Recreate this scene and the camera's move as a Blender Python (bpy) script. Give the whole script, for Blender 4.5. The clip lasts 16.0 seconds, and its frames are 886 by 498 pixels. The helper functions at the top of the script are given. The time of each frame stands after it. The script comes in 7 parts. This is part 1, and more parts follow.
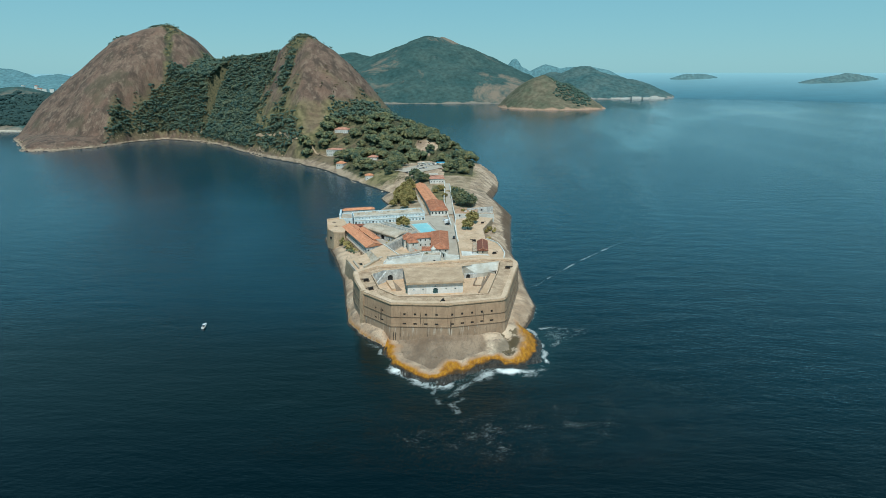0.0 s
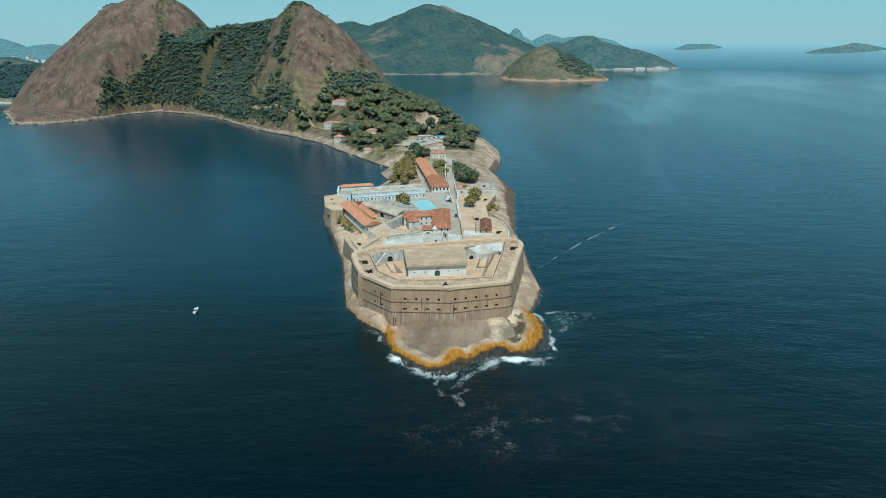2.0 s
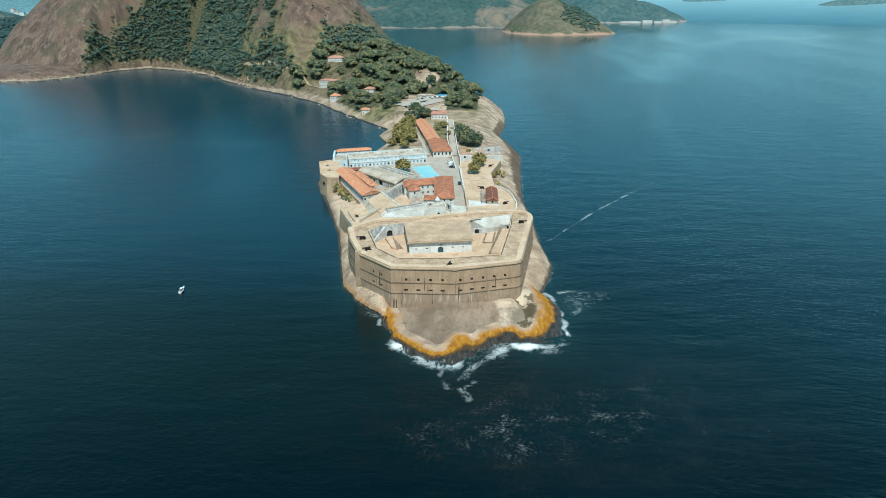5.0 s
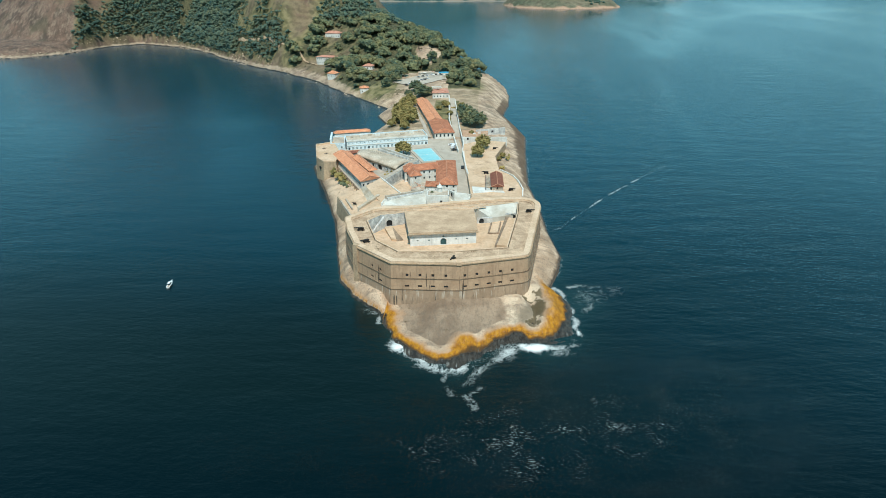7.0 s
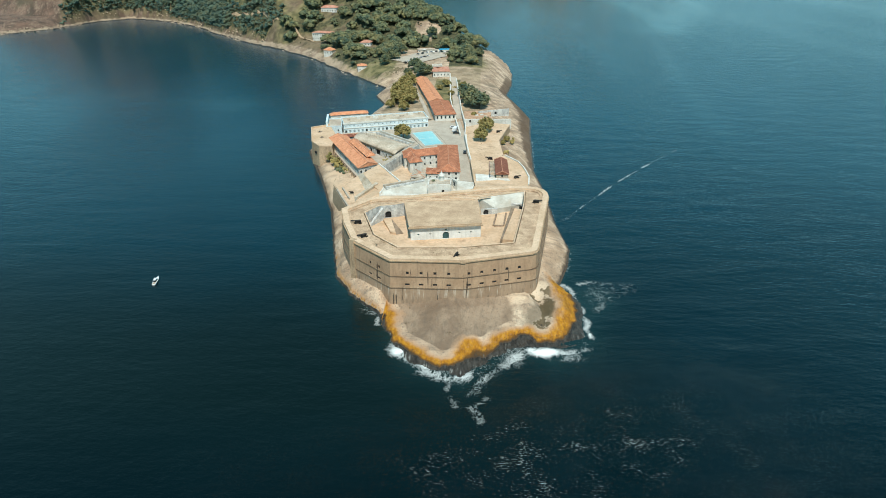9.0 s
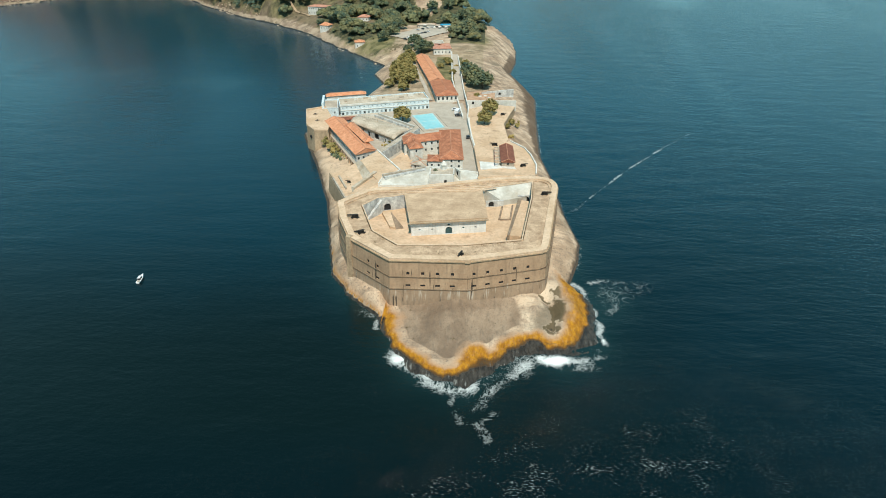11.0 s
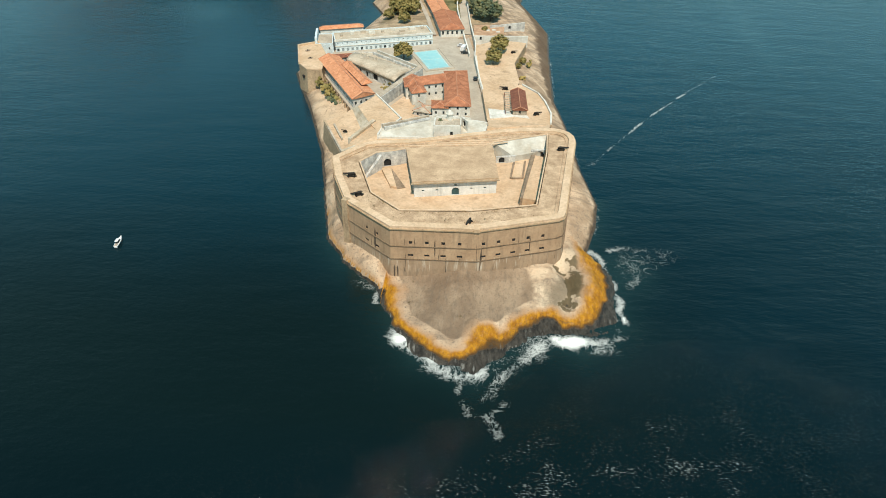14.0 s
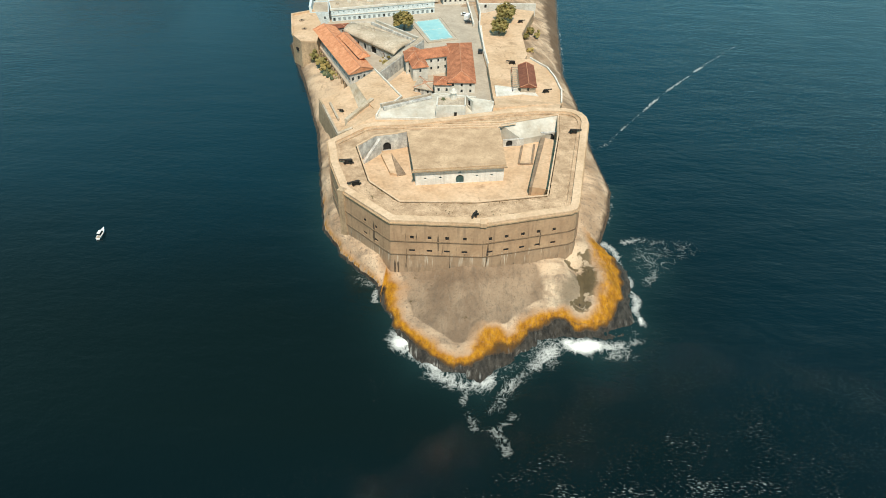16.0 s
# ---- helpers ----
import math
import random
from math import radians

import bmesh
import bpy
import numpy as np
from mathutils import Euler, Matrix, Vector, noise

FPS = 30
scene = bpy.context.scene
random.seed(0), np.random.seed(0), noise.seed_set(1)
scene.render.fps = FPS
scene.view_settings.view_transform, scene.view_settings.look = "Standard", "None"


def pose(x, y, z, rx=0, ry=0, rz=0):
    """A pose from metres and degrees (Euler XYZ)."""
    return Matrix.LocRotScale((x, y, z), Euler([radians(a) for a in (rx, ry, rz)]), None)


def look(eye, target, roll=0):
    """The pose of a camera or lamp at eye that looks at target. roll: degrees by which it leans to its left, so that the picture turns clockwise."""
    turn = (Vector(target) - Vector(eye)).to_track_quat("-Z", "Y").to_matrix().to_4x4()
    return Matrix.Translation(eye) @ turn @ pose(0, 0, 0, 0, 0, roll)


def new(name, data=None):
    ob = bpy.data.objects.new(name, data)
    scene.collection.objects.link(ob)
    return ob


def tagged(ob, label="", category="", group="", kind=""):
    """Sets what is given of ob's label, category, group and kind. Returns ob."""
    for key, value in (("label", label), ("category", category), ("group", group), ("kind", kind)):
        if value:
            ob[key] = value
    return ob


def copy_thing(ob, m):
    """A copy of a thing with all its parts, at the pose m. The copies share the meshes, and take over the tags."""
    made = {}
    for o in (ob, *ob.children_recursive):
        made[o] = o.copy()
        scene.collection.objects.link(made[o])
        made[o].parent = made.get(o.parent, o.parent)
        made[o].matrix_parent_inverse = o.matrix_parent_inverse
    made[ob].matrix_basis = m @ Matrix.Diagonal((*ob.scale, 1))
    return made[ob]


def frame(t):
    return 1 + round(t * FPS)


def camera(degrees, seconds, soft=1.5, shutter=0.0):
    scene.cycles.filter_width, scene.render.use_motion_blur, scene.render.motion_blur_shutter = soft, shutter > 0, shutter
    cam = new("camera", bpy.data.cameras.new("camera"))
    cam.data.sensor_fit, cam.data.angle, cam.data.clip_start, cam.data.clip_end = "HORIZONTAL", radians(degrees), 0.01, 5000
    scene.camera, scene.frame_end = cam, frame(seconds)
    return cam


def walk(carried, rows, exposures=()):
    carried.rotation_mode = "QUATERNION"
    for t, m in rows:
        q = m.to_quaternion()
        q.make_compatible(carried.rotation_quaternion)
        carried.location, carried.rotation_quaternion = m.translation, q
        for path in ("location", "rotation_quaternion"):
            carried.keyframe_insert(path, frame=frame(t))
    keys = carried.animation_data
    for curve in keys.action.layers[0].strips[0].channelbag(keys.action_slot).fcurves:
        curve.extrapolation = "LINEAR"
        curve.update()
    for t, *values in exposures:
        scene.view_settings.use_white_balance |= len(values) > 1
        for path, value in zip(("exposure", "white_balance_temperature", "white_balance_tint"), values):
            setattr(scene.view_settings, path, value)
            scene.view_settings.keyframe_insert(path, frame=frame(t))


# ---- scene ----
from mathutils.geometry import tessellate_polygon

cam = camera(76.0, 16.0, soft=0.95)
PATH = [
    (0, (16.692, -281.746, 143.19), (16.563, -279.842, 142.59), -0.1),
    (0.5, (16.066, -278.355, 143.308), (15.94, -276.456, 142.691), -0.1),
    (1, (15.347, -274.281, 143.188), (15.22, -272.39, 142.551), -0.1),
    (1.5, (14.641, -269.859, 142.991), (14.515, -267.976, 142.328), -0.1),
    (2, (14.11, -265.289, 142.533), (13.984, -263.416, 141.843), -0.1),
    (2.5, (13.659, -260.992, 142.376), (13.533, -259.131, 141.654), -0.2),
    (3, (13.075, -257.159, 142.312), (12.95, -255.31, 141.558), -0.2),
    (3.5, (11.9, -253.04, 142.358), (11.778, -251.201, 141.58), -0.1),
    (4, (11.361, -248.681, 142.529), (11.239, -246.85, 141.733), -0.1),
    (6.5, (8.494, -226.329, 141.84), (8.372, -224.535, 140.964), -0.2),
    (7, (7.941, -221.515, 141.795), (7.819, -219.732, 140.897), -0.2),
    (7.5, (7.226, -217.171, 141.644), (7.105, -215.398, 140.726), -0.2),
    (8, (6.463, -212.045, 141.792), (6.342, -210.282, 140.856), -0.2),
    (8.5, (6.001, -207.838, 141.666), (5.881, -206.083, 140.715), -0.2),
    (9, (5.392, -203.233, 141.683), (5.274, -201.488, 140.713), -0.2),
    (11.5, (1.911, -180.362, 141.372), (1.799, -178.675, 140.304), 0.0),
    (12, (1.255, -176.434, 141.298), (1.144, -174.767, 140.199), 0.1),
    (12.5, (0.801, -172.823, 140.973), (0.691, -171.18, 139.839), 0.2),
    (13, (0.309, -168.791, 140.656), (0.2, -167.174, 139.485), 0.2),
    (13.5, (-0.689, -164.276, 140.624), (-0.793, -162.684, 139.418), 0.4),
    (14, (-1.373, -159.536, 140.471), (-1.476, -157.97, 139.232), 0.4),
    (14.5, (-1.853, -154.81, 140.119), (-1.956, -153.269, 138.849), 0.3),
    (15, (-2.583, -150.424, 140.0), (-2.683, -148.904, 138.704), 0.4),
    (15.5, (-3.254, -145.966, 139.665), (-3.353, -144.464, 138.348), 0.4),
    (16, (-3.308, -142.585, 138.99), (-3.411, -141.094, 137.661), 0.2),
]
walk(cam, [(t, look(eye, target, roll)) for t, eye, target, roll in PATH],
     exposures=[(0.0, -0.28, 5750, 2), (3.0, -0.22, 5680, 2), (3.7, -0.02, 5680, 2), (8.0, 0.03, 6030, 4), (13.0, 0.06, 6750, 9), (16.0, 0.10, 7080, 11)])

# ---- light ----
SUN = Vector((0.10, -0.50, 0.84)).normalized()
world = bpy.data.worlds.new("sky")
scene.world = world
world.use_nodes = True
wn = world.node_tree.nodes
sky = wn.new("ShaderNodeTexSky")
sky.sky_type = 'NISHITA'
sky.sun_disc = False
sky.sun_elevation = math.asin(SUN.z)
sky.sun_rotation = math.atan2(SUN.x, SUN.y)
sky.air_density, sky.dust_density, sky.ozone_density = 1.0, 0.3, 1.5
wn["Background"].inputs["Strength"].default_value = 0.10
haze = wn.new("ShaderNodeMix")
haze.data_type = 'RGBA'
haze.inputs["Factor"].default_value = 0.8
wtc, wxyz, wup, wcol = (wn.new(k) for k in ("ShaderNodeTexCoord", "ShaderNodeSeparateXYZ", "ShaderNodeMapRange", "ShaderNodeMix"))
wcol.data_type = 'RGBA'
wcol.inputs[6].default_value, wcol.inputs[7].default_value = (3.3, 6.5, 6.9, 1), (0.5, 3.7, 5.7, 1)
wup.inputs[1].default_value, wup.inputs[2].default_value = 0.0, 0.75
world.node_tree.links.new(wtc.outputs["Generated"], wxyz.inputs[0])
world.node_tree.links.new(wxyz.outputs[2], wup.inputs[0])
world.node_tree.links.new(wup.outputs[0], wcol.inputs["Factor"])
world.node_tree.links.new(wcol.outputs[2], haze.inputs[7])
world.node_tree.links.new(sky.outputs[0], haze.inputs[6])
world.node_tree.links.new(haze.outputs[2], wn["Background"].inputs["Color"])
sun = new("sun", bpy.data.lights.new("sun", 'SUN'))
sun.data.energy = 4.75
sun.data.angle = radians(0.5)
sun.data.color = (1.0, 0.905, 0.775)
sun.matrix_world = look(SUN * 400, (0, 0, 0))


# ---- materials ----
def surface(name, c1, c2, scale=0.5, rough=0.85, bump=0.3, fine=6.0, streak=0.0, streak_colour=(0.05, 0.045, 0.04),
            spec=0.3, stretch=(1, 1, 1), stain=0.0, stain_colour=(0.2, 0.14, 0.09), stain_scale=0.35, grain_range=(0.72, 1.22)):
    """A mottled surface: two colours by large noise, fine grain, an optional run of vertical stains, relief."""
    m = bpy.data.materials.new(name)
    m.use_nodes = True
    nt = m.node_tree
    n, ln = nt.nodes, nt.links
    b = n["Principled BSDF"]
    b.inputs["Roughness"].default_value = rough
    b.inputs["Specular IOR Level"].default_value = spec
    tc = n.new("ShaderNodeTexCoord")
    mp = n.new("ShaderNodeMapping")
    mp.inputs["Scale"].default_value = stretch
    ln.new(tc.outputs["Object"], mp.inputs["Vector"])
    big = n.new("ShaderNodeTexNoise")
    big.inputs["Scale"].default_value = scale
    big.inputs["Detail"].default_value = 6
    big.inputs["Roughness"].default_value = 0.62
    ln.new(mp.outputs[0], big.inputs["Vector"])
    ramp = n.new("ShaderNodeValToRGB")
    ramp.color_ramp.elements[0].position, ramp.color_ramp.elements[1].position = 0.36, 0.66
    ramp.color_ramp.elements[0].color, ramp.color_ramp.elements[1].color = (*c1, 1), (*c2, 1)
    ln.new(big.outputs[0], ramp.inputs[0])
    small = n.new("ShaderNodeTexNoise")
    small.inputs["Scale"].default_value = scale * fine
    small.inputs["Detail"].default_value = 4
    ln.new(mp.outputs[0], small.inputs["Vector"])
    grain = n.new("ShaderNodeMapRange")
    grain.inputs[1].default_value, grain.inputs[2].default_value = 0.25, 0.75
    grain.inputs[3].default_value, grain.inputs[4].default_value = grain_range
    ln.new(small.outputs[0], grain.inputs[0])
    mul = n.new("ShaderNodeVectorMath")
    mul.operation = 'SCALE'
    ln.new(ramp.outputs[0], mul.inputs[0])
    ln.new(grain.outputs[0], mul.inputs["Scale"])
    col = mul.outputs[0]
    if stain:
        st = n.new("ShaderNodeTexNoise")
        st.inputs["Scale"].default_value = stain_scale
        st.inputs["Detail"].default_value = 8
        st.inputs["Roughness"].default_value = 0.7
        st.inputs["Distortion"].default_value = 0.6
        ln.new(tc.outputs["Object"], st.inputs["Vector"])
        sr = n.new("ShaderNodeMapRange")
        sr.inputs[1].default_value, sr.inputs[2].default_value = 0.53, 0.74
        sr.inputs[3].default_value, sr.inputs[4].default_value = 0.0, stain
        ln.new(st.outputs[0], sr.inputs[0])
        sm = n.new("ShaderNodeMix")
        sm.data_type = 'RGBA'
        ln.new(sr.outputs[0], sm.inputs["Factor"])
        ln.new(col, sm.inputs[6])
        sm.inputs[7].default_value = (*stain_colour, 1)
        col = sm.outputs[2]
    if streak:
        mp2 = n.new("ShaderNodeMapping")
        mp2.inputs["Scale"].default_value = (1, 1, 0.06)
        ln.new(tc.outputs["Object"], mp2.inputs["Vector"])
        runs = n.new("ShaderNodeTexNoise")
        runs.inputs["Scale"].default_value = 0.9
        runs.inputs["Detail"].default_value = 5
        ln.new(mp2.outputs[0], runs.inputs["Vector"])
        cut = n.new("ShaderNodeMapRange")
        cut.inputs[1].default_value, cut.inputs[2].default_value = 0.52, 0.75
        cut.inputs[3].default_value, cut.inputs[4].default_value = 0.0, streak
        ln.new(runs.outputs[0], cut.inputs[0])
        mix = n.new("ShaderNodeMix")
        mix.data_type = 'RGBA'
        ln.new(cut.outputs[0], mix.inputs["Factor"])
        ln.new(col, mix.inputs[6])
        mix.inputs[7].default_value = (*streak_colour, 1)
        col = mix.outputs[2]
    ln.new(col, b.inputs["Base Color"])
    if bump:
        bp = n.new("ShaderNodeBump")
        bp.inputs["Strength"].default_value = bump
        bp.inputs["Distance"].default_value = 0.3
        ln.new(small.outputs[0], bp.inputs["Height"])
        ln.new(bp.outputs[0], b.inputs["Normal"])
    return m


M_stone = surface("ashlar_stone", (0.34, 0.24, 0.15), (0.45, 0.33, 0.215), 0.12, streak=0.35, fine=9.0)


def weathered_wall():
    """The battery's outer face: tan render with black runs, a greyer lower tier and pale lime runs on it."""
    m = surface("weathered_battery_wall", (0.365, 0.240, 0.150), (0.460, 0.318, 0.204), 0.10, streak=0.55, fine=11.0, streak_colour=(0.17, 0.125, 0.09), grain_range=(0.88, 1.1))
    n, ln = m.node_tree.nodes, m.node_tree.links
    b = n["Principled BSDF"]
    tc = n.new("ShaderNodeTexCoord")
    xyz = n.new("ShaderNodeSeparateXYZ")
    ln.new(tc.outputs["Object"], xyz.inputs[0])

    def runs(scale, tall, lo, hi):
        mp = n.new("ShaderNodeMapping")
        mp.inputs["Scale"].default_value = (1, 1, tall)
        ln.new(tc.outputs["Object"], mp.inputs["Vector"])
        t = n.new("ShaderNodeTexNoise")
        t.inputs["Scale"].default_value = scale
        t.inputs["Detail"].default_value = 4
        ln.new(mp.outputs[0], t.inputs["Vector"])
        return span(t.outputs[0], lo, hi)

    def span(v, lo, hi):
        r = n.new("ShaderNodeMapRange")
        r.inputs[1].default_value, r.inputs[2].default_value = lo, hi
        ln.new(v, r.inputs[0])
        return r.outputs[0]

    def times(p, q):
        c = n.new("ShaderNodeMath")
        c.operation = 'MULTIPLY'
        for k, v in enumerate((p, q)):
            if isinstance(v, float):
                c.inputs[k].default_value = v
            else:
                ln.new(v, c.inputs[k])
        return c.outputs[0]

    def mixed(fac, p, colour):
        x = n.new("ShaderNodeMix")
        x.data_type = 'RGBA'
        ln.new(fac, x.inputs["Factor"])
        ln.new(p, x.inputs[6])
        x.inputs[7].default_value = (*colour, 1)
        return x.outputs[2]

    col = b.inputs["Base Color"].links[0].from_socket
    low = span(xyz.outputs[2], 10.2, 9.4)
    col = mixed(times(low, 0.45), col, (0.24, 0.185, 0.135))
    col = mixed(times(times(runs(0.55, 0.25, 0.48, 0.66), span(xyz.outputs[2], 8.0, 2.0)), 0.75), col, (0.12, 0.095, 0.072))
    col = mixed(times(runs(0.22, 0.5, 0.52, 0.72), 0.5), col, (0.24, 0.16, 0.10))
    col = mixed(times(runs(1.6, 0.7, 0.56, 0.74), 0.4), col, (0.20, 0.14, 0.095))
    col = mixed(times(times(runs(1.3, 0.05, 0.57, 0.68), times(span(xyz.outputs[2], 11.0, 9.5), span(xyz.outputs[2], 4.0, 7.0))), 0.6), col, (0.66, 0.61, 0.52))
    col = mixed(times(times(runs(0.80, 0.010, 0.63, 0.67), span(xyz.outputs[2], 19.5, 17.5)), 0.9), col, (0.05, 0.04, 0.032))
    ln.new(col, b.inputs["Base Color"])
    return m


M_wall = weathered_wall()
# stone darkened to carry the shadow lines of the string courses
M_course = surface("shade_dark_stone", (0.13, 0.09, 0.06), (0.24, 0.17, 0.11), 0.3, fine=8.0)
M_sandtop = surface("tan_paving", (0.50, 0.342, 0.215), (0.63, 0.460, 0.318), 0.07, bump=0.35, fine=12.0, stain=0.8, stain_colour=(0.27, 0.18, 0.11), stain_scale=0.2, grain_range=(0.84, 1.13))
M_white = surface("whitewash", (0.55, 0.535, 0.48), (0.72, 0.71, 0.665), 0.22, grain_range=(0.86, 1.08), streak=0.4, streak_colour=(0.34, 0.32, 0.28), stain=0.6, stain_colour=(0.42, 0.36, 0.28), stain_scale=0.28)
M_front = surface("fresh_whitewash", (0.60, 0.61, 0.59), (0.74, 0.75, 0.73), 0.3, grain_range=(0.9, 1.06), streak=0.45, streak_colour=(0.30, 0.30, 0.28), stain=0.3, stain_colour=(0.40, 0.37, 0.31), stain_scale=0.4)
M_parapet = surface("bleached_parapet_stone", (0.53, 0.375, 0.245), (0.66, 0.495, 0.35), 0.12, bump=0.4, fine=10.0, stain=0.55, stain_colour=(0.30, 0.20, 0.13), stain_scale=0.45, grain_range=(0.84, 1.12))
M_walk = surface("worn_gun_walk", (0.36, 0.245, 0.155), (0.60, 0.435, 0.295), 0.28, bump=0.6, fine=8.0, stain=0.85, stain_colour=(0.22, 0.15, 0.095), stain_scale=0.75, grain_range=(0.76, 1.18))
M_earth = surface("red_earth", (0.36, 0.205, 0.125), (0.52, 0.34, 0.22), 0.25, bump=0.3, fine=9.0, stain=0.5, stain_colour=(0.24, 0.16, 0.10), stain_scale=0.4)
M_lime = surface("worn_limewash", (0.40, 0.37, 0.31), (0.57, 0.56, 0.51), 0.16, grain_range=(0.88, 1.08), stain=0.5, stain_colour=(0.42, 0.31, 0.21), stain_scale=0.18)
M_tanlime = surface("tan_worn_limewash", (0.40, 0.325, 0.235), (0.60, 0.535, 0.435), 0.2, grain_range=(0.84, 1.1), streak=0.3, streak_colour=(0.24, 0.19, 0.14), stain=0.6, stain_colour=(0.38, 0.27, 0.18), stain_scale=0.3)
M_brownstone = surface("brown_court_stone", (0.20, 0.145, 0.10), (0.34, 0.25, 0.175), 0.3, fine=8.0, stain=0.5, stain_colour=(0.12, 0.09, 0.065))
M_oldwhite = surface("stained_whitewash", (0.34, 0.34, 0.33), (0.66, 0.65, 0.61), 0.35, streak=0.6, streak_colour=(0.12, 0.12, 0.12))
M_blue = surface("pale_blue_paint", (0.52, 0.62, 0.66), (0.66, 0.74, 0.76), 0.4)
M_tile = surface("terracotta_tiles", (0.30, 0.110, 0.058), (0.52, 0.215, 0.115), 0.35, bump=0.6, fine=8, stain=0.8, stain_colour=(0.20, 0.105, 0.07), stain_scale=0.5, grain_range=(0.70, 1.2))
M_orange = surface("new_orange_tiles", (0.50, 0.195, 0.095), (0.70, 0.34, 0.19), 0.4, bump=0.5, fine=8, stain=0.4, stain_colour=(0.36, 0.14, 0.07), stain_scale=0.3)
M_faded = surface("faded_red_tiles", (0.40, 0.17, 0.11), (0.55, 0.30, 0.22), 0.3, bump=0.5, fine=8, stain=0.5, stain_colour=(0.30, 0.20, 0.15), stain_scale=0.4)
M_brown = surface("rusty_brown_roof", (0.16, 0.06, 0.04), (0.26, 0.10, 0.06), 0.6)
M_grey = surface("weathered_concrete", (0.36, 0.30, 0.235), (0.52, 0.45, 0.36), 0.16, fine=9.0, stain=0.7, stain_colour=(0.17, 0.14, 0.11), stain_scale=0.22)
M_roofslab = surface("brown_stained_slab", (0.40, 0.275, 0.175), (0.585, 0.425, 0.285), 0.16, bump=0.4, fine=11.0, stain=0.8, stain_colour=(0.27, 0.18, 0.115), stain_scale=0.55, grain_range=(0.82, 1.14))
M_caseroof = surface("earth_stained_roof", (0.40, 0.325, 0.24), (0.56, 0.48, 0.38), 0.13, fine=9.0, stain=0.8, stain_colour=(0.22, 0.175, 0.13), stain_scale=0.16)
# near-black sheet colour, painted shade for the unlit depth of openings
M_dark = surface("opening_shade", (0.012, 0.013, 0.014), (0.03, 0.03, 0.03), 1.0, bump=0)
M_court = surface("cyan_court_paint", (0.21, 0.47, 0.52), (0.29, 0.55, 0.58), 0.06, bump=0, grain_range=(0.94, 1.05), stain=0.4, stain_colour=(0.50, 0.50, 0.40), stain_scale=0.16)
M_paved = surface("pale_asphalt", (0.37, 0.32, 0.26), (0.47, 0.41, 0.335), 0.10, bump=0.1, fine=10, stain=0.5, stain_colour=(0.22, 0.19, 0.155), stain_scale=0.12, grain_range=(0.88, 1.1))
M_iron = surface("black_iron", (0.012, 0.011, 0.010), (0.035, 0.030, 0.026), 2.0, rough=0.6)


# ---- mesh helpers ----
def link(name, bm, material, parent=None, label=""):
    me = bpy.data.meshes.new(name)
    bm.to_mesh(me)
    bm.free()
    if material:
        me.materials.append(material)
    ob = new(name, me)
    if parent is not None:
        ob.parent = parent
        if parent.parent is None:
            ob.matrix_parent_inverse = parent.matrix_basis.inverted()
    if label:
        ob["label"] = label
    return ob


part = link


def thing(name, x, y, z, label, category, group="", kind=""):
    e = new(name)
    e.matrix_basis = Matrix.Translation((x, y, z))
    e.empty_display_size = 0.5
    return tagged(e, label, category, group, kind)


def prism(bm, poly, z0, z1, top=None):
    """A solid between two outlines of equal count; z1 may be a list of heights."""
    top = top or poly
    zs = z1 if isinstance(z1, (list, tuple)) else [z1] * len(poly)
    lo = [bm.verts.new((x, y, z0)) for x, y in poly]
    hi = [bm.verts.new((x, y, z)) for (x, y), z in zip(top, zs)]
    k = len(poly)
    for i in range(k):
        bm.faces.new((lo[i], lo[(i + 1) % k], hi[(i + 1) % k], hi[i]))
    bm.faces.new(hi)
    bm.faces.new(lo[::-1])
    return bm


def solid(poly, z0, z1, top=None):
    bm = prism(bmesh.new(), poly, z0, z1, top)
    bmesh.ops.recalc_face_normals(bm, faces=bm.faces)
    return bm


def rect(cx, cy, ang, length, width):
    c, s = math.cos(radians(ang)), math.sin(radians(ang))
    return [(cx + c * u - s * v, cy + s * u + c * v) for u, v in
            ((-length / 2, -width / 2), (length / 2, -width / 2), (length / 2, width / 2), (-length / 2, width / 2))]


# ---- the shore and the land ----
SHORE = [(-86, 330), (-96, 280), (-112, 225), (-122, 196), (-114, 176), (-98, 140), (-80, 92), (-69, 52), (-60, 20), (-50, 6),
         (-36, -7), (-31, -19), (-26, -29), (-18, -40), (-7, -43), (1, -47), (9, -40), (20, -31), (28, -31), (36, -34), (44, -30), (52, -20),
         (51.5, -7), (52, 6), (44, 20), (50, 38), (53, 54), (49, 85), (47, 130), (43, 165), (46, 240), (49, 290), (42, 325),
         (31, 372), (38, 415), (41, 470), (37, 500), (24, 535), (2, 575), (-25, 630), (-85, 780), (-150, 960), (-270, 1150), (-520, 1350)]
# the dry edge of the front shelf, inside the wash
SHELF = [(-32.5, -6.6), (-29.3, -18), (-25.6, -25), (-16.7, -33), (-9.4, -37.6), (-2.6, -37.6), (2.3, -33.3), (5.8, -28.7), (10, -30), (14.7, -24), (20.3, -19),
         (27.7, -17.5), (31, -21.6), (36.2, -21.2), (42, -17), (47, -6), (47.8, 2), (46.4, 12), (38, 24), (0, 40), (-45, 20)]
BAY = [(-900, 1450), (-1120, 1280), (-1095, 1080), (-1010, 910), (-934, 835), (-842, 733), (-778, 737), (-737, 790), (-722, 895), (-673, 942),
       (-590, 906), (-496, 836), (-428, 756), (-359, 688), (-290, 628), (-238, 579), (-185, 508), (-140, 453), (-95, 395), (-100, 362)]


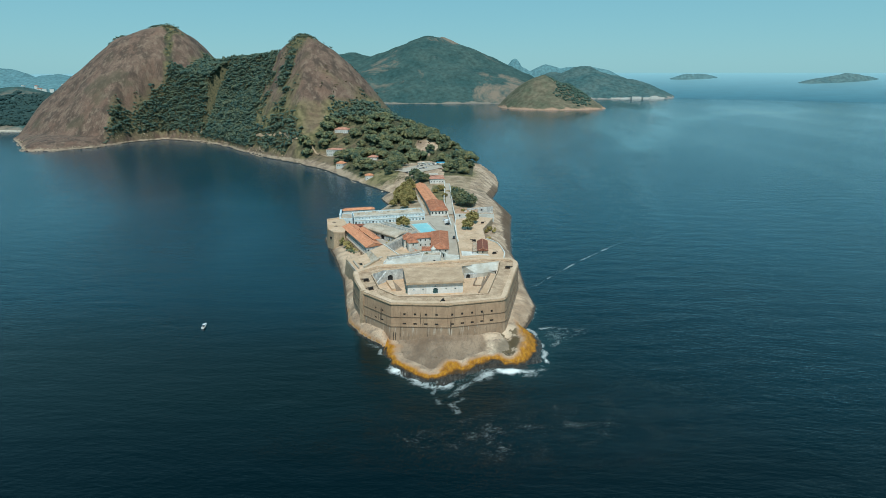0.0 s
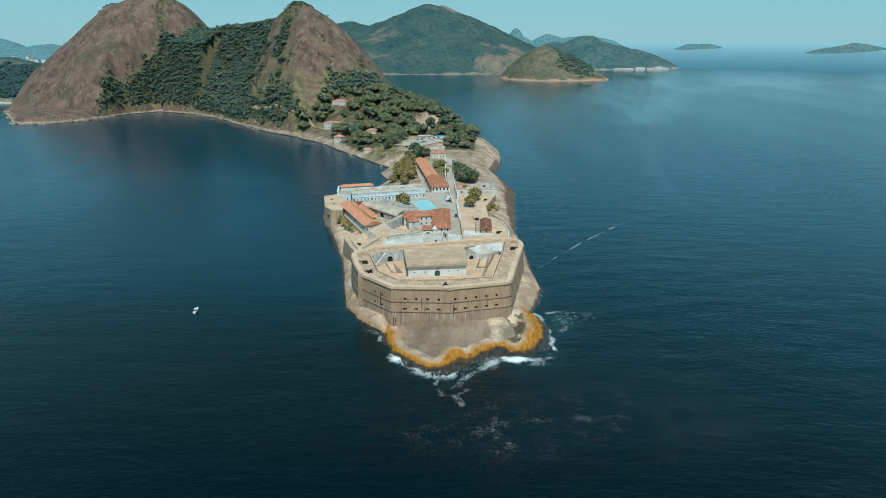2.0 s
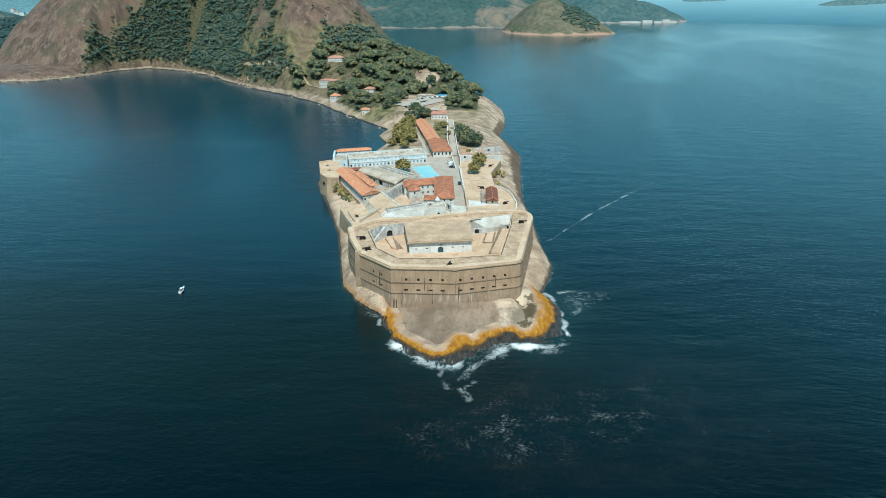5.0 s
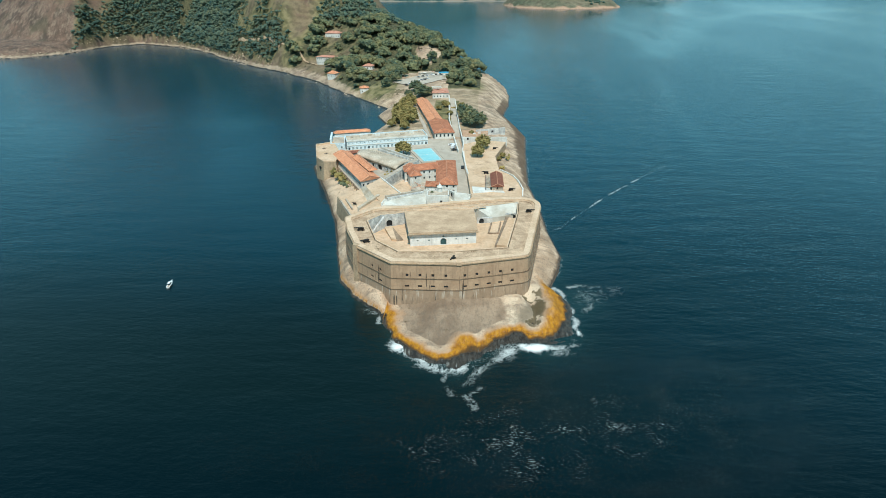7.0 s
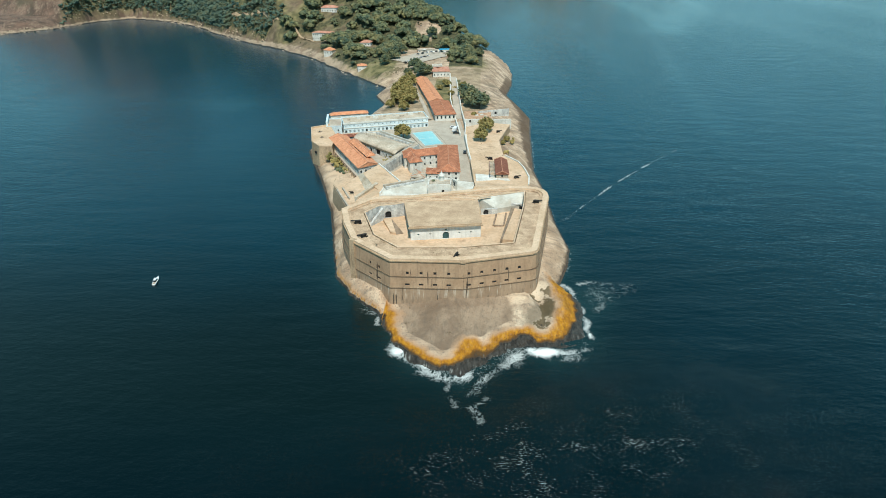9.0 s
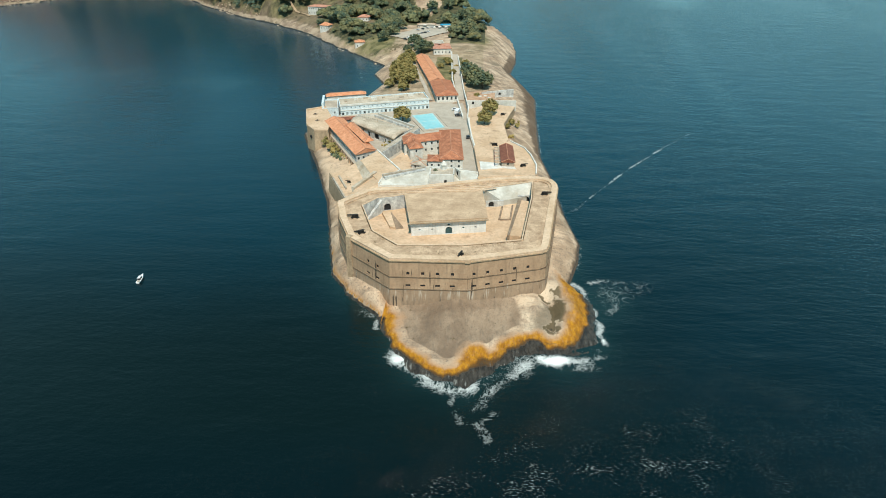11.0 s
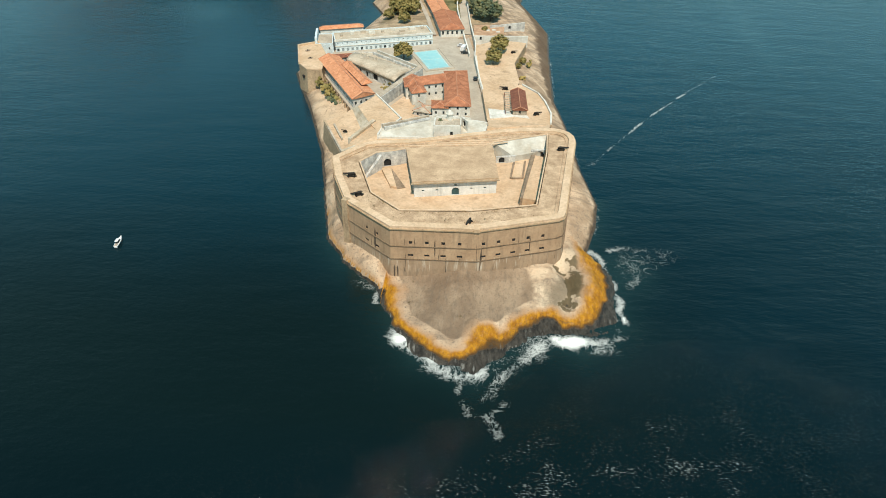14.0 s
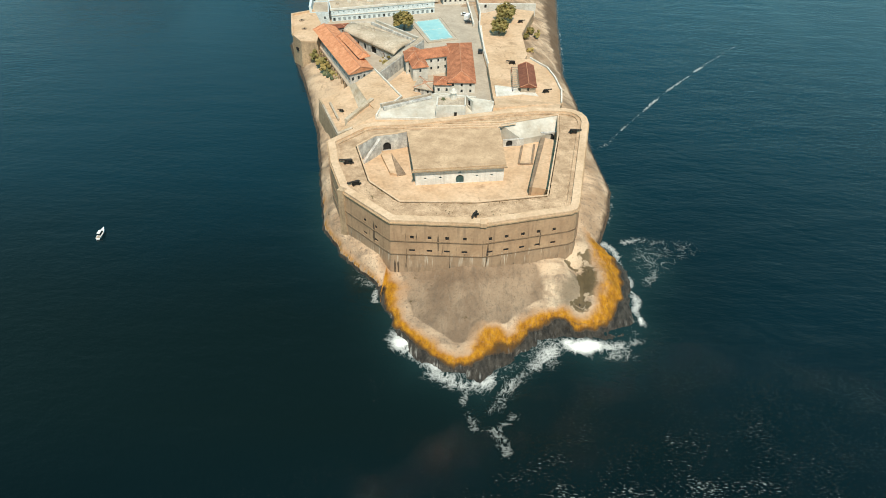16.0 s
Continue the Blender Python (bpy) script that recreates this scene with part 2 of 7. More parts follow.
def inside_distance(px, py, poly):
    """Signed distance to an outline, positive inside."""
    best = np.full(px.shape, 1e12)
    ins = np.zeros(px.shape, bool)
    for (ax, ay), (bx, by) in zip(poly, poly[1:] + poly[:1]):
        dx, dy = bx - ax, by - ay
        s = np.clip(((px - ax) * dx + (py - ay) * dy) / (dx * dx + dy * dy), 0, 1)
        best = np.minimum(best, (px - ax - s * dx) ** 2 + (py - ay - s * dy) ** 2)
        cross = ((ay > py) != (by > py)) & (px < dx * (py - ay) / (dy if dy else 1e-9) + ax)
        ins ^= cross
    d = np.sqrt(best)
    return np.where(ins, d, -d)


def waves(x, y, seed, freq, octaves=4):
    """Cheap smooth noise from summed sines, about -1 to 1."""
    rng = np.random.RandomState(seed)
    out, amp, tot = 0, 1.0, 0
    for _ in range(octaves):
        for _ in range(3):
            a, p = rng.uniform(0, 2 * np.pi, 2)
            out = out + amp * np.sin(freq * (np.cos(a) * x + np.sin(a) * y) + p + 1.3 * np.sin(freq * 0.6 * (x * np.sin(a + 1) + y * np.cos(a + 1)) + p))
            tot += amp
        freq, amp = freq * 2.03, amp * 0.5
    return out / tot * 1.8


def line_distance(x, y, pts):
    best = np.full(x.shape, 1e9)
    for (ax, ay), (bx, by) in zip(pts, pts[1:]):
        dx, dy = bx - ax, by - ay
        k = np.clip(((x - ax) * dx + (y - ay) * dy) / (dx * dx + dy * dy), 0, 1)
        best = np.minimum(best, np.hypot(x - ax - k * dx, y - ay - k * dy))
    return best


RIDGE = [(-730, 1100, 120), (-610, 1050, 172), (-490, 990, 170), (-400, 905, 172), (-329, 850, 150), (-262, 800, 112), (-200, 760, 84),
         (-140, 700, 62), (-85, 640, 46), (-46, 600, 36), (-15, 545, 22)]


CLEFT = [(-704, 1070), (-686, 1014), (-670, 984)]


def dome_distance(x, y):
    return np.hypot((x + 730) / np.where(x < -730, 362, 200), (y - 1100) / np.where(y < 1100, 275, 320))


def ragged(x, y):
    """Small in-and-out bays of the rock's edge, on the front shore alone."""
    k = np.clip((24 - y) / 14, 0, 1)
    return (x + k * (0.9 * waves(x, y, 41, 0.30, 3) + 0.35 * waves(x, y, 42, 1.1, 2)), y + k * (0.9 * waves(x, y, 43, 0.30, 3) + 0.35 * waves(x, y, 44, 1.1, 2)))


GULLY = [(29, 9), (33, 3), (34.5, -5), (33, -13)]


def land(x, y):
    wx, wy = ragged(x, y)
    d = inside_distance(wx, wy, SHORE + BAY)
    d = d + (2.6 * waves(x, y, 48, 0.06, 4) + 1.2 * waves(x, y, 49, 0.22, 2)) * np.clip((y - 400) / 60, 0, 1) * (x < -60)
    amp = np.interp(y, [-40, -8, 8, 60, 120, 200, 300, 380, 450, 560, 700], [5.5, 6.5, 7, 8, 9, 9, 11.5, 15, 17.5, 18, 18])
    low = amp * (1 - np.exp(-np.maximum(d, 0) / (np.interp(y, [-10, 0, 200, 450], [5, 6, 10, 18]) * np.where((x < -30) & (y < 60), 0.55, 1.0))))
    gentle = np.clip((x + 36) / 4, 0, 1) * np.clip((16 - y) / 10, 0, 1)
    e = inside_distance(wx, wy, SHELF)
    ep = np.maximum(e, 0)
    rise = 3.5 * np.clip((ep - 8) / 20, 0, 1) ** 1.2 * np.clip((x + 36) / 22, 0, 1)
    hump = 2.6 * np.exp(-((x - 42.5) ** 2 / 26 + (y + 3) ** 2 / 130)) - 1.5 * np.exp(-(line_distance(x, y, GULLY) / 1.6) ** 2) + 1.0 * np.exp(-((x - 1) ** 2 / 18 + (y + 27) ** 2 / 40))
    shelf = np.where(e > 0, 0.9 + 1.3 * (1 - np.exp(-ep / 1.7)) + rise + (hump + 0.7 * waves(x, y, 9, 0.13, 3) + 0.22 * waves(x, y, 45, 0.8, 3)) * np.clip(ep / 5, 0, 1),
                     1.15 * np.maximum(d, 0) / (np.maximum(d, 0) + np.abs(e) + 0.1) - 0.25 + 0.16 * waves(x, y, 46, 0.9, 3) * np.clip(d / 2, 0, 1))
    low = low * (1 - gentle) + gentle * shelf
    low = low + 1.7 * waves(x, y, 47, 0.20, 3) * np.clip((-56 - x) / 8, 0, 1) * np.clip((y - 60) / 20, 0, 1) * np.clip((200 - y) / 30, 0, 1) * np.clip(d / 5, 0, 1)
    h = np.zeros_like(x)
    for (ax, ay, az), (bx, by, bz) in zip(RIDGE, RIDGE[1:]):
        dx, dy = bx - ax, by - ay
        s = np.clip(((x - ax) * dx + (y - ay) * dy) / (dx * dx + dy * dy), 0, 1)
        r = np.hypot(x - ax - s * dx, y - ay - s * dy)
        top = az + s * (bz - az)
        h = np.maximum(h, top * np.clip(1 - (r / (60 + top * 1.15)) ** 1.35, 0, 1))
    r1 = dome_distance(x, y)
    dome = 249 * np.clip(1 - np.sqrt(r1 ** 2 + 0.0008) ** 1.55, 0, 1)
    r2 = np.hypot(x + 329, y - 850) / 205
    cone = 218 * np.clip(1 - np.sqrt(r2 ** 2 + 0.03) ** 1.3 + 0.05, 0, 1)
    dome = dome + 11 * np.exp(-((x + 706) ** 2 + (y - 1075) ** 2) / 1500) + 9 * np.exp(-((x + 850) ** 2 + (y - 1090) ** 2) / 2600)
    dome = dome - 9 * np.exp(-(line_distance(x, y, CLEFT) / 9) ** 2) * (dome > 0)
    h = np.maximum(np.maximum(h, dome), cone)
    rough = (waves(x, y, 3, 0.035) * 5 + waves(x, y, 6, 0.013, 3) * 7) * np.clip(h / 60, 0, 1) + waves(x, y, 4, 0.25, 3) * np.clip(d / 20, 0, 1) * 0.5
    limit = 3 + 1.25 * np.maximum(d, 0)
    lim2 = np.where(r1 < 1.05, limit * 2.5, limit * 1.25)
    z = np.minimum(np.where(h > 0, np.maximum(h + rough, 0), -3), lim2)
    z = np.maximum(z, low + waves(x, y, 5, 0.12, 3) * 0.4 * np.clip(d / 6, 0, 1))
    return np.where(d > 0, z, np.maximum(d * 0.6, -12)), d


def ground_at(x, y):
    return float(land(np.array([float(x)]), np.array([float(y)]))[0][0])


def grid_sheet(name, xs, ys, height, material, keep, attributes=None):
    X, Y = np.meshgrid(xs, ys)
    Z, extra = height(X, Y)
    nx, ny = len(xs), len(ys)
    v = np.stack([X, Y, Z], -1).reshape(-1, 3)
    i = (np.arange(ny - 1)[:, None] * nx + np.arange(nx - 1)).ravel()
    f = np.stack([i, i + 1, i + nx + 1, i + nx], 1)
    f = f[keep(extra.ravel()[f]).any(1)]
    used = np.unique(f)
    back = np.zeros(len(v), int)
    back[used] = np.arange(len(used))
    me = bpy.data.meshes.new(name)
    me.from_pydata(v[used].tolist(), [], back[f].tolist())
    for key, fn in (attributes or {}).items():
        a = me.attributes.new(key, 'FLOAT', 'POINT')
        a.data.foreach_set("value", fn(X, Y, Z, extra).ravel()[used].astype(np.float32))
    me.polygons.foreach_set("use_smooth", np.ones(len(me.polygons), bool))
    me.materials.append(material)
    return new(name, me)


def steps(*spans):
    return np.unique(np.concatenate([np.arange(a, b, s) for a, b, s in spans]))


# bare granite faces, and the clearings in the woods: x, y, radius
DOME_FACE = [(-640, 1066), (-626, 990), (-673, 982), (-706, 951), (-722, 922), (-735, 885), (-731, 858), (-735, 700), (-1300, 500), (-1300, 1500), (-640, 1500)]
CONE_FACE = [(-366, 838), (-318, 835), (-250, 860), (-140, 800), (-243, 729), (-252, 690), (-262, 655), (-290, 648), (-296, 690), (-334, 722), (-399, 751), (-424, 800), (-406, 842), (-386, 828)]
CLEARINGS = [(-214, 617, 21), (-217, 672, 15), (-188, 538, 14), (-190, 622, 17), (-68, 586, 21), (-246, 606, 24), (-222, 570, 20), (-143, 541, 13), (-140, 446, 15), (-112, 446, 20), (-84, 418, 26), (-300, 640, 16)]
GROVES = [(-335, 690, 42, 26), (-372, 716, 26, 18), (-350, 796, 15, 34), (-340, 752, 10, 20), (-300, 668, 20, 14)]
# low scrub on the summits and down the cleft: x, y, half-widths
SUMMITS = [(-708, 1076, 36, 20), (-745, 1084, 22, 12), (-850, 1088, 34, 16), (-701, 1052, 6, 18), (-690, 1024, 6, 20), (-676, 996, 6, 14), (-329, 850, 40, 40)]


def forest(x, y, z, d):
    """How wooded the headland is, 0 to 1: bare granite domes, woods in the saddle, on the lower slopes and on the ridge."""
    n = waves(x, y, 11, 0.021, 4)
    n2 = waves(x, y, 13, 0.06, 3)
    w = np.clip((n + 1.45) * 2.2, 0, 1)
    r1, r2 = dome_distance(x, y), np.hypot(x + 329, y - 850) / 205
    bare1 = np.clip((inside_distance(x, y, DOME_FACE) + 16 * n + 9 * n2) / 14 + 0.5, 0, 1)
    bare2 = np.clip((inside_distance(x, y, CONE_FACE) + 9 * n + 9 * n2) / 26 + 0.5, 0, 1)
    w = w * (1 - bare1) * (1 - bare2 * (1 - np.clip((n2 - 0.25) * 0.9, 0, 0.35)))
    w = np.where((x < -425) & (x > -630), np.maximum(w, 0.6), w)
    w = np.where(r2 < 0.30 + 0.05 * n2, 0.0, w)
    w = np.where((x > -322) & (y > 818) & (r2 < 1.0) & (r2 > 0.2), 0.0, w)
    for cx, cy, rx, ry in GROVES:
        w = np.maximum(w, np.clip(2.6 - 2.4 * np.hypot((x - cx) / rx, (y - cy) / ry) + 0.8 * n2, 0, 1))
    w = w * np.clip(np.where(x < -400, d - 1.5, d - 4) / 4, 0, 1) * np.clip((y - 408 - 0.25 * (x + 90)) / 14, 0, 1)
    w = np.where((y > 430) & (y < 522) & (x > -96) & (x < -31), 0, w)
    for cx, cy, r in CLEARINGS:
        w = np.where(np.hypot(x - cx, (y - cy) * 0.85) < r * (1 + 0.25 * n2), 0, w)
    return np.where((y < 540) & (x > 6), 0, w)


def summit_scrub(x, y):
    n = waves(x, y, 14, 0.09, 3)
    return np.max([np.clip(1.9 - 1.9 * np.hypot((x - cx) / rx, (y - cy) / ry) + 0.5 * n, 0, 1) for cx, cy, rx, ry in SUMMITS], axis=0)


def ground_material():
    m = surface("granite_and_scrub", (0.125, 0.078, 0.056), (0.215, 0.145, 0.105), 0.035, bump=1.0, fine=11.0, streak=0.5, streak_colour=(0.06, 0.05, 0.042))
    n, ln = m.node_tree.nodes, m.node_tree.links
    b = n["Principled BSDF"]

    def noise_of(scale, detail=5):
        t = n.new("ShaderNodeTexNoise")
        t.inputs["Scale"].default_value = scale
        t.inputs["Detail"].default_value = detail
        ln.new(tc.outputs["Object"], t.inputs["Vector"])
        return t.outputs[0]

    def run_of(scale, stretch, detail=6):
        mp, t = n.new("ShaderNodeMapping"), n.new("ShaderNodeTexNoise")
        mp.inputs["Scale"].default_value = stretch
        t.inputs["Scale"].default_value = scale
        t.inputs["Detail"].default_value = detail
        t.inputs["Roughness"].default_value = 0.62
        ln.new(tc.outputs["Object"], mp.inputs["Vector"])
        ln.new(mp.outputs[0], t.inputs["Vector"])
        return t.outputs[0]

    def ramp_of(value, lo, hi, a=0.0, z=1.0):
        r = n.new("ShaderNodeMapRange")
        r.interpolation_type = 'SMOOTHSTEP'
        r.inputs[1].default_value, r.inputs[2].default_value, r.inputs[3].default_value, r.inputs[4].default_value = lo, hi, a, z
        ln.new(value, r.inputs[0])
        return r.outputs[0]

    def calc(op, p, q):
        c = n.new("ShaderNodeMath")
        c.operation = op
        for k, v in enumerate((p, q)):
            if isinstance(v, (int, float)):
                c.inputs[k].default_value = v
            else:
                ln.new(v, c.inputs[k])
        return c.outputs[0]

    def mixed(fac, p, q):
        x = n.new("ShaderNodeMix")
        x.data_type = 'RGBA'
        ln.new(fac, x.inputs["Factor"])
        for k, v in ((6, p), (7, q)):
            if isinstance(v, tuple):
                x.inputs[k].default_value = (*v, 1)
            else:
                ln.new(v, x.inputs[k])
        return x.outputs[2]

    def attr(name):
        t = n.new("ShaderNodeAttribute")
        t.attribute_name = name
        return t.outputs["Fac"]

    tc = n.new("ShaderNodeTexCoord")
    xyz = n.new("ShaderNodeSeparateXYZ")
    ln.new(tc.outputs["Object"], xyz.inputs[0])
    hill = b.inputs["Base Color"].links[0].from_socket
    hill = mixed(calc('MULTIPLY', ramp_of(run_of(0.045, (1, 1, 0.14), 8), 0.46, 0.60), 0.8), hill, (0.062, 0.044, 0.033))
    hill = mixed(calc('MULTIPLY', ramp_of(run_of(0.13, (1, 1, 0.10), 8), 0.50, 0.66), 0.6), hill, (0.265, 0.195, 0.140))
    hill = mixed(calc('MULTIPLY', ramp_of(run_of(0.032, (1, 1, 0.30), 8), 0.52, 0.62), 0.5), hill, (0.200, 0.118, 0.082))
    hill = mixed(calc('MULTIPLY', ramp_of(run_of(0.40, (1, 1, 0.16), 6), 0.54, 0.68), 0.35), hill, (0.060, 0.046, 0.036))
    hill = mixed(calc('MULTIPLY', ramp_of(noise_of(0.018, 7), 0.54, 0.66), 0.55), hill, (0.095, 0.082, 0.050))
    # pale smooth granite of the lower shore, with long weather stains
    pale = mixed(ramp_of(noise_of(0.10, 7), 0.35, 0.68), (0.345, 0.240, 0.158), (0.59, 0.44, 0.31))
    pale = mixed(calc('MULTIPLY', ramp_of(run_of(0.22, (0.16, 1, 0.4), 7), 0.47, 0.64), 0.55), pale, (0.15, 0.118, 0.09))
    pale = mixed(ramp_of(noise_of(0.9, 5), 0.52, 0.8), pale, (0.14, 0.115, 0.09))
    grey = mixed(ramp_of(run_of(0.10, (1, 0.6, 1), 8), 0.36, 0.68), (0.198, 0.138, 0.093), (0.325, 0.240, 0.166))
    grey = mixed(calc('MULTIPLY', ramp_of(run_of(0.75, (1, 0.35, 0.6), 7), 0.48, 0.66), 0.42), grey, (0.135, 0.108, 0.082))
    grey = mixed(calc('MULTIPLY', ramp_of(run_of(1.1, (1, 0.13, 0.4), 7), 0.56, 0.76), 0.25), grey, (0.40, 0.345, 0.275))
    front = attr("front")
    lobes = calc('MULTIPLY', calc('MULTIPLY', ramp_of(xyz.outputs[0], -56.0, -62.0), ramp_of(xyz.outputs[1], 66.0, 82.0)), calc('MULTIPLY', ramp_of(xyz.outputs[1], 178.0, 158.0), ramp_of(xyz.outputs[2], 2.0, 4.5)))
    pale = mixed(calc('MULTIPLY', lobes, ramp_of(noise_of(0.12, 7), 0.30, 0.52, 0.2, 0.85)), pale, (0.60, 0.435, 0.295))
    cream = calc('MULTIPLY', calc('MULTIPLY', ramp_of(xyz.outputs[0], 15.0, 25.0), ramp_of(xyz.outputs[1], 20.0, 10.0)), ramp_of(noise_of(0.20, 6), 0.36, 0.56, 0.15, 0.75))
    pale = mixed(cream, pale, (0.64, 0.51, 0.37))
    # long slanting weather bands on the bare rock towards the open sea
    turned, slant, bands = n.new("ShaderNodeMapping"), n.new("ShaderNodeMapping"), n.new("ShaderNodeTexNoise")
    turned.inputs["Rotation"].default_value = (0, 0, radians(62))
    slant.inputs["Scale"].default_value = (0.12, 0.8, 0.3)
    bands.inputs["Scale"].default_value, bands.inputs["Detail"].default_value, bands.inputs["Roughness"].default_value = 0.26, 7, 0.6
    ln.new(tc.outputs["Object"], turned.inputs["Vector"])
    ln.new(turned.outputs[0], slant.inputs["Vector"])
    ln.new(slant.outputs[0], bands.inputs["Vector"])
    seaward = calc('MULTIPLY', ramp_of(xyz.outputs[0], 2.0, 14.0), ramp_of(xyz.outputs[1], 110.0, 150.0))
    pale = mixed(calc('MULTIPLY', calc('MULTIPLY', ramp_of(bands.outputs[0], 0.50, 0.62), seaward), 0.7), pale, (0.190, 0.138, 0.095))
    pale = mixed(calc('MULTIPLY', calc('MULTIPLY', ramp_of(bands.outputs[0], 0.44, 0.36), seaward), 0.6), pale, (0.60, 0.47, 0.35))
    crack = calc('MULTIPLY', ramp_of(calc('ABSOLUTE', calc('SUBTRACT', noise_of(0.085, 8), 0.5), 0.0), 0.020, 0.004), ramp_of(noise_of(0.03, 3), 0.42, 0.6))
    pale = mixed(calc('MULTIPLY', crack, 0.15), pale, (0.09, 0.07, 0.055))
    pale = mixed(calc('MULTIPLY', ramp_of(noise_of(0.045, 6), 0.58, 0.70), 0.8), pale, (0.16, 0.125, 0.085))
    rock = mixed(ramp_of(calc('ADD', front, calc('MULTIPLY', calc('SUBTRACT', noise_of(0.06, 3), 0.5), 0.9)), 0.45, 0.6), pale, grey)
    rock = mixed(calc('MULTIPLY', crack, 0.12), rock, (0.085, 0.062, 0.045))
    rock = mixed(ramp_of(calc('ADD', attr("moss"), calc('MULTIPLY', calc('SUBTRACT', noise_of(0.38, 8), 0.5), 2.4)), 0.42, 0.60, 0.0, 0.85), rock, (0.085, 0.062, 0.028))
    col = mixed(attr("hill"), rock, hill)
    col = mixed(ramp_of(calc('ADD', attr("cleft"), calc('MULTIPLY', calc('SUBTRACT', noise_of(0.06, 5), 0.5), 0.8)), 0.35, 0.7, 0.0, 0.85), col, (0.030, 0.036, 0.026))
    grass = mixed(ramp_of(noise_of(0.12, 6), 0.35, 0.65), (0.095, 0.090, 0.036), (0.225, 0.190, 0.090))
    col = mixed(calc('MULTIPLY', attr("veg"), ramp_of(noise_of(0.07, 5), 0.22, 0.46)), col, grass)
    col = mixed(ramp_of(attr("wood"), 0.5, 0.9, 0.0, 0.92), col, mixed(ramp_of(noise_of(0.3, 5), 0.35, 0.65), (0.036, 0.040, 0.020), (0.105, 0.095, 0.048)))
    # shore bands: pale dry edge on the far coast, orange growth above the swell line, wet dark rock at the water
    zz = calc('ADD', calc('SUBTRACT', xyz.outputs[2], ramp_of(xyz.outputs[0], -420.0, -240.0, 0.0, 3.6)), calc('MULTIPLY', calc('SUBTRACT', noise_of(0.16, 5), 0.5), 5.0))
    col = mixed(calc('MULTIPLY', calc('MULTIPLY', attr("hill"), ramp_of(zz, 4.8, 2.6)), ramp_of(noise_of(0.11, 6), 0.34, 0.62, 0.25, 0.9)), col, (0.43, 0.33, 0.235))
    growth = mixed(ramp_of(run_of(0.6, (1, 0.45, 1), 8), 0.32, 0.68), (0.27, 0.105, 0.006), (0.47, 0.215, 0.012))
    grown = calc('ADD', attr("lichen"), calc('MULTIPLY', calc('SUBTRACT', run_of(0.34, (1, 0.6, 1), 7), 0.5), 0.85))
    col = mixed(ramp_of(grown, -0.35, 0.25, 0.0, 0.7), col, (0.44, 0.27, 0.155))
    col = mixed(calc('MULTIPLY', ramp_of(grown, 0.10, 0.75), ramp_of(noise_of(0.75, 6), 0.30, 0.46, 0.75, 1.0)), col, growth)
    col = mixed(calc('MULTIPLY', calc('MULTIPLY', ramp_of(grown, 0.5, 1.0), ramp_of(run_of(1.3, (1, 0.5, 1), 7), 0.55, 0.68)), 0.65), col, (0.085, 0.042, 0.014))
    col = mixed(calc('MULTIPLY', ramp_of(grown, 0.90, 1.32), 0.92), col, (0.070, 0.036, 0.012))
    wet = ramp_of(calc('ADD', xyz.outputs[2], calc('MULTIPLY', calc('SUBTRACT', noise_of(0.45, 5), 0.5), 1.4)), 1.25, 0.85)
    wet = calc('MULTIPLY', wet, calc('MAXIMUM', ramp_of(attr("lichen"), 0.70, 0.95, 1.0, 0.0), ramp_of(grown, 1.25, 1.5)))
    wash = calc('MULTIPLY', attr("front_wash"), ramp_of(calc('ADD', run_of(1.1, (1, 0.16, 1), 6), calc('MULTIPLY', noise_of(0.16, 5), 0.55)), 0.84, 1.0))
    col = mixed(wet, col, mixed(wash, mixed(ramp_of(run_of(0.7, (1, 0.4, 0.6), 8), 0.32, 0.72), (0.024, 0.020, 0.016), (0.070, 0.059, 0.047)), (0.27, 0.26, 0.235)))
    steep_side = calc('MULTIPLY', ramp_of(xyz.outputs[1], 110.0, 260.0, 0.0, 4.2), ramp_of(xyz.outputs[0], -20.0, 0.0))
    band = calc('MULTIPLY', attr("flank"), ramp_of(calc('ADD', calc('SUBTRACT', xyz.outputs[2], steep_side), calc('MULTIPLY', calc('SUBTRACT', noise_of(0.22, 6), 0.5), 3.2)), 2.4, 0.9))
    col = mixed(calc('MULTIPLY', band, 0.85), col, (0.090, 0.056, 0.033))
    # small hollows and ribs, lichen spots
    col = mixed(calc('MULTIPLY', ramp_of(noise_of(1.6, 6), 0.56, 0.70), 0.35), col, (0.060, 0.045, 0.032))
    rib = n.new("ShaderNodeBump")
    rib.inputs["Strength"].default_value, rib.inputs["Distance"].default_value = 0.9, 0.7
    ln.new(run_of(0.8, (1, 0.5, 1), 8), rib.inputs["Height"])
    ln.new(b.inputs["Normal"].links[0].from_socket, rib.inputs["Normal"])
    ln.new(rib.outputs[0], b.inputs["Normal"])
    ln.new(col, b.inputs["Base Color"])
    ln.new(ramp_of(wet, 0.0, 1.0, 0.85, 0.25), b.inputs["Roughness"])
    return m


